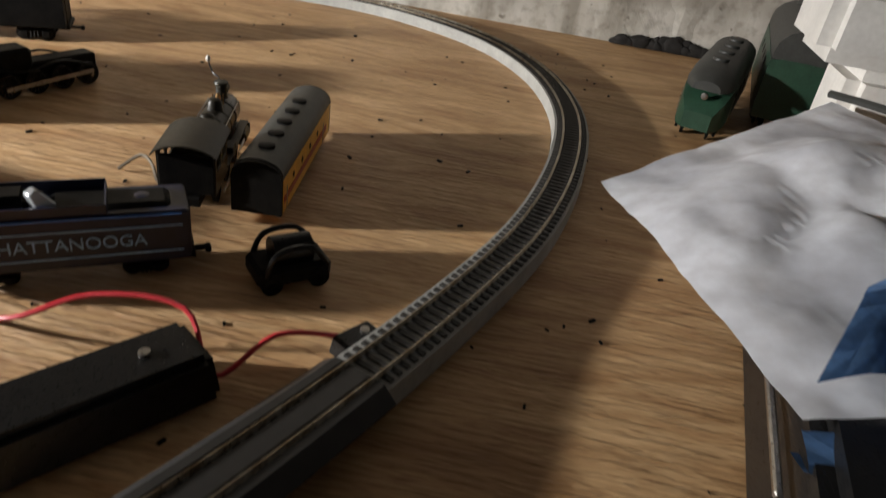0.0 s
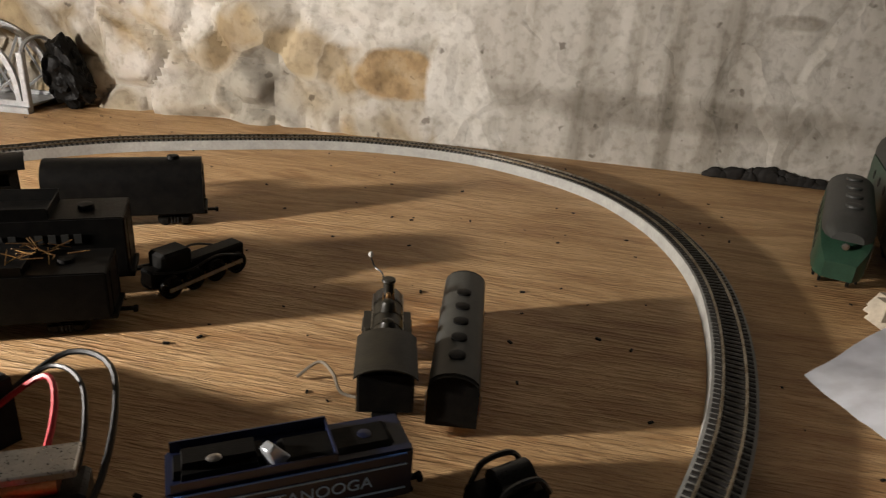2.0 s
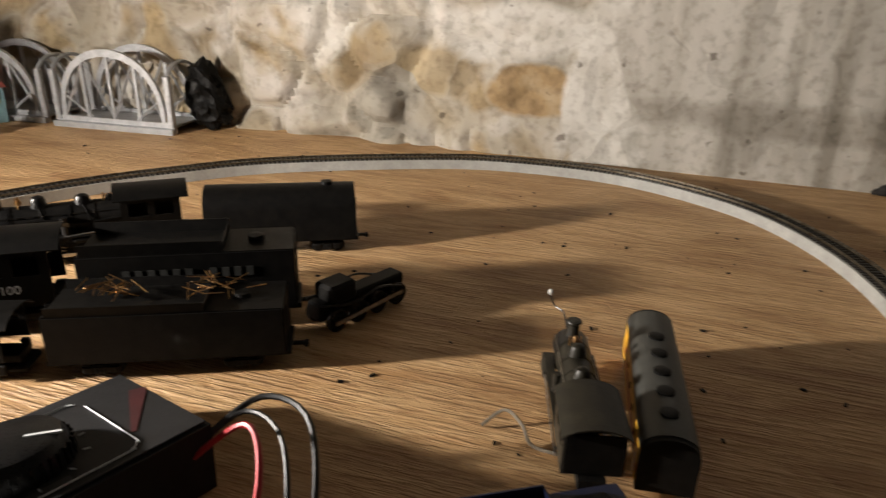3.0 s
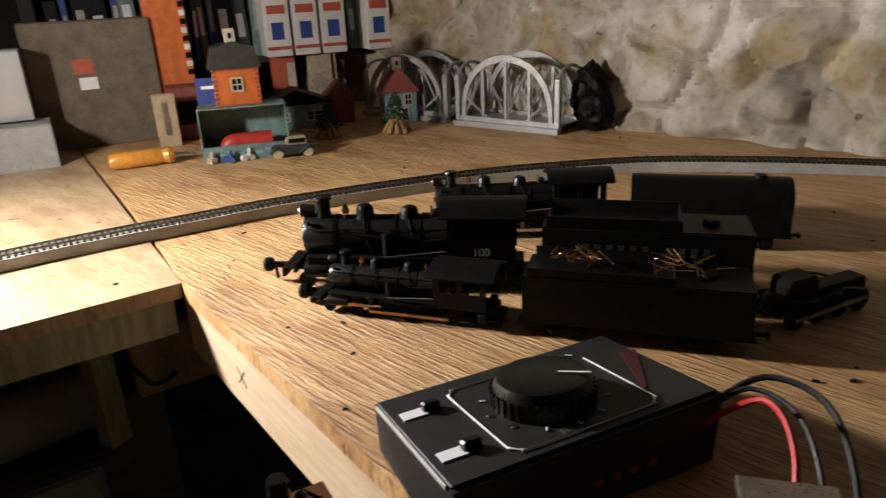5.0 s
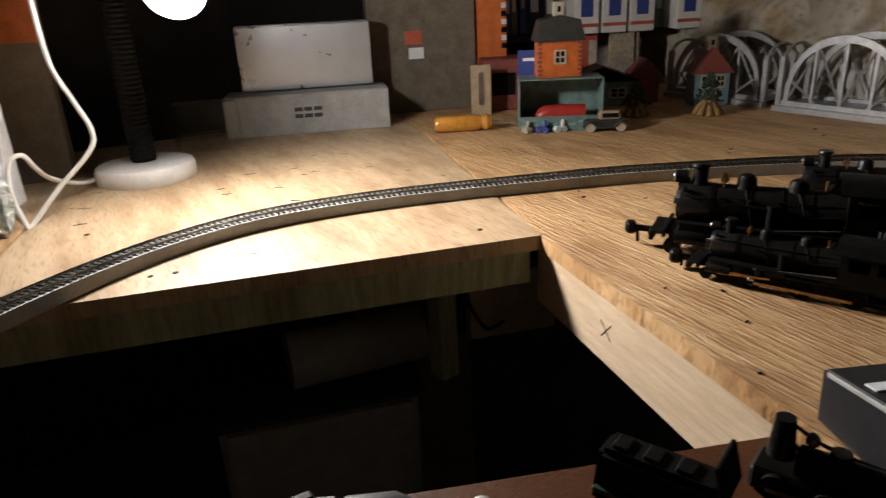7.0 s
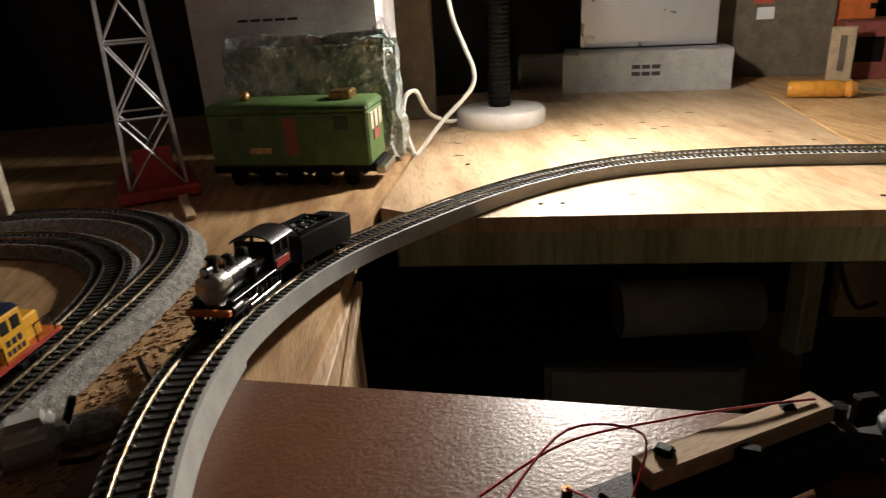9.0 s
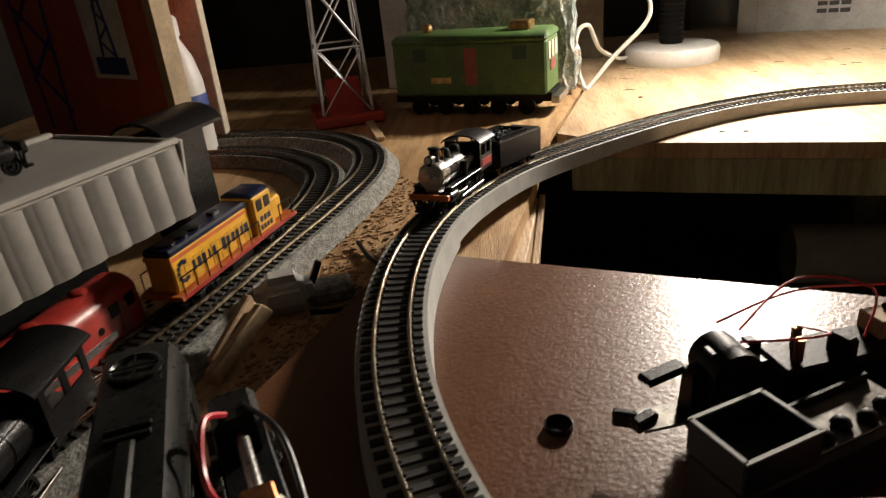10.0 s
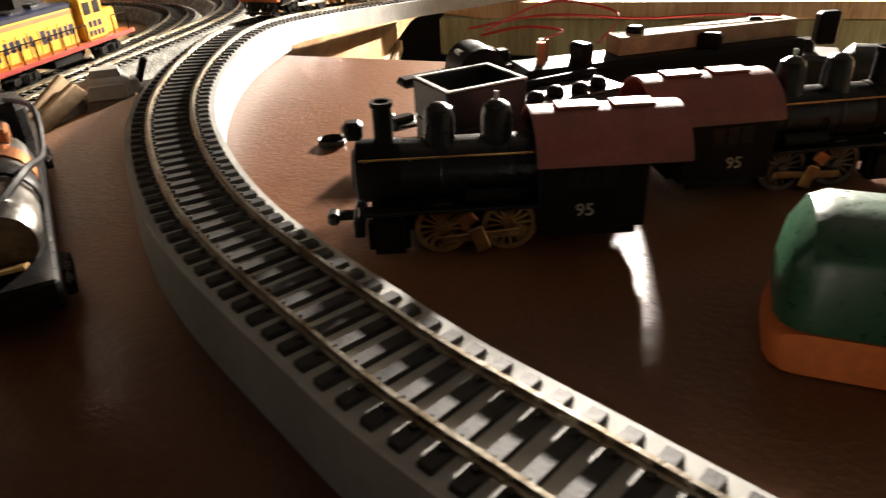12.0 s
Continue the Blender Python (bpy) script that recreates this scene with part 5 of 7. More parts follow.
solo("power_lead", B(wire, [(-0.262, 0.612, 0.028), (-0.24, 0.642, 0.046), (-0.2, 0.622, 0.044), (-0.17, 0.555, 0.016), (-0.18, 0.47, 0.004), (-0.22, 0.36, 0.03)], 0.0018), "bwire", Matrix(), "black twin lead arching from the power pack", "cable")
solo("red_lead", B(wire, [(-0.262, 0.6, 0.026), (-0.225, 0.62, 0.055), (-0.195, 0.585, 0.045), (-0.185, 0.53, 0.012), (-0.19, 0.49, 0.004)], 0.0021), "wire", Matrix(), "bright red lead by the power pack", "cable")
solo("red_lead", B(wire, [(-0.19, 0.53, 0.03), (-0.15, 0.555, 0.012), (-0.09, 0.54, 0.004), (-0.04, 0.53, 0.015), (0.0, 0.545, 0.03), (0.05, 0.55, 0.03), (0.075, 0.53, 0.005), (0.1, 0.555, 0.02), (0.13, 0.575, 0.012)], 0.0016), "wire", Matrix(), "red lead snaking over the plywood", "cable")
mt = thing("open_frame_motor", pose(-0.19, 0.56, 0, 0, 0, 28), "small open motor with a steel yoke and copper windings", "motor")
part("yoke", B(box, (0.05, 0.026, 0.006), (0, 0, 0.04), (0, 0, 0), 0.001), "steel", mt)
part("base", B(box, (0.056, 0.03, 0.024), (0, 0, 0.013), (0, 0, 0), 0.003), "black", mt)
part("winding", B(lathe, [(0.011, -0.014), (0.012, 0), (0.011, 0.014)], (0, 0, 0.029), "X", 14), "copper", mt)
sc = thing("black_relay_case", pose(0.032, 0.485, 0, 0, 0, 52), "long black plastic casing lying in shadow", "casing")
part("case", B(box, (0.12, 0.045, 0.03), (0, 0, 0.016), (0, 0, 0), 0.004, (0.95, 0.85), 2), "black", sc)
part("screw", B(rod, (0.03, 0, 0.031), (0.03, 0, 0.033), 0.003), "steel", sc)

# straw bits on the tender decks
rnd = random.Random(5)
bm = bmesh.new()
for _ in range(46):
    x = rnd.choice((-0.035, 0.045)) + rnd.gauss(0, 0.014)
    a = rnd.uniform(0, 180)
    box(bm, (0.018, 0.0007, 0.0007), (x, rnd.gauss(-0.004, 0.007), 0.0665 + rnd.uniform(0, 0.007)), (0, rnd.uniform(-30, 30), a))
sm, sl = along((-0.283, 0.782), (-0.458, 0.698))
solo("straw", bm, "brass", sm, "dry yellow straw lying on the tender deck", "straw", kind="stuff")

# green diesels by the wall
G2 = "green diesels by the wall"
m, ln = along((0.495, 1.29), (0.416, 1.068))
streamliner(m, ln, 0.058, 0.088, "dark green and grey streamlined diesel by the stone wall", "dgreen", "slate", 0.06, fans=4, group=G2, stripe="dull")
m, ln = along((0.6, 1.4), (0.532, 1.13))
streamliner(m, ln, 0.075, 0.135, "larger dull green diesel standing beside the first", "dgreen", "slate", 0.0, fans=3, group=G2)

# shop towel over a black transformer, white boxes behind
tr = thing("black_transformer", pose(0.47, 0.56, 0, 0, 0, -12), "black toy transformer half covered by a towel", "transformer")
part("case", B(box, (0.25, 0.26, 0.075), (0.02, 0, 0.0375), (0, 0, 0), 0.008, (0.94, 0.94), 2), "black", tr)
part("trim", B(box, (0.004, 0.2, 0.004), (-0.107, 0, 0.05), (0, 0, 0), 0.001), "steel", tr)
part("lever", B(rod, (-0.03, -0.1, 0.075), (-0.03, -0.1, 0.09), 0.012), "black", tr)
part("yellow_tag", B(box, (0.06, 0.002, 0.05), (0.02, -0.134, 0.03), (0, 0, 0), 0.0005), "yellow", tr)
def towel():
    bm = bmesh.new()
    n = 44
    c = [Vector((0.282, 0.765, 0.055)), Vector((0.352, 0.508, 0.072)), Vector((0.72, 0.6, 0.1)), Vector((0.5, 0.95, 0.1))]
    rows = []
    for j in range(n + 1):
        v = j / n
        row = []
        for i in range(n + 1):
            u = i / n
            p = c[0].lerp(c[1], u).lerp(c[3].lerp(c[2], u), v)
            mid = math.sin(math.pi * u) * math.sin(math.pi * v)
            q = Vector((p.x * 9, p.y * 9, 1.7))
            fold = abs(noise.noise(q * 0.8)) * 0.035 + abs(noise.noise(q * 2.1 + Vector((3, 1, 0)))) * 0.014
            p.z += 0.02 * mid + fold * (0.25 + mid) + 0.0012 * noise.noise(q * 7)
            p.x += 0.012 * noise.noise(q * 1.9) * mid
            row.append(bm.verts.new(p))
        rows.append(row)
    for j in range(n):
        for i in range(n):
            bm.faces.new((rows[j][i], rows[j][i + 1], rows[j + 1][i + 1], rows[j + 1][i]))
    bmesh.ops.solidify(bm, geom=bm.faces[:], thickness=0.0012)
    return bm
tw = thing("shop_towel", Matrix(), "crumpled white shop towel with blue lining and grey stains", "towel")
part("cloth", towel(), "cloth", tw)
bm = bmesh.new()
rows = []
for j in range(7):
    row = []
    for i in range(31):
        u = i / 30
        base = Vector((0.352, 0.508, 0.071)).lerp(Vector((0.72, 0.6, 0.099)), u)
        w = 0.012 + 0.028 * abs(noise.noise(Vector((u * 5, 0.4, 0))))
        row.append(bm.verts.new(base + Vector((0.006 * math.sin(u * 14), -0.018 * math.sin(j / 6 * math.pi) - 0.003, -w * j / 6 + 0.006 * noise.noise(Vector((u * 9, j, 2)))))))
    rows.append(row)
for j in range(6):
    for i in range(30):
        bm.faces.new((rows[j][i], rows[j][i + 1], rows[j + 1][i + 1], rows[j + 1][i]))
bmesh.ops.solidify(bm, geom=bm.faces[:], thickness=0.0015)
part("lining", bm, "bcloth", tw, "folded blue lining")
bm = bmesh.new()
rows = []
for j in range(9):
    row = []
    for i in range(17):
        u, v = i / 16, j / 8
        p = Vector((0.352, 0.512, 0.08)).lerp(Vector((0.52, 0.553, 0.1)), u) + Vector((0.06, 0.1, 0.02)) * v * (1 - 0.7 * abs(u - 0.55))
        p.z += 0.012 + 0.022 * math.sin(math.pi * v) + 0.014 * noise.noise(Vector((u * 4, v * 3, 5)))
        row.append(bm.verts.new(p))
    rows.append(row)
for j in range(8):
    for i in range(16):
        bm.faces.new((rows[j][i], rows[j][i + 1], rows[j + 1][i + 1], rows[j + 1][i]))
bmesh.ops.solidify(bm, geom=bm.faces[:], thickness=0.0015)
part("turned_corner", bm, "bcloth", tw, "turned-up blue corner")
# dark grey cord that paints in the shade of a fold
part("pen_mark", B(wire, [(0.44, 0.82, 0.14), (0.47, 0.77, 0.145), (0.5, 0.7, 0.142), (0.52, 0.66, 0.138)], 0.003, 5), "slate", tw, "dark strip painted as the shade in a crease")
tub = thing("white_tub", pose(0.578, 1.0, 0, 0, 0, -4), "white plastic tub with a deep lid behind the towel", "tub")
part("tub", B(box, (0.16, 0.09, 0.136), (0.02, 0, 0.068), (0, 0, 0), 0.014, (1.02, 1.02), 6), "white", tub)
part("lid", B(box, (0.21, 0.12, 0.075), (0, 0, 0.1736), (0, 0, 0), 0.014, (1, 1), 6), "white", tub)
solo("paper_scrap", B(box, (0.1, 0.06, 0.04), (0, 0, 0.02), (0, 0, 0), 0.012, (0.7, 0.6), 2), "cream", pose(0.47, 1.0, 0.001, 0, 0, 15), "crumpled cream paper beside the green diesels", "paper")


# ---- arch bridges ----
def bridge(at, L, W, H, label):
    e = thing("arch_bridge", at, label, "bridge", "silver arch bridges")
    part("deck", B(box, (L, W, 0.004), (0, 0, 0.012), (0, 0, 0), 0.0008), "silver", e)
    for s in (1, -1):
        y = s * W / 2
        part("side_girder", B(box, (L, 0.006, 0.02), (0, y, 0.012), (0, 0, 0), 0.001), "silver", e)
        out, inn = [], []
        n = 18
        for i in range(n + 1):
            a = math.pi * i / n
            out.append((L * 0.46 * math.cos(a), 0.02 + (H - 0.02) * math.sin(a) ** 0.8))
            inn.append((L * 0.42 * math.cos(a), 0.02 + (H - 0.034) * math.sin(a) ** 0.8))
        part("arch", B(prism, out + inn[::-1], 0.007, Matrix.Translation((0, y, 0))), "silver", e)
        for k in range(1, 4):
            x = -L * 0.46 + L * 0.92 * k / 4
            hgt = 0.02 + (H - 0.026) * math.sin(math.acos(max(-1, min(1, x / (L * 0.46))))) ** 0.8
            part("post", B(box, (0.006, 0.005, hgt - 0.018), (x, y, (hgt + 0.018) / 2)), "silver", e)
        for a, b in ((-0.44, -0.2), (-0.2, -0.44), (0.44, 0.2), (0.2, 0.44), (0.0, -0.22), (0.0, 0.22)):
            top = 0.02 + (H - 0.03) * math.sin(math.acos(max(-1, min(1, b / 0.46)))) ** 0.8
            part("brace", B(rod, (a * L, y, 0.022), (b * L, y, top), 0.0028, n=4), "silver", e)
        for x in (-L / 2, L / 2):
            part("pier_post", B(box, (0.012, 0.012, H * 0.72), (x, y, H * 0.36), (0, 0, 0), 0.0015), "silver", e)
        part("curb", B(box, (L * 1.06, 0.012, 0.012), (0, s * (W / 2 + 0.008), 0.006), (0, 0, 0), 0.001), "silver", e)
    for k in (-1, 1):
        ax = []
        for i in range(11):
            a = math.pi * i / 10
            ax.append((0, W / 2 * math.cos(a), H * 0.66 + H * 0.2 * math.sin(a)))
        part("portal", B(wire, [(k * L / 2, p[1], p[2]) for p in ax], 0.004, 5, 2), "silver", e)
    return e


m, ln = along((-1.15, 1.452), (-0.9, 1.472))
bridge(m, ln, 0.1, 0.155, "silver-grey arched truss bridge model against the stone wall")
m, ln = along((-1.445, 1.44), (-1.195, 1.46))
bridge(m, ln, 0.1, 0.15, "silver-grey arched truss bridge model, second in line")
# crumpled bag shape in black, put where a thin sliver of shadow falls
bag = thing("black_lump", pose(-0.862, 1.494, 0, 0, 0, 0), "black crumpled lump standing in for a sliver of shadow between bridge and wall", "bag")
bm = bmesh.new()
bmesh.ops.create_icosphere(bm, subdivisions=5, radius=1.0)
for v in bm.verts:
    c = v.co.copy()
    slump = 1 - 0.55 * max(0.0, c.x)
    p = Vector((0.048 * c.x + 0.004, 0.034 * c.y, (0.07 + 0.07 * c.z) * slump))
    q = p * 42
    fold = abs(noise.noise(q)) * 0.02 + abs(noise.noise(q * 2.3 + Vector((4, 0, 0)))) * 0.009
    p -= Vector((c.x, c.y * 0.6, c.z)) * (fold - 0.006)
    p.z = max(p.z, 0.0)
    v.co = p
part("body", bm, "dull", bag)


# ---- toy village ----
BACKDIR = 58.0
vb = thing("boxed_toy_van", pose(-1.305, 0.95, 0, 0, 0, BACKDIR), "grey-green window box holding a red toy van", "toy box")
w_, d_, h_ = 0.16, 0.075, 0.1
part("box_back", B(box, (w_, 0.002, h_), (0, d_ / 2, h_ / 2)), "teal", vb)
part("box_floor", B(box, (w_, d_, 0.002), (0, 0, 0.001)), "teal", vb)
part("box_top", B(box, (w_, d_, 0.002), (0, 0, h_)), "teal", vb)
for s in (1, -1):
    part("box_side", B(box, (0.002, d_, h_), (s * w_ / 2, 0, h_ / 2)), "teal", vb)
part("window_sill", B(box, (w_, 0.002, 0.03), (0, -d_ / 2, 0.015)), "teal", vb)
part("header_flap", B(box, (0.05, 0.002, 0.05), (-0.055, d_ / 2, h_ + 0.025)), "navy", vb, "dark blue hanging flap")
part("brand_bar", B(box, (0.03, 0.001, 0.006), (-0.055, d_ / 2 - 0.0016, h_ + 0.032)), "ink", vb)
bm = bmesh.new()
for i in range(6):
    box(bm, (0.012, 0.0008, 0.005), (-0.05 + i * 0.018, -d_ / 2 - 0.0012, 0.014 + 0.004 * (i % 2)))
part("print_bars", bm, "sky", vb)
bm = B(hull, 0.1, 0.036, 0.008, 0.045, 0.03, 6, 0.4)
van = part("van", bm, "red", vb, "glossy red toy van")
van.matrix_basis = pose(0, -0.004, 0.002, 0, 0, 180)
for x in (-0.03, 0.028):
    for s in (1, -1):
        wheel(van, x, s * 0.017, 0.009, 0.005, "black", 0, z=0.01)


def house(at, w, d, h, roof_h, wall, roof, label, chimney=True, windows=((0, 0.55),)):
    e = thing("toy_house", at, label, "toy house")
    part("wall", B(box, (w, d, h), (0, 0, h / 2), (0, 0, 0), 0.001), wall, e)
    rf = B(prism, [(-w * 0.58, h - 0.002), (w * 0.58, h - 0.002), (w * 0.45, h + roof_h * 0.8), (0, h + roof_h), (-w * 0.45, h + roof_h * 0.8)] if roof == "slate" else [(-w * 0.6, h - 0.004), (w * 0.6, h - 0.004), (0, h + roof_h)], d * 1.16)
    rfo = part("roof", rf, roof, e)
    if chimney:
        ch_ = part("chimney", B(box, (0.02, 0.02, 0.03), (0, 0, h + roof_h + 0.008), (0, 0, 0), 0.001), "cream", rfo)
        box_b = B(box, (0.006, 0.001, 0.01), (0, -0.0105, h + roof_h + 0.01))
        part("flue_mark", box_b, "dull", rfo)
    for x, zf in windows:
        wd = part("window", B(box, (w * 0.2, 0.002, h * 0.3), (x * w, -d / 2 - 0.0005, h * zf), (0, 0, 0), 0.0003), "dull", e)
        fm = B(box, (w * 0.26, 0.0015, h * 0.04), (x * w, -d / 2 - 0.001, h * (zf + 0.17)))
        box(fm, (w * 0.26, 0.0025, h * 0.05), (x * w, -d / 2 - 0.001, h * (zf - 0.17)))
        box(fm, (w * 0.02, 0.0035, h * 0.3), (x * w, -d / 2 - 0.001, h * zf))
        box(fm, (w * 0.2, 0.0035, h * 0.03), (x * w, -d / 2 - 0.001, h * zf))
        for s in (1, -1):
            box(fm, (w * 0.04, 0.003, h * 0.32), ((x + s * 0.12) * w, -d / 2 - 0.001, h * zf))
        part("window_frame", fm, "cream", wd)
    return e


hs = house(pose(-1.315, 0.952, h_ + 0.0015, 0, 0, BACKDIR + 4), 0.083, 0.06, 0.07, 0.045, "orange", "slate", "orange printed tin house with grey slate roof on the toy box")
qu = bmesh.new()
for s in (1, -1):
    for k in range(8):
        box(qu, (0.006 + 0.003 * (k % 2), 0.0012, 0.0045), (s * (0.0405 - 0.002), -0.0305, 0.006 + k * 0.0082))
for k in range(11):
    box(qu, (0.004, 0.0012, 0.004), (-0.035 + k * 0.007, -0.0305, 0.066))
tagged(part("quoins", qu, "brick", hs, "printed red corner bricks"), kind="stuff")
house(pose(-1.3, 1.36, 0, 0, 0, 62), 0.075, 0.06, 0.075, 0.05, "sky", "brick", "light blue tin cottage with a red roof", True, ((-0.22, 0.72), (0.22, 0.72), (0.1, 0.3)))
house(pose(-1.47, 1.19, 0, 0, 0, 60), 0.15, 0.08, 0.06, 0.03, "teal", "dull", "grey-green tin shed with a dark roof", False, ((-0.25, 0.5), (0.25, 0.5)))
house(pose(-1.43, 1.29, 0, 0, 0, 60), 0.06, 0.06, 0.07, 0.03, "brick", "brick", "small dark red tin shed", False, ())


def tiny_tree(at, h, label, seed):
    e = thing("model_tree", at, label, "model tree")
    rr = random.Random(seed)
    bm = bmesh.new()
    for i in range(9):
        a = i * 0.7
        rod(bm, (0.028 * math.cos(a), 0.028 * math.sin(a), 0.0), (0.006 * math.cos(a), 0.006 * math.sin(a), h * 0.42), 0.007, 0.003, 6)
    part("trunk", bm, "bark", e, "orange-brown flared stump")
    bm = bmesh.new()
    for i in range(260):
        f = rr.random()
        z = h * (0.3 + 0.7 * f)
        rad = (1 - f) * 0.03 * rr.random() ** 0.5 + 0.003
        a = rr.uniform(0, 6.28)
        box(bm, (0.006, 0.004, 0.0015), (rad * math.cos(a), rad * math.sin(a), z), (rr.uniform(-60, 60), rr.uniform(-60, 60), rr.uniform(0, 180)))
    part("crown", bm, "leaf", e)
    return e


tiny_tree(pose(-1.21, 1.265, 0), 0.085, "small model fir on an orange-brown stump", 3)
tiny_tree(pose(-1.3, 1.15, 0), 0.07, "dark green model bush on a painted base", 4)

oc = thing("toy_car", pose(-1.225, 1.0, 0, 0, 0, BACKDIR), "old-fashioned black and tan toy car", "toy car")
part("body", B(box, (0.085, 0.03, 0.014), (0, 0, 0.016), (0, 0, 0), 0.003, (0.96, 0.9), 2), "slate", oc)
part("cabin", B(box, (0.045, 0.027, 0.016), (0.008, 0, 0.03), (0, 0, 0), 0.003, (0.85, 0.8), 2), "tan", oc)
for s in (1, -1):
    part("side_window", B(box, (0.03, 0.001, 0.008), (0.008, s * 0.0128, 0.031)), "dull", oc)
    part("fender", B(wire, [(-0.044, s * 0.016, 0.01), (-0.03, s * 0.017, 0.02), (-0.014, s * 0.016, 0.01), (0.014, s * 0.016, 0.009), (0.028, s * 0.017, 0.02), (0.042, s * 0.016, 0.01)], 0.003, 6), "slate", oc)
    for x in (-0.029, 0.028):
        wheel(oc, x, s * 0.015, 0.0095, 0.005, "cream", 0)
for i, (x, y, c1, lab) in enumerate(((-1.305, 0.87, "cream", "tiny pale lead model on the table"), (-1.285, 0.895, "navy", "tiny blue lead model on the table"), (-1.268, 0.925, "ink", "tiny white lead model on the table"))):
    fg = thing("lead_miniature", pose(x, y, 0, 0, 0, 40 * i), lab, "miniature", "lead miniatures")
    bm = B(box, (0.022, 0.012, 0.008), (0, 0, 0.008), (0, 0, 0), 0.003)
    rod(bm, (0.004, 0, 0.01), (0.006, 0, 0.024), 0.004, 0.003, 8)
    for k in (-1, 1):
        rod(bm, (k * 0.007, -0.006, 0.006), (k * 0.007, 0.006, 0.006), 0.006, n=10)
    part("model", bm, c1, fg)

sd = thing("screwdriver", pose(-1.4, 0.79, 0, 0, 0, 66), "screwdriver with a clear amber handle", "screwdriver")
bm = B(lathe, [(0.012, -0.065), (0.016, -0.058), (0.0165, 0.02), (0.013, 0.03), (0.017, 0.04), (0.013, 0.05)], (0, 0, 0.0165), "X", 10)
part("handle", bm, "amber", sd)
part("shaft", B(rod, (0.05, 0, 0.0165), (0.13, 0.01, 0.012), 0.003), "steel", sd)


# ---- boxes and books at the back ----
def carton(name, at, size, material, label, stripes=(), category="box"):
    e = thing(name, at, label, category)
    part("carton", B(box, size, (0, 0, size[2] / 2), (0, 0, 0), 0.0015), material, e)
    for nm, mt_, x, z, w2, h2 in stripes:
        part(nm, B(box, (w2, 0.001, h2), (x, -size[1] / 2 - 0.0007, z)), mt_, e)
    part("flap", B(box, (size[0] * 0.99, size[1] * 0.49, 0.0012), (0, -size[1] * 0.245, size[2] + 0.0012)), material, e)
    return e


carton("grey_carton", pose(-1.66, 0.545, 0, 0, 0, 72), (0.34, 0.12, 0.082), "gcard", "flat grey carton with dark print at its middle", tuple(("print_bar", "slate", 0.0 + 0.02 * (i % 3) - 0.02, 0.052 - 0.014 * (i // 3), 0.017, 0.008) for i in range(6)))
carton("silver_carton", pose(-1.72, 0.57, 0.086, 0, 0, 72), (0.28, 0.12, 0.13), "foil", "shiny silver carton reflecting the lamp")
carton("brown_carton", pose(-1.74, 0.86, 0, 0, 0, 70), (0.25, 0.14, 0.26), "card", "brown cardboard carton with a red label", (("label_bar", "pink", -0.02, 0.17, 0.04, 0.03), ("label_bar", "ink", -0.015, 0.135, 0.035, 0.025)))
carton("plastic_pack", pose(-1.6, 0.32, 0, 0, 0, 74), (0.12, 0.06, 0.09), "glass", "clear plastic blister pack glinting under the lamp")
carton("orange_book", pose(-1.72, 1.03, 0.0, 0, 0, 66), (0.085, 0.2, 0.42), "orange", "tall orange book with a checkered spine", tuple(("spine_bar", "ink" if i % 2 else "dull", 0.036, 0.14 + 0.018 * i, 0.012, 0.012) for i in range(14)), "book")
carton("red_carton", pose(-1.6, 1.02, 0, 0, 0, 66), (0.13, 0.12, 0.115), "brick", "red and tan carton behind the screwdriver", (("label_bar", "tan", 0.045, 0.06, 0.03, 0.1), ("label_bar", "dull", -0.02, 0.06, 0.06, 0.05)))
carton("glue_card", pose(-1.53, 0.905, 0.0, 0, 0, 66), (0.045, 0.008, 0.11), "tan", "yellow-green card holding a glinting clear tube", (("tube", "steel", 0, 0.06, 0.012, 0.07),), "card")
sh = thing("bookshelf", pose(-1.82, 1.14, 0, 0, 0, 66), "dark wooden shelves packed with boxes and books", "shelf")
for z in (0.14, 0.36, 0.6):
    part("shelf_board", B(box, (0.95, 0.22, 0.018), (0.12, 0.05, z), (0, 0, 0), 0.001), "dark_wall", sh)
for x in (-0.34, 0.1, 0.58):
    part("upright", B(box, (0.03, 0.2, 0.85), (x, 0.05, 0.42), (0, 0, 0), 0.001), "dark_wall", sh)
rb = random.Random(9)
x = -0.3
i = 0
while x < 0.56:
    w2 = rb.uniform(0.014, 0.042)
    h2 = rb.uniform(0.13, 0.19)
    col = rb.choice(("slate", "navy", "dull", "card", "teal", "gcard", "blue", "brick"))
    m_ = pose(-1.82, 1.14, 0, 0, 0, 66) @ pose(x + w2 / 2, -0.0, 0.15, 0, rb.uniform(-3, 3), 0)
    bk = thing("book", m_, "book with a %s spine on the dark shelf" % {"slate": "grey", "navy": "blue", "dull": "black", "card": "brown", "teal": "green", "gcard": "pale grey", "blue": "dark blue", "brick": "red"}[col], "book", "books on the shelf")
    part("cover", B(box, (w2, 0.14, h2), (0, 0, h2 / 2), (0, 0, 0), 0.0012), col, bk)
    part("title_bar", B(box, (w2 * 0.5, 0.001, h2 * 0.4), (0, -0.0707, h2 * 0.55)), rb.choice(("ink", "cream", "gcard")), bk)
    x += w2 + 0.004
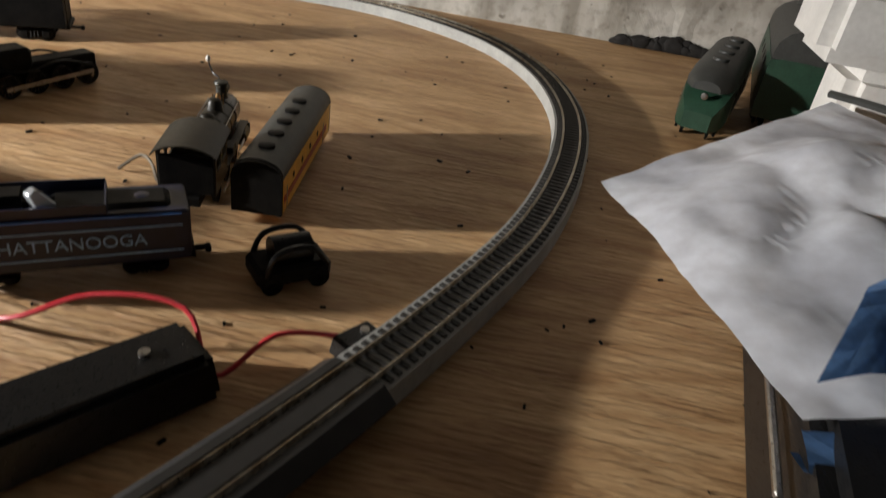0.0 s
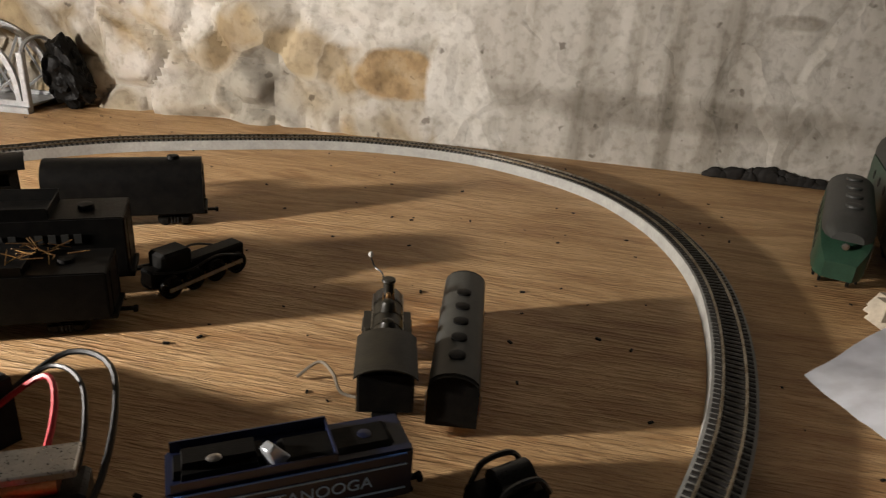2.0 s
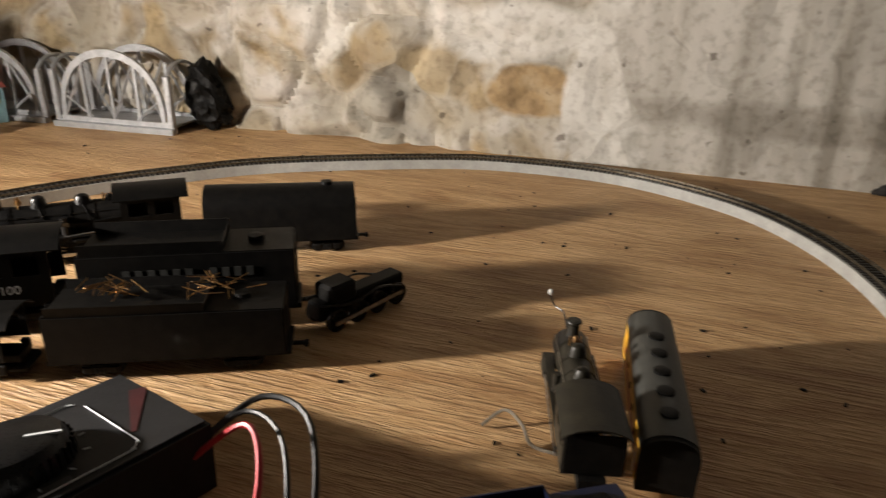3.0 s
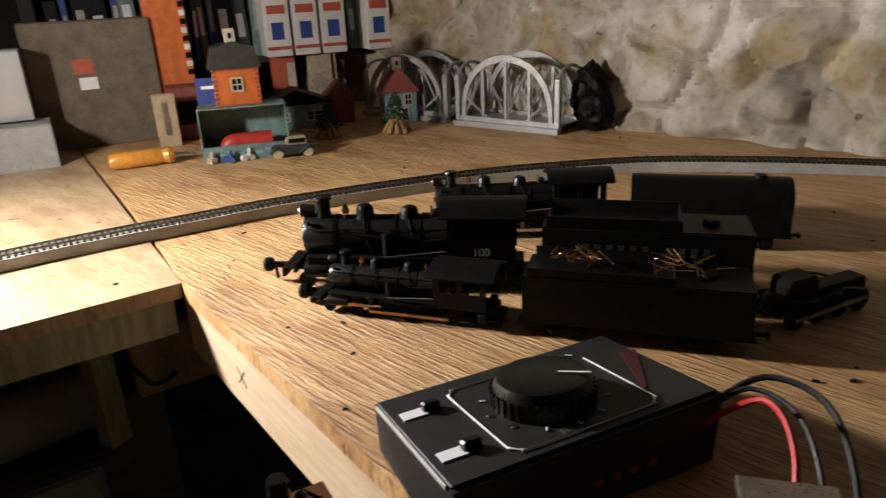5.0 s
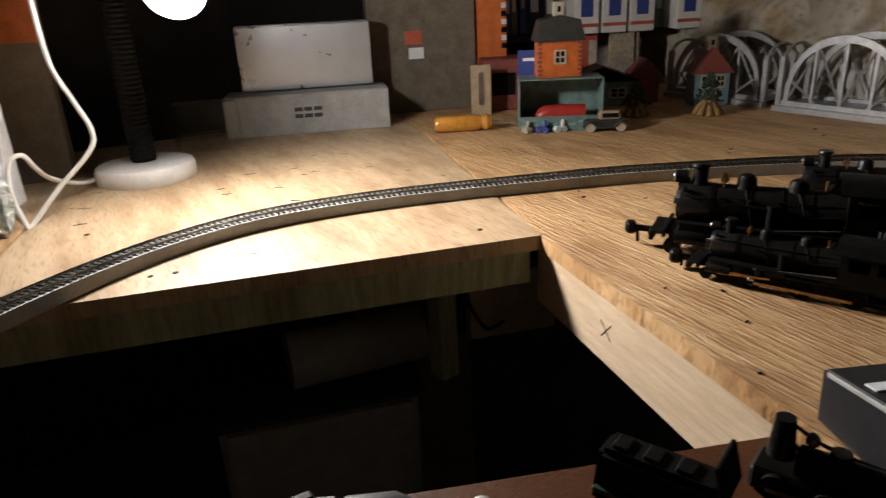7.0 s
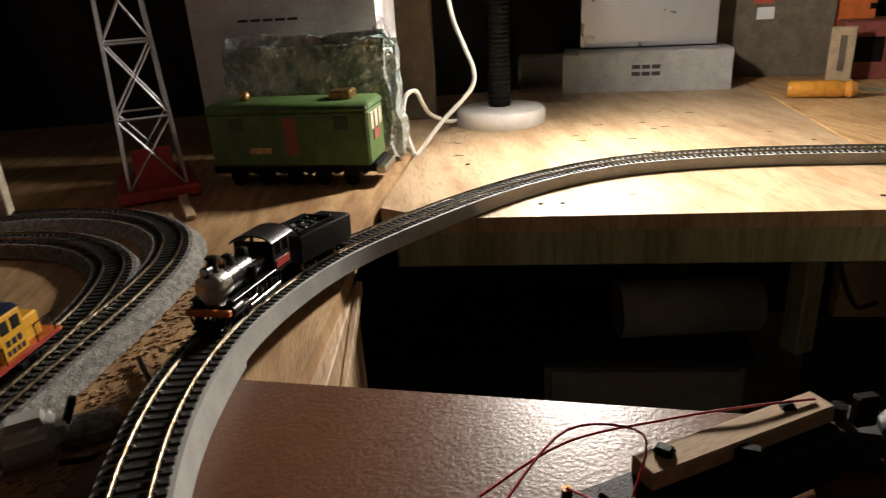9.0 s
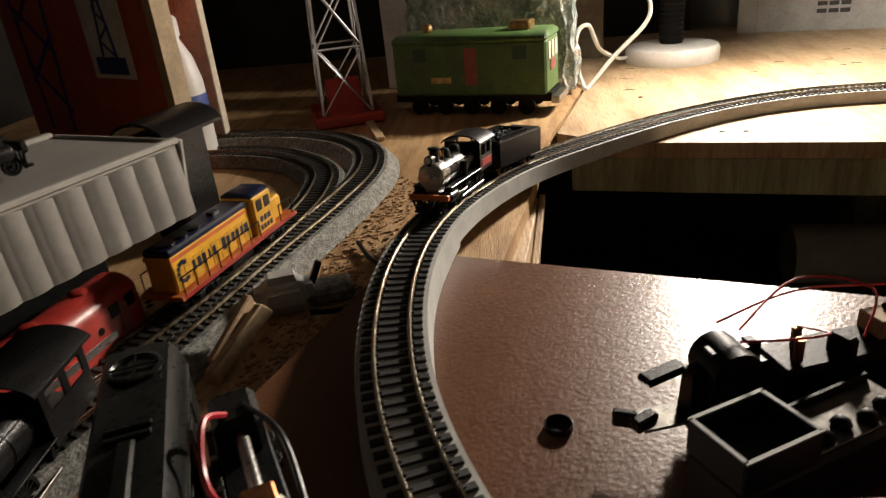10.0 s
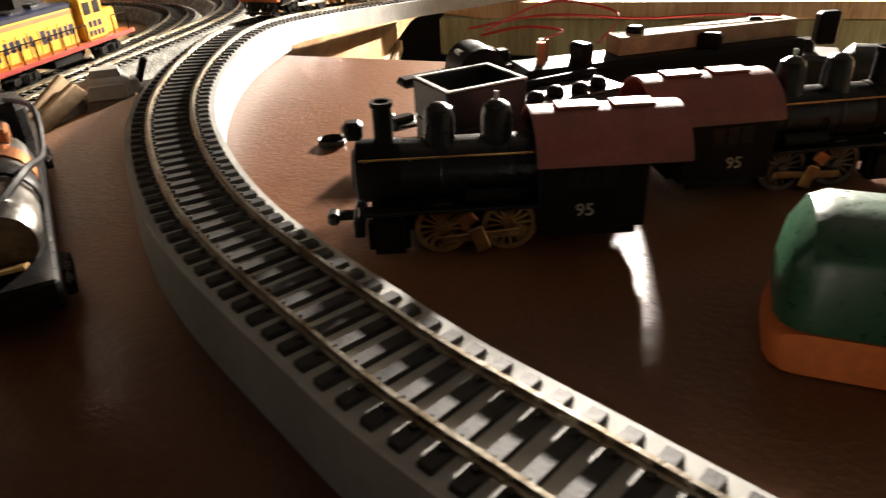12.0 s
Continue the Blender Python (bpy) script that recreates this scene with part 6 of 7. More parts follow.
for i, x in enumerate((0.18, 0.25, 0.32, 0.44)):
    carton("parts_carton", pose(-1.78, 1.14, 0, 0, 0, 66) @ pose(x, -0.06, 0.15, 0, 0, 0), (0.062, 0.12, 0.16), "white", "white postal carton with red and blue bands on the shelf",
           (("red_band", "pink", 0, 0.02, 0.06, 0.008), ("blue_badge", "navy", 0.0, 0.06, 0.03, 0.04), ("print_bar", "pink", 0, 0.11, 0.045, 0.02)), "box")
carton("red_tin", pose(-1.66, 1.3, 0, 0, 0, 60), (0.06, 0.06, 0.15), "pink", "small red carton with a cream side", (("label_bar", "cream", 0.018, 0.1, 0.02, 0.06),))
solo("stone_block", B(box, (0.08, 0.06, 0.17), (0, 0, 0.085), (0, 0, 0), 0.012, (0.9, 0.9), 2), "stone", pose(-1.6, 1.38, 0, 0, 0, 50), "rough pale block standing behind the cottages", "block")


# ---- desk lamp ----
lp = thing("desk_lamp", pose(-1.42, 0.183, 0.001), "gooseneck desk lamp with a round white base, switched on", "lamp")
part("base", B(lathe, [(0.078, 0), (0.079, 0.004), (0.079, 0.02), (0.075, 0.026), (0.02, 0.028)], (0, 0, 0), "Z", 40), "white", lp)
ribs = [(0.02, 0.026)]
for k in range(34):
    ribs += [(0.0192, 0.03 + k * 0.0078), (0.0212, 0.0335 + k * 0.0078)]
bm = B(lathe, ribs + [(0.017, 0.3)], (-0.01, 0, 0), "Z", 18)
part("neck", bm, "dull", lp, "dark ribbed flexible neck")
bv = Vector(BULB) - Vector((-1.42, 0.183, 0.001))
part("arm", B(wire, [(-0.01, 0, 0.29), (0.0, 0.01, 0.36), (0.05, 0.02, 0.375), (bv.x - 0.09, bv.y - 0.03, bv.z + 0.03), (bv.x - 0.055, bv.y - 0.017, bv.z + 0.008)], 0.012, 10), "dull", lp)
sb = bmesh.new()
n = 28
prof = [(0.02, 0.052), (0.034, 0.045), (0.043, 0.03), (0.046, 0.018)]
rings = [[sb.verts.new((bv.x + r_ * math.cos(2 * math.pi * i / n), bv.y + r_ * math.sin(2 * math.pi * i / n), bv.z + z_)) for i in range(n)] for r_, z_ in prof]
for p, q in zip(rings, rings[1:]):
    for i in range(n):
        sb.faces.new((p[i], p[(i + 1) % n], q[(i + 1) % n], q[i]))
sb.faces.new(rings[0])
bmesh.ops.solidify(sb, geom=sb.faces[:], thickness=0.002)
head = Matrix.Translation(bv) @ AIM.to_track_quat("-Z", "Y").to_matrix().to_4x4() @ Matrix.Translation(-bv)
bmesh.ops.transform(sb, matrix=head, verts=sb.verts[:])
part("shade", sb, "white", lp)
part("bulb", B(ball, (bv.x, bv.y, bv.z), 0.033, (1, 1, 1), 18), "bulb", lp, "glowing frosted bulb")
solo("lamp_cord", B(wire, [(-1.42, 0.107, 0.012), (-1.37, 0.082, 0.02), (-1.33, 0.048, 0.042), (-1.3, 0.034, 0.066), (-1.288, 0.023, 0.088), (-1.278, 0.006, 0.081), (-1.265, 0.0, 0.045), (-1.238, 0.01, 0.003), (-1.225, 0.014, 0.0025)], 0.0034, 8), "cord", Matrix(), "white lamp cord looping down to the table", "cord")
solo("lamp_cord", B(wire, [(-1.33, 0.09, 0.5), (-1.3, 0.08, 0.38), (-1.285, 0.079, 0.285), (-1.28, 0.083, 0.205), (-1.28, 0.101, 0.152), (-1.275, 0.114, 0.114), (-1.27, 0.106, 0.085), (-1.258, 0.058, 0.042), (-1.236, 0.018, 0.003), (-1.222, 0.01, 0.0025)], 0.0034, 8), "cord", Matrix(), "white cord hanging down behind the lamp", "cord")


# ---- far table: green electric, wrap, tower, posters ----
m, ln = along((-1.185, -0.262), (-1.12, -0.04))
ge = thing("electric_locomotive", m, "apple green tin electric locomotive with brass windows", "locomotive")
part("body", B(box, (ln * 0.96, 0.075, 0.072), (0, 0, 0.064), (0, 0, 0), 0.003), "green", ge)
part("roof", B(box, (ln * 0.99, 0.08, 0.012), (0, 0, 0.105), (0, 0, 0), 0.004, (0.97, 0.8)), "green", ge)
part("underframe", B(box, (ln, 0.06, 0.012), (0, 0, 0.024), (0, 0, 0), 0.001), "dull", ge)
for s in (1, -1):
    part("side_door", B(box, (0.018, 0.0015, 0.05), (0.005, s * 0.0378, 0.068), (0, 0, 0), 0.0005), "brick", ge, "faded red side door")
    for x in (-0.07, 0.075):
        part("side_window", B(box, (0.02, 0.0015, 0.018), (x, s * 0.0378, 0.085), (0, 0, 0), 0.0005), "dgreen", ge)
    part("name_plate", B(box, (0.03, 0.001, 0.008), (-0.04, s * 0.0378, 0.05)), "brass", ge)
    hb = bmesh.new()
    rod(hb, (ln * 0.47, s * 0.03, 0.04), (ln * 0.47, s * 0.03, 0.1), 0.001, n=5)
    part("handrail", hb, "brass", ge)
for y in (-0.02, 0.0, 0.02):
    part("end_window", B(box, (0.0015, 0.013, 0.022), (ln * 0.482, y, 0.084), (0, 0, 0), 0.0004), "cream", ge)
part("end_plate", B(box, (0.0015, 0.03, 0.014), (ln * 0.482, 0.0, 0.064), (0, 0, 0), 0.0004), "brick", ge)
part("pantograph_base", B(box, (0.03, 0.03, 0.012), (ln * 0.3, 0, 0.116), (0, 0, 0), 0.002), "brass", ge)
part("bell", B(ball, (-ln * 0.3, 0, 0.116), 0.008), "brass", ge)
part("buffer", B(box, (0.012, 0.06, 0.01), (ln * 0.52, 0, 0.02), (0, 0, 0), 0.001), "steel", ge)
for x in (-0.08, -0.04, 0.0, 0.04, 0.08):
    for s in (1, -1):
        wheel(ge, x, s * 0.028, 0.012, 0.005, "dull", 0)
def wrapped(w, d, h):
    bm = bmesh.new()
    box(bm, (w, d, h), (0, 0, h / 2), (0, 0, 0), 0.012, (0.96, 0.7), 3)
    bmesh.ops.subdivide_edges(bm, edges=[e for e in bm.edges if e.calc_length() > 0.02], cuts=9, use_grid_fill=True)
    for v in bm.verts:
        v.co += Vector((noise.noise(v.co * 30), noise.noise(v.co * 31 + Vector((9, 0, 0))), noise.noise(v.co * 29 + Vector((0, 7, 0))))) * 0.011
    return bm
solo("bubble_wrap_parcel", wrapped(0.27, 0.05, 0.185), "wrap", pose(-1.255, -0.13, 0, 0, 0, 74), "parcel wrapped in glinting clear bubble wrap", "parcel")
solo("bubble_wrap_roll", wrapped(0.04, 0.05, 0.2), "glass", pose(-1.262, -0.022, 0, 0, 0, 60), "upright fold of whitish bubble wrap", "bubble wrap")
carton("white_carton", pose(-1.378, -0.155, 0.0, 0, 0, 74), (0.3, 0.12, 0.42), "paper", "white carton with a picture and small print", tuple(("print_bar", "slate", -0.06 + 0.02 * i, 0.205, 0.016, 0.004) for i in range(5)) + (("picture", "card", -0.05, 0.3, 0.2, 0.1),))
carton("orange_carton", pose(-1.53, 0.016, 0.0, 0, 0, 82), (0.125, 0.05, 0.5), "card", "brown board with an orange top", (("orange_print", "orange", 0.0, 0.335, 0.12, 0.22),))

tw_ = thing("signal_tower", pose(-1.16, -0.35, 0, 0, 0, 18), "grey lattice light tower model on a red base", "model tower")
part("base", B(box, (0.12, 0.1, 0.016), (0, 0, 0.008), (0, 0, 0), 0.003), "red", tw_)
part("hut", B(prism, [(-0.032, 0.016), (0.032, 0.016), (0.0, 0.06)], 0.05), "red", tw_, "red peaked hut")
HT = 0.46
cor = [(-1, -1), (1, -1), (1, 1), (-1, 1)]
def leg(k, f):
    w2 = 0.042 - 0.02 * f
    return (cor[k % 4][0] * w2, cor[k % 4][1] * w2 * 0.85, 0.014 + HT * f)
for k in range(4):
    part("leg", B(rod, leg(k, 0), leg(k, 1), 0.0026, n=4), "silver", tw_)
    for j in range(5):
        f0, f1 = j / 5, (j + 1) / 5
        part("brace", B(rod, leg(k, f0), leg(k + 1, f1), 0.0014, n=4), "silver", tw_)
        part("brace", B(rod, leg(k + 1, f0), leg(k, f1), 0.0014, n=4), "silver", tw_)
        part("tie_bar", B(rod, leg(k, f1), leg(k + 1, f1), 0.0017, n=4), "silver", tw_)
part("lamp_platform", B(box, (0.07, 0.06, 0.008), (0, 0, HT + 0.014), (0, 0, 0), 0.001), "red", tw_)
solo("wood_stick", B(box, (0.1, 0.012, 0.006), (0, 0, 0.003), (0, 0, 0), 0.001), "scrap", pose(-1.06, -0.29, 0.0, 0, 0, 18), "loose strip of wood on the table", "stick")

# red picture box, spray bottle, comic board
po = thing("red_display_box", pose(-0.985, -0.637, 0.0, 0, 0, 60), "red toy box with a white picture panel and blue lattice print", "toy box")
part("carton", B(box, (0.34, 0.02, 0.42), (0, 0.015, 0.21), (0, 0, 0), 0.002), "pink", po)
part("picture_panel", B(box, (0.085, 0.001, 0.11), (0.075, 0.0042, 0.17)), "paper", po)
pic = B(box, (0.062, 0.001, 0.02), (0.075, 0.0034, 0.13))
for s in (1, -1):
    box(pic, (0.004, 0.001, 0.07), (0.075 + s * 0.01, 0.0034, 0.17), (0, -s * 8, 0))
for k in range(4):
    box(pic, (0.026, 0.001, 0.003), (0.075, 0.0034, 0.15 + 0.018 * k), (0, 35 * (-1) ** k, 0))
part("picture_tower", pic, "navy", po)
lat = bmesh.new()
for k in range(9):
    box(lat, (0.1, 0.001, 0.005), (-0.09, 0.0042, 0.1 + 0.036 * k), (0, 38 * (-1) ** k, 0))
for x in (-0.13, -0.05):
    box(lat, (0.005, 0.001, 0.36), (x, 0.0042, 0.22), (0, 4 if x > -0.1 else -4, 0))
part("lattice_print", lat, "navy", po)
part("cream_edge", B(box, (0.014, 0.022, 0.42), (0.172, 0.015, 0.21)), "tan", po)
sp = thing("spray_bottle", pose(-0.975, -0.505, 0), "white plastic spray bottle with a blue label", "bottle")
part("bottle", B(lathe, [(0.024, 0.001), (0.027, 0.008), (0.027, 0.1), (0.021, 0.13), (0.011, 0.15), (0.011, 0.16)], (0, 0, 0), "Z", 24), "white", sp)
part("label_band", B(lathe, [(0.0273, 0.06), (0.0276, 0.061), (0.0276, 0.085), (0.0273, 0.086)], (0, 0, 0), "Z", 24), "navy", sp)
part("cap", B(lathe, [(0.013, 0.155), (0.013, 0.174), (0.01, 0.178)], (0, 0, 0), "Z", 18), "white", sp)
cb = thing("picture_board", pose(-1.076, -0.567, 0, 0, 0, 75.5), "cream board covered with small faded red and brown pictures", "board")
part("board", B(box, (0.15, 0.012, 0.45), (0, 0, 0.225), (0, 0, 0), 0.001), "cream", cb)
rp = random.Random(12)
for k in range(30):
    part("picture", B(box, (rp.uniform(0.01, 0.034), 0.001, rp.uniform(0.01, 0.032)), (rp.uniform(-0.055, 0.055), -0.0067 - 0.00005 * k, 0.03 + 0.013 * k), (0, rp.uniform(-15, 15), 0)), rp.choice(("tan", "dull", "card", "brick", "gcard", "slate")), cb)

# yellow switcher, red diesel, white tray with an engine on it
m, ln = along((-0.54, -0.341), (-0.692, -0.307), 0.018)
hood_unit(m, ln, 0.034, 0.055, "yellow and blue road switcher with red stripes on the siding")
m, ln = along((-0.412, -0.391), (-0.548, -0.372), 0.004)
rd = streamliner(m, ln, 0.032, 0.049, "bright red streamlined diesel with a silver stripe", "red", "red", 0.007, stripe="steel", fans=3)
for s in (1, -1):
    for x in (0.4, 0.29):
        part("cab_window", B(box, (0.009, 0.001, 0.0085), (ln * x, s * 0.0163, 0.0335), (0, 0, 0), 0.0004), "dull", rd)
    part("cab_door", B(box, (0.008, 0.0008, 0.022), (ln * 0.345, s * 0.0163, 0.0235), (0, 0, 0), 0.0003), "brick", rd)
    for k in range(3):
        part("ladder_rung", B(rod, (ln * 0.32, s * 0.0172, 0.008 + 0.004 * k), (ln * 0.37, s * 0.0172, 0.008 + 0.004 * k), 0.0004, n=5), "steel", rd)
ty = thing("white_tray", pose(-0.426, -0.431, 0.082, 0, 0, 160.6), "white ridged plastic tray with pleated sides", "tray")
part("floor", B(box, (0.34, 0.12, 0.003), (0, 0, 0.045), (0, 0, 0), 0.001), "tray", ty)
for s in (1, -1):
    bm = bmesh.new()
    cols = []
    for k in range(77):
        x = -0.171 + 0.342 * k / 76
        out = 0.0018 * abs(math.sin(math.pi * k / 4)) ** 0.6
        cols.append([bm.verts.new((x, s * (0.058 + out + 0.004 * (1 - z / 0.047)), z)) for z in (0.0, 0.01, 0.03, 0.043, 0.047)])
    for p, q in zip(cols, cols[1:]):
        for j in range(4):
            bm.faces.new((p[j], p[j + 1], q[j + 1], q[j]))
    bmesh.ops.solidify(bm, geom=bm.faces[:], thickness=0.001)
    part("pleated_side", bm, "tray", ty)
    part("rim", B(box, (0.345, 0.006, 0.004), (0, s * 0.0585, 0.048), (0, 0, 0), 0.001), "tray", ty)
for s in (1, -1):
    part("end_wall", B(box, (0.004, 0.12, 0.05), (s * 0.172, 0, 0.023), (0, s * 8, 0), 0.001), "tray", ty)
solo("storage_carton", B(box, (0.3, 0.05, 0.1245), (0, 0, 0.06225), (0, 0, 0), 0.002), "dull", pose(-0.437, -0.464, 0.001, 0, 0, 160.6), "dark carton under the white tray", "box")
m, ln = along((-0.36, -0.458), (-0.53, -0.398), 0.1296)
steam(m, ln, 0.045, 0.06, "black steam engine resting on the white tray", body="black", drivers=4, group="engines by the tray")
m, ln = along((-0.71, -0.42), (-0.77, -0.405), 0.0)
sg = thing("black_signal_box", m, "black lantern-shaped casting behind the tray", "casting")
part("body", B(box, (0.05, 0.04, 0.1), (0, 0, 0.05), (0, 0, 0), 0.003), "black", sg)
part("roof", B(arch_roof, -0.04, 0.04, 0.06, 0.1, 0.014, 0.003), "black", sg)

# switch machine, splinter and sawdust
sm_ = thing("switch_machine", pose(-0.582, -0.274, 0.0, 0, 0, 110), "grey moulded switch machine beside the track", "switch machine")
part("housing", B(box, (0.05, 0.044, 0.026), (0, 0, 0.013), (0, 0, 0), 0.009, (0.72, 0.68), 3), "bed", sm_)
part("lever", B(box, (0.005, 0.005, 0.018), (0.024, 0, 0.022), (0, 25, 0), 0.001), "black", sm_)
part("foot", B(box, (0.03, 0.026, 0.012), (0.034, 0.0, 0.006), (0, 0, 0), 0.003), "ballast", sm_)
solo("switch_cable", B(wire, [(-0.56, -0.25, 0.006), (-0.57, -0.225, 0.004), (-0.62, -0.21, 0.006), (-0.65, -0.225, 0.003), (-0.68, -0.24, 0.004)], 0.002), "dull", Matrix(), "dark bent cable end in the sawdust", "cable")
spb = B(box, (0.06, 0.012, 0.01), (0, 0, 0.014), (0, -22, 0), 0.001, (0.9, 0.5))
box(spb, (0.05, 0.005, 0.016), (0.004, 0.006, 0.016), (0, -25, 8), 0.001)
solo("wood_splinter", spb, "scrap", pose(-0.513, -0.283, 0, 0, 0, 155), "broken pale wood splinter", "splinter")
rs = random.Random(21)
bm = bmesh.new()
for _ in range(900):
    u = rs.random()
    x, y = -0.47 - 0.38 * u + rs.gauss(0, 0.012), -0.262 + 0.045 * u + rs.gauss(0, 0.016)
    s_ = rs.uniform(0.0006, 0.0026)
    box(bm, (s_ * 1.6, s_, s_ * 0.7), (x, y, s_ * 0.3 - 0.001), (rs.uniform(-20, 20), 0, rs.uniform(0, 180)))
solo("sawdust_litter", bm, "dirt", Matrix(), "sawdust and crumbs scattered on the old plywood", "sawdust", kind="stuff")
bm = bmesh.new()
for _ in range(240):
    x, y = rs.uniform(-1.0, 0.7), rs.uniform(0.45, 1.5)
    if y < 0.56 - 0.18 * (x + 0.8):
        continue
    s_ = rs.uniform(0.0008, 0.0026)
    box(bm, (s_ * 2.2, s_, s_ * 0.6), (x, y, s_ * 0.3), (0, 0, rs.uniform(0, 180)))
solo("table_crumbs", bm, "dull", Matrix(), "small dark chips scattered on the plywood", "crumbs", kind="stuff")
solo("wood_curl", B(wire, [(-0.1, 0.735, 0.003), (-0.085, 0.745, 0.014), (-0.07, 0.735, 0.012), (-0.06, 0.725, 0.003), (-0.04, 0.72, 0.004)], 0.0014, 5), "card", Matrix(), "curled pale wood shaving on the plywood", "shaving")

# ---- on the brown board ----
G3 = "half-finished engines on the brown board"
def tank_engine(at, label, wheels, rods):
    """A small tank engine: fat boiler, two domes, plain cab under a deep barrel roof."""
    e = thing("tank_locomotive", at, label, "locomotive", G3)
    part("frame", B(box, (0.088, 0.015, 0.011), (-0.002, 0, 0.0125), (0, 0, 0), 0.0008), "dull", e)
    part("boiler", B(lathe, [(0.0102, -0.018), (0.0102, -0.004), (0.0106, -0.0036), (0.0106, -0.002), (0.0102, -0.0016), (0.0101, 0.018), (0.0105, 0.0184), (0.0105, 0.02), (0.0101, 0.0204), (0.01, 0.033)], (0, 0, 0.0265), "X", 26), "black", e)
    part("smokebox", B(lathe, [(0.0103, 0.033), (0.0104, 0.046), (0.0098, 0.0475), (0.0075, 0.048), (0.007, 0.0488), (0.002, 0.0494)], (0, 0, 0.0265), "X", 26), "dull", e)
    part("chimney", B(lathe, [(0.0042, 0.034), (0.0032, 0.0375), (0.0031, 0.0475), (0.0037, 0.048), (0.0037, 0.0495), (0.0024, 0.0495), (0.0022, 0.046)], (0.038, 0, 0), "Z", 18), "dull", e)
    for x in (0.02, 0.0015):
        part("dome", B(lathe, [(0.0062, 0.034), (0.0052, 0.0368), (0.005, 0.0435), (0.0042, 0.0464), (0.0022, 0.048), (0.0004, 0.0483)], (x, 0, 0), "Z", 20), "black", e)
    part("dome_valve", B(rod, (0.0015, 0, 0.048), (0.0015, 0, 0.051), 0.0008, n=6), "steel", e)
    lamp_ = part("headlight", B(box, (0.006, 0.006, 0.006), (0.0475, 0, 0.0405), (0, 0, 0), 0.0012), "dull", e)
    part("lens", B(lathe, [(0.0022, 0.0), (0.0018, 0.0008)], (0.0505, 0, 0.0405), "X", 12), "steel", lamp_)
    cab = part("cab", B(box, (0.035, 0.032, 0.028), (-0.0275, 0, 0.0225), (0, 0, 0), 0.0006), "dull", e)
    roof = part("cab_roof", B(arch_roof, -0.0575, -0.009, 0.036, 0.0325, 0.0125, 0.0014, 14), "brick", e, "brick red barrel roof")
    for k in (0, 1):
        part("roof_hatch", B(box, (0.014, 0.008, 0.0012), (-0.024 - 0.018 * k, 0, 0.0452), (0, 0, 0), 0.0004), "brick", roof)
    part("buffer_beam", B(box, (0.0035, 0.031, 0.006), (0.0475, 0, 0.0125), (0, 0, 0), 0.0005), "dull", e)
    cp = B(box, (0.008, 0.003, 0.003), (0.0525, 0, 0.0105), (0, 0, 0), 0.0005)
    box(cp, (0.004, 0.006, 0.0045), (0.057, 0.001, 0.0105), (0, 0, 0), 0.001)
    part("coupler", cp, "dull", e)
    for s in (1, -1):
        part("running_board", B(box, (0.064, 0.0065, 0.0012), (0.0155, s * 0.0125, 0.0172), (0, 0, 0), 0.0003), "black", e)
        part("cylinder", B(box, (0.0135, 0.0075, 0.0135), (0.038, s * 0.0122, 0.009), (0, 0, 0), 0.002, (1, 1), 2), "dull", e)
        hr = B(rod, (-0.015, s * 0.0095, 0.0335), (0.046, s * 0.0095, 0.0335), 0.0004, n=6)
        for x in (-0.006, 0.012, 0.03, 0.044):
            rod(hr, (x, s * 0.0082, 0.0325), (x, s * 0.0097, 0.0336), 0.0005, n=6)
        part("handrail", hr, "brass", e)
        part("feed_pipe", B(wire, [(-0.014, s * 0.0108, 0.021), (0.005, s * 0.0112, 0.0215), (0.012, s * 0.0112, 0.021), (0.013, s * 0.011, 0.027)], 0.0006, 6), "dull", e)
        part("air_tank", B(lathe, [(0.001, -0.009), (0.0026, -0.0085), (0.0026, 0.0085), (0.001, 0.009)], (0.004, s * 0.0115, 0.0205), "X", 12), "dull", e)
        part("step", B(box, (0.026, 0.0022, 0.0025), (-0.029, s * 0.0152, 0.0075), (0, 0, 0), 0.0006), "dull", e)
        for x, turn_ in ((0.0205, 15), (-0.0015, 50)):
            wheel(e, x, s * 0.0095, 0.0092, 0.003, wheels, 8, turn=turn_)
        part("side_rod", B(box, (0.027, 0.001, 0.0028), (0.008, s * 0.0122, 0.0062), (0, 4, 0), 0.0003), rods, e)
        part("crank_plate", B(box, (0.005, 0.0012, 0.009), (0.0085, s * 0.0132, 0.0056), (0, 22, 0), 0.0004), rods, e)
        part("gear_bracket", B(box, (0.006, 0.0014, 0.005), (0.0125, s * 0.0124, 0.0125), (0, 35, 0), 0.0005), "copper", e)
        for k in range(3):
            part("cab_window", B(box, (0.0042, 0.0006, 0.006), (-0.0215 - 0.0055 * k, s * 0.0162, 0.026)), "shell", cab)
        m_ = Matrix.Translation((-0.025, s * 0.0164, 0.0155)) @ (SIDE2 if s > 0 else SIDE)
        letters("95", 0.0062, "cream", cab, m_, "number")
    return e


tank_engine(pose(-0.312, -0.021, TOP, 0, 0, -88), "black tank engine numbered 95 with a brick red cab roof", "brass", "brass")
tank_engine(pose(-0.349, 0.088, TOP, 0, 0, 97), "second black engine numbered 95 with steel wheels and red roof", "dsteel", "brass")
op = thing("open_tender_shell", pose(-0.3555, -0.029, TOP, 0, 0, 118), "grey-black tender shell with an empty square coal bunker", "tender shell")
part("body", B(box, (0.088, 0.028, 0.03), (0.027, 0, 0.0155), (0, 0, 0), 0.002), "grey", op)
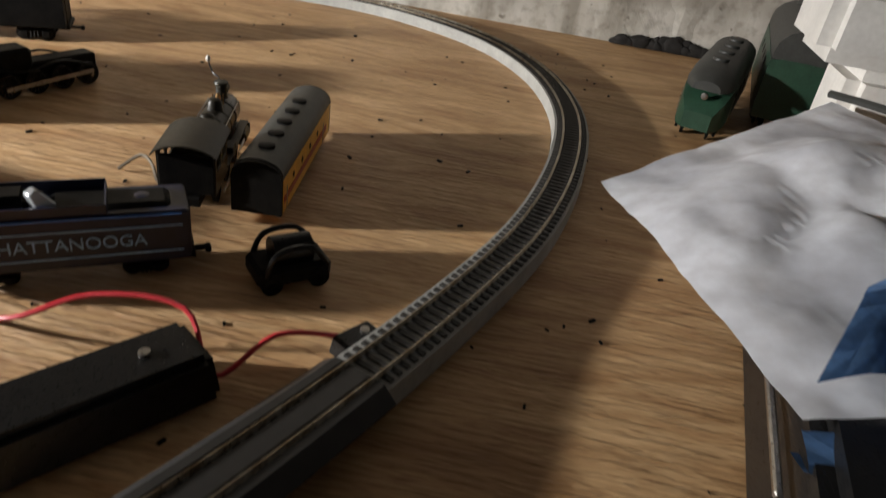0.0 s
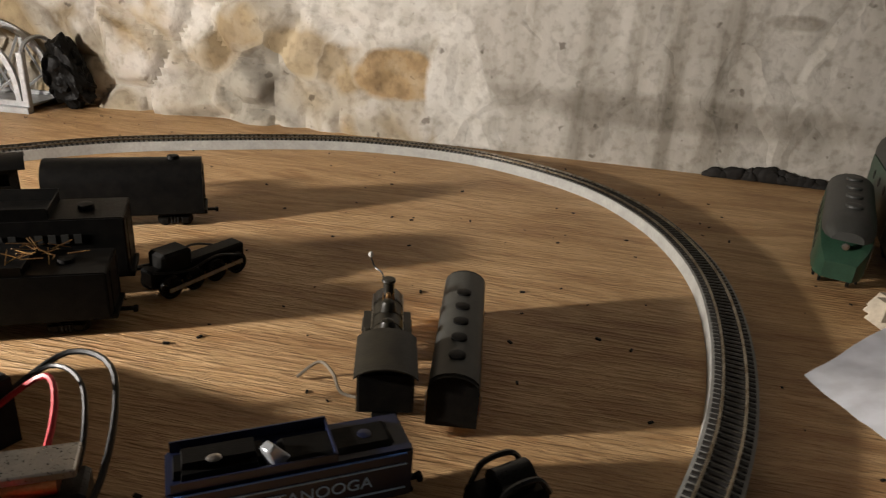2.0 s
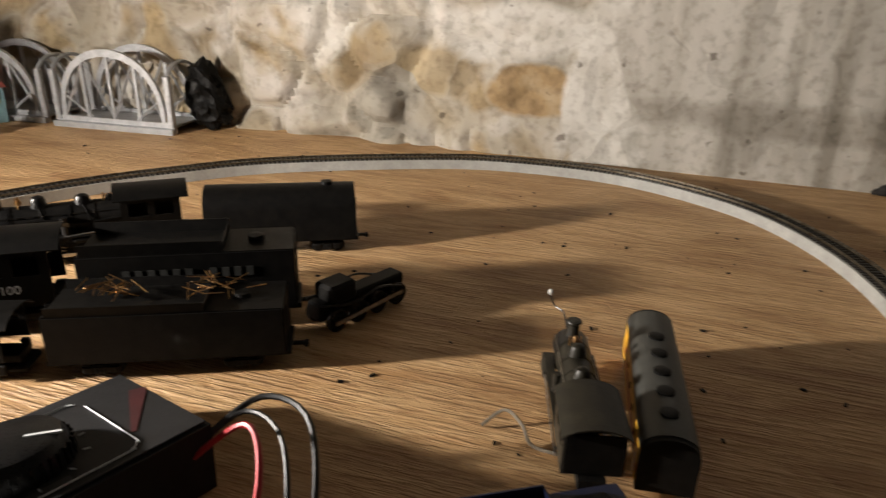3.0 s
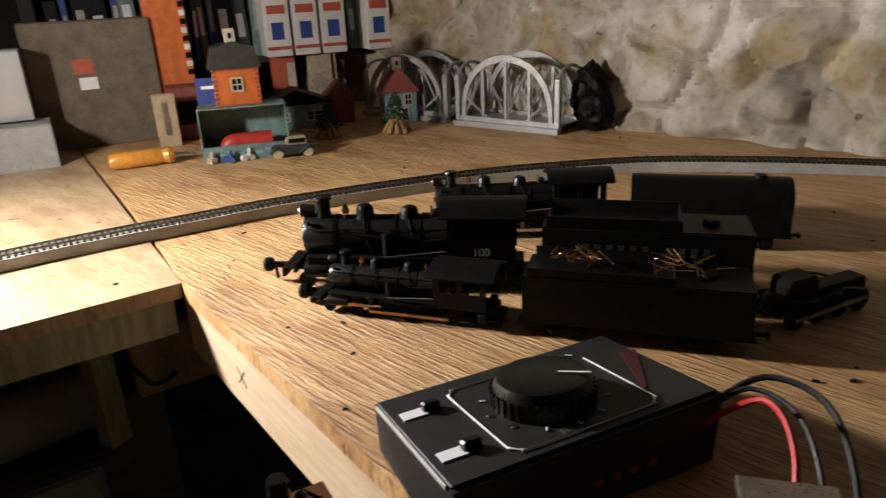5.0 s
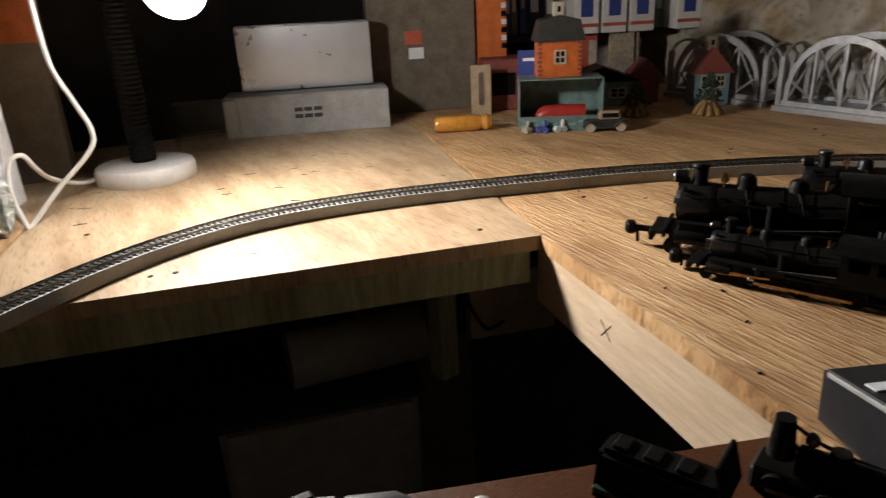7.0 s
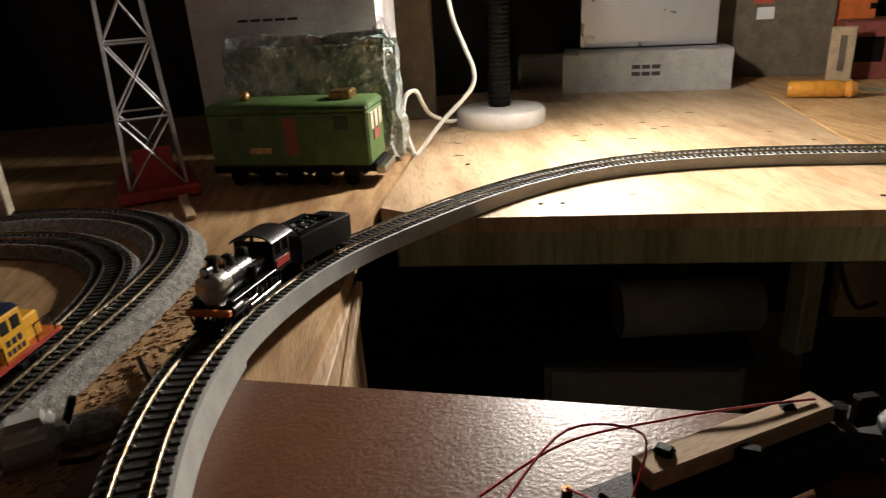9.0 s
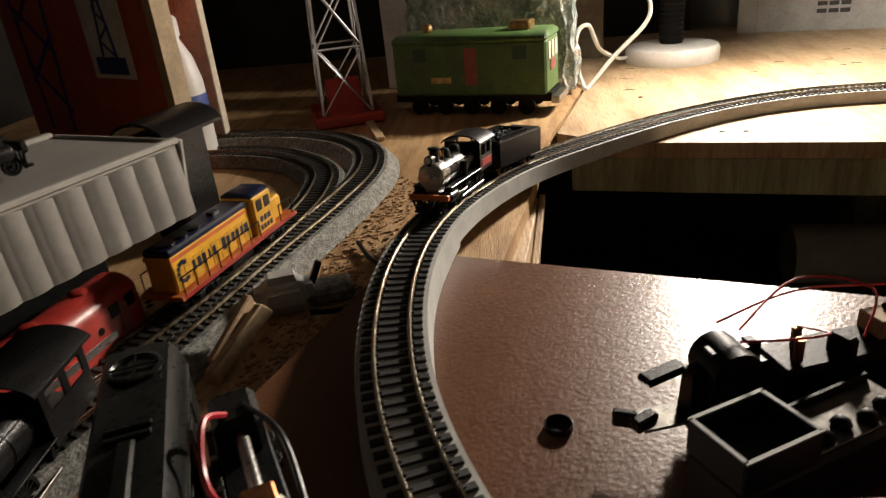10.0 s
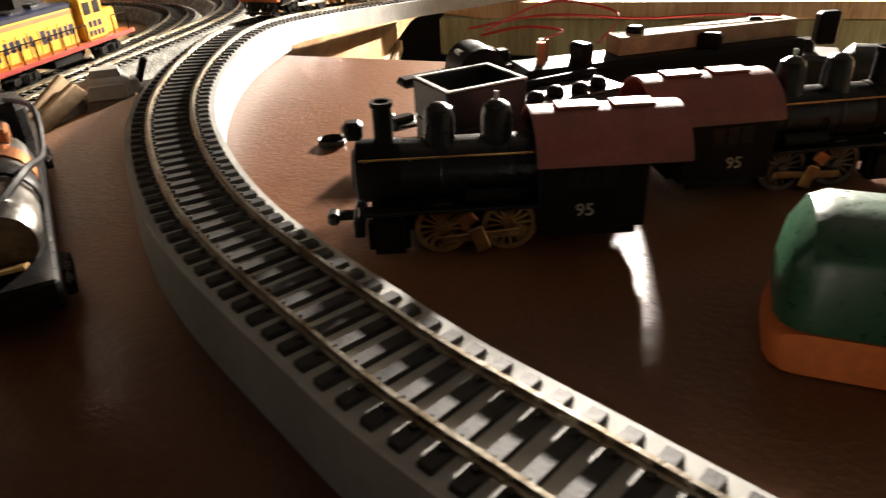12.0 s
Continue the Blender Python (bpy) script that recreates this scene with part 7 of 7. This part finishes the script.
for a, b, c, d in ((0.0, 0.0128, 0.034, 0.0016), (0.0, -0.0128, 0.034, 0.0016), (0.0162, 0.0, 0.0016, 0.0256), (-0.0162, 0.0, 0.0016, 0.0256)):
    part("bunker_wall", B(box, (c, d, 0.014), (a, b, 0.0365), (0, 0, 0), 0.0006), "grey", op)
    part("bunker_rim", B(box, (c, d, 0.0006), (a, b, 0.0438)), "gcard", op, "worn pale rim")
part("deck_plate", B(box, (0.05, 0.024, 0.0012), (0.044, 0, 0.0312), (0, 0, 0), 0.0004), "dsteel", op)
for k in range(4):
    part("deck_casting", B(box, (0.006, 0.008, 0.004), (0.026 + 0.011 * k, -0.007 + 0.002 * (k % 2), 0.0336), (0, 0, 12), 0.0012, (0.8, 0.6)), "dull", op)
part("deck_ridge", B(box, (0.05, 0.0025, 0.003), (0.044, 0.0095, 0.0332), (0, 0, 0), 0.0006), "dull", op)
mc = thing("motor_chassis", pose(-0.42, 0.029, TOP, 0, 0, 106), "black diecast motor chassis with red wires", "chassis")
part("weight", B(box, (0.15, 0.024, 0.026), (0.04, 0, 0.02), (0, 0, 0), 0.002), "dull", mc)
part("gear_tower", B(box, (0.036, 0.028, 0.042), (-0.055, 0, 0.022), (0, 0, 0), 0.008, (0.9, 0.8), 2), "black", mc)
part("brush_cap", B(rod, (-0.026, -0.006, 0.034), (-0.026, -0.006, 0.044), 0.002), "copper", mc)
part("side_arm", B(box, (0.022, 0.009, 0.004), (-0.078, 0.008, 0.03), (0, 0, 15), 0.0015), "dull", mc)
part("gear_cover", B(lathe, [(0.009, -0.011), (0.011, -0.01), (0.011, 0.01), (0.009, 0.011)], (-0.055, 0, 0.034), "Y", 18), "dull", mc)
for k in range(6):
    part("casting_lug", B(box, (0.007, 0.008 + 0.003 * (k % 2), 0.008 + 0.004 * (k % 3)), (-0.04 + 0.034 * k, 0.006 * (-1) ** k, 0.036), (0, 0, 15 * k), 0.0015), "dull", mc)
# lamplight on the weight's top, put in as a pale strip
part("bare_weight_top", B(box, (0.1, 0.014, 0.009), (0.065, 0.004, 0.0365), (0, 0, 0), 0.0008), "scrap", mc, "pale strip painted as lamplight on the top")
part("coupler_plate", B(box, (0.03, 0.014, 0.0015), (-0.078, 0, 0.014), (0, 0, 0), 0.0004), "dsteel", mc)
cpl = B(box, (0.012, 0.006, 0.006), (-0.09, 0, 0.014), (0, 0, 20), 0.001)
box(cpl, (0.01, 0.004, 0.008), (-0.097, 0.004, 0.014), (0, 0, -30), 0.001)
part("coupler", cpl, "black", mc)
part("brass_screw", B(rod, (-0.02, 0.004, 0.033), (-0.02, 0.004, 0.043), 0.0022), "brass", mc)
for k, pts in enumerate(([(-0.055, -0.008, 0.05), (-0.04, -0.018, 0.054), (-0.02, -0.014, 0.05), (-0.02, 0.004, 0.043)], [(-0.055, 0.008, 0.05), (-0.01, 0.02, 0.05), (0.04, 0.02, 0.044), (0.075, 0.012, 0.044), (0.11, 0.004, 0.042)], [(-0.05, 0.0, 0.05), (-0.01, 0.02, 0.056), (0.02, 0.01, 0.05), (0.0, -0.01, 0.042)])):
    part("motor_wire", B(wire, pts, 0.0006, 5), "wire", mc)
solo("rubber_ring", B(lathe, [(0.0061, 0), (0.0066, 0.0003), (0.0066, 0.0027), (0.0061, 0.003), (0.0058, 0.0027), (0.0058, 0.0003)], (0, 0, 0), "Z", 24), "black", pose(-0.409, -0.092, TOP), "small black rubber ring on the brown board", "ring")
m, ln = along((-0.213, 0.138), (-0.25, 0.044), TOP)
ns = thing("diesel_nose_shell", m, "green diesel nose shell with an orange skirt", "model car", G3)
part("skirt", B(hull, ln * 1.01, 0.0345, 0.0005, 0.013, 0.008, 4, 0.05), "orange", ns, "orange lower band")
part("body", B(hull, ln, 0.034, 0.0128, 0.041, 0.009, 12, 0.34), "mgreen", ns)
part("roof_fan", B(lathe, [(0.006, 0), (0.006, 0.0015), (0.004, 0.002)], (-0.02, 0, 0.0405), "Z", 14), "mgreen", ns)
part("roof_fan", B(lathe, [(0.006, 0), (0.006, 0.0015), (0.004, 0.002)], (0.004, 0, 0.0405), "Z", 14), "mgreen", ns)
for s in (1, -1):
    part("cab_window", B(box, (0.012, 0.001, 0.008), (0.012, s * 0.0169, 0.025), (0, 0, 0), 0.0003), "dull", ns)
    part("grille", B(box, (0.03, 0.001, 0.007), (-0.022, s * 0.0169, 0.023), (0, 0, 0), 0.0003), "dgreen", ns)
part("roof_lamp", B(ball, (0.026, 0, 0.039), 0.004, (1, 1, 0.8), 12), "steel", ns)
bs_ = thing("diesel_shell", pose(-0.325, -0.243, TOP, 0, 0, 204), "dull black diesel body shell with a round roof fan", "model car", G3)
out = [(0.0185, 0.0), (0.0185, 0.03), (0.0165, 0.038), (0.0135, 0.0425), (0.0, 0.0435), (-0.0135, 0.0425), (-0.0165, 0.038), (-0.0185, 0.03), (-0.0185, 0.0)]
part("body", B(prism, out, 0.21, Matrix.Rotation(radians(90), 4, "Z")), "shell", bs_)
for x in (0.084,):
    fan = part("roof_fan", B(lathe, [(0.012, 0), (0.012, 0.0018), (0.0105, 0.0022), (0.0095, 0.0008), (0.003, 0.0008)], (x, 0, 0.0432), "Z", 22), "shell", bs_)
    part("fan_bar", B(box, (0.021, 0.001, 0.0006), (x, 0, 0.0452)), "dull", fan)
    part("fan_bar", B(box, (0.001, 0.021, 0.0006), (x, 0, 0.0452)), "dull", fan)
part("roof_ridge", B(box, (0.07, 0.007, 0.003), (-0.005, 0, 0.0445), (0, 0, 0), 0.0012), "shell", bs_)
for x in (0.04, 0.034, -0.04):
    part("roof_vent", B(box, (0.003, 0.018, 0.002), (x, 0, 0.0438), (0, 0, 0), 0.0006), "shell", bs_)
for s in (1, -1):
    part("eave_strip", B(box, (0.205, 0.001, 0.0014), (0, s * 0.0188, 0.029)), "steel", bs_)
    for k in range(9):
        part("side_louvre", B(box, (0.012, 0.001, 0.012), (-0.084 + 0.021 * k, s * 0.0187, 0.017), (0, 0, 0), 0.0003), "dull", bs_)
cz = thing("gutted_chassis", pose(-0.333, -0.199, TOP, 0, 0, 209), "gutted diesel chassis with silver motor and red wire", "chassis")
part("frame", B(box, (0.17, 0.022, 0.01), (0, 0, 0.012), (0, 0, 0), 0.001), "black", cz)
part("motor", B(lathe, [(0.006, -0.03), (0.0105, -0.026), (0.0105, 0.02), (0.005, 0.026)], (-0.02, 0, 0.026), "X", 16), "dsteel", cz)
part("collar", B(lathe, [(0.0112, -0.006), (0.0112, 0.006)], (-0.02, 0, 0.026), "X", 16), "copper", cz)
part("flywheel", B(lathe, [(0.009, -0.075), (0.0105, -0.07), (0.0105, -0.05), (0.009, -0.047)], (0, 0, 0.026), "X", 16), "dsteel", cz)
part("gear_tower", B(box, (0.026, 0.02, 0.028), (0.062, 0, 0.02), (0, 0, 0), 0.003), "black", cz)
part("brush_holder", B(box, (0.012, 0.012, 0.006), (-0.004, 0, 0.037), (0, 0, 0), 0.001), "copper", cz)
part("drive_shaft", B(rod, (0.006, 0, 0.026), (0.05, 0, 0.026), 0.003), "steel", cz)
part("magnet_band", B(lathe, [(0.0113, -0.044), (0.0118, -0.043), (0.0118, -0.034), (0.0113, -0.033)], (0, 0, 0.026), "X", 16), "dull", cz)
part("pickup_strip", B(box, (0.15, 0.003, 0.0015), (-0.005, 0.0125, 0.018), (0, 0, 0), 0.0004), "dull", cz)
for k in range(8):
    part("rivet", B(rod, (-0.07 + 0.02 * k, 0.0125, 0.018), (-0.07 + 0.02 * k, 0.0125, 0.0202), 0.0016, n=8), "steel", cz)
part("brass_tab", B(box, (0.014, 0.01, 0.0012), (-0.082, 0, 0.022), (0, 20, 0), 0.0003), "brass", cz)
part("black_wire", B(wire, [(0.06, -0.004, 0.034), (0.03, -0.014, 0.036), (-0.01, -0.014, 0.03), (-0.05, -0.01, 0.038), (-0.07, 0, 0.034)], 0.0012, 6), "bwire", cz)
part("red_wire", B(wire, [(0.055, 0.004, 0.035), (0.04, 0.012, 0.045), (0.02, 0.016, 0.036), (0.0, 0.012, 0.036), (-0.02, 0.004, 0.037)], 0.0014, 6), "wire", cz)
for x in (-0.06, 0.06):
    bogie(cz, x, 0.024, 0.006)
m, ln = along((-0.465, -0.36), (-0.295, -0.345), 0.0)
steam(m, ln, 0.043, 0.064, "glossy black steam engine cab beside the siding", body="black", drivers=3, group="engines by the tray")
sw = thing("switcher_chassis", pose(-0.345, 0.398, TOP, 0, 0, 203), "small black engine chassis with steel fittings", "chassis")
part("frame", B(box, (0.1, 0.022, 0.014), (0, 0, 0.0075), (0, 0, 0), 0.002), "dull", sw)
for x, h2 in ((-0.04, 0.03), (-0.015, 0.028), (0.012, 0.032), (0.038, 0.042)):
    part("fitting", B(rod, (x, 0, 0.02), (x, 0, h2), 0.007, 0.005), "black", sw)
part("boiler", B(rod, (-0.034, 0, 0.02), (0.03, 0, 0.02), 0.008), "dull", sw)
for s in (1, -1):
    for k in range(4):
        wheel(sw, -0.036 + 0.024 * k, s * 0.0125, 0.0075, 0.003, "dull", 0)
    part("side_rod", B(box, (0.08, 0.0012, 0.003), (0, s * 0.0145, 0.008), (0, 2, 0), 0.0003), "dsteel", sw)
    part("pipe", B(wire, [(-0.04, s * 0.009, 0.024), (-0.01, s * 0.0105, 0.022), (0.02, s * 0.0095, 0.026), (0.036, s * 0.006, 0.036)], 0.0011, 6), "dull", sw)
part("bell", B(ball, (0.025, 0, 0.0335), 0.0035, (1, 1, 1.2), 10), "dsteel", sw)
ec = thing("engine_casing", pose(-0.397, 0.318, TOP, 0, 0, 24), "black engine casing with a dark green running strip", "casing")
part("casing", B(box, (0.062, 0.03, 0.032), (0, 0, 0.0165), (0, 0, 0), 0.003, (0.96, 0.7), 2), "dull", ec)
part("strip", B(box, (0.058, 0.004, 0.0025), (0, -0.0145, 0.012), (0, 0, 0), 0.0006), "dgreen", ec, "dark green strip")
part("end_plate", B(box, (0.0025, 0.026, 0.02), (0.03, 0, 0.038), (0, -14, 0), 0.0006), "dull", ec)
for k in range(3):
    part("vent", B(box, (0.008, 0.012, 0.002), (-0.02 + 0.016 * k, 0, 0.0332), (0, 0, 0), 0.0006), "black", ec)
cn = thing("can_motor", pose(-0.455, 0.182, TOP, 0, 0, 66), "grey can motor with a steel bracket", "motor")
part("bracket", B(box, (0.036, 0.026, 0.02), (-0.028, 0, 0.0105), (0, 0, 0), 0.002), "slate", cn)
part("can", B(lathe, [(0.008, -0.01), (0.0125, -0.006), (0.0128, 0.018), (0.009, 0.026), (0.003, 0.028)], (0, 0, 0.013), "X", 18), "slate", cn)
part("bearing", B(rod, (-0.028, 0, 0.02), (-0.028, 0, 0.027), 0.004), "black", cn)
part("bush", B(rod, (0.06, -0.004, 0.006), (0.06, 0.012, 0.006), 0.006), "white", cn)
clip = thing("terminal_clip", pose(0.142, 0.578, 0.0, 0, 0, 55), "black terminal clip plugged into the track", "connector")
part("clip", B(box, (0.03, 0.022, 0.014), (0, 0, 0.007), (0, 0, 0), 0.002, (0.9, 0.8)), "black", clip)
part("screw", B(rod, (0.004, 0, 0.013), (0.004, 0, 0.016), 0.003), "steel", clip)
# near-black lumps stand in for the shaded gap along the wall's foot
bm = bmesh.new()
rr_ = random.Random(31)
for k in range(42):
    u = rr_.random()
    hgt = 0.034 * (1 - abs(u - 0.45)) * rr_.uniform(0.3, 1)
    ball(bm, (0.36 + 0.19 * u, 1.53 + rr_.uniform(-0.004, 0.002), hgt * 0.4), 0.012, (1.2, 0.5, 0.4 + hgt * 30), 8)
for v in bm.verts:
    v.co += Vector((noise.noise(v.co * 60), 0, noise.noise(v.co * 55))) * 0.006
    v.co.z = max(v.co.z, 0.0)
solo("damp_rubble", bm, "gapblack", Matrix(), "black lumps standing in for the dark gap at the foot of the wall", "rubble", kind="stuff")
rm = random.Random(44)
bm = bmesh.new()
for k in range(26):
    x, y = rm.uniform(-1.4, -0.95), rm.uniform(0.05, 0.6)
    box(bm, (0.0012, rm.uniform(0.006, 0.016), 0.0006), (x, y, 0.0012), (0, 0, rm.uniform(-30, 10)))
solo("pencil_marks", bm, "slate", Matrix(), "rows of short grey pencil marks on the board", "pencil marks", kind="stuff")
for x, y in ((-0.945, 0.16), (-0.95, 0.135), (-0.87, 0.5), (-1.15, 0.08)):
    solo("screw_head", B(lathe, [(0.0035, 0), (0.003, 0.001), (0.0008, 0.0012)], (0, 0, 0), "Z", 12), "dull", pose(x, y, 0.0008), "small dark screw head sunk in the board", "screw", "screws in the board")
cross = bmesh.new()
for a_ in (40, -48):
    box(cross, (0.026, 0.0008, 0.0007), (0, 0, 0), (0, a_, 0))
solo("pencil_cross", cross, "slate", pose(-0.671, 0.5255, -0.055, 0, 0, -10.1), "pencilled cross on the pale apron board", "pencil mark")

# ---- under the table, in the gap ----
carton("storage_carton", pose(-1.17, 0.57, -0.899, 0, 0, 78), (0.115, 0.1, 0.62), "card", "tall brown cardboard carton standing on the floor below")
bn = thing("storage_bin", pose(-1.2, 0.36, -0.899, 0, 0, 78), "grey storage bin with a lid under the table", "bin")
part("bin", B(box, (0.3, 0.22, 0.57), (0, 0, 0.285), (0, 0, 0), 0.012, (1.04, 1.04), 2), "gcard", bn)
part("lid", B(box, (0.33, 0.25, 0.022), (0, 0, 0.581), (0, 0, 0), 0.006, (1, 1), 2), "slate", bn)
solo("paper_roll", B(lathe, [(0.03, -0.11), (0.046, -0.11), (0.047, 0.0), (0.046, 0.11), (0.03, 0.11)], (0, 0, 0.047), "Y", 26), "gcard", pose(-1.14, 0.42, -0.3065, 0, 0, -6), "grey paper roll lying on the storage bin", "roll")
solo("hanging_cable", B(wire, [(-0.935, 0.512, -0.06), (-0.925, 0.508, -0.11), (-0.92, 0.53, -0.16), (-0.925, 0.55, -0.17), (-0.93, 0.57, -0.168)], 0.003, 8), "bwire", Matrix(), "black cable drooping from the timber beam", "cable")
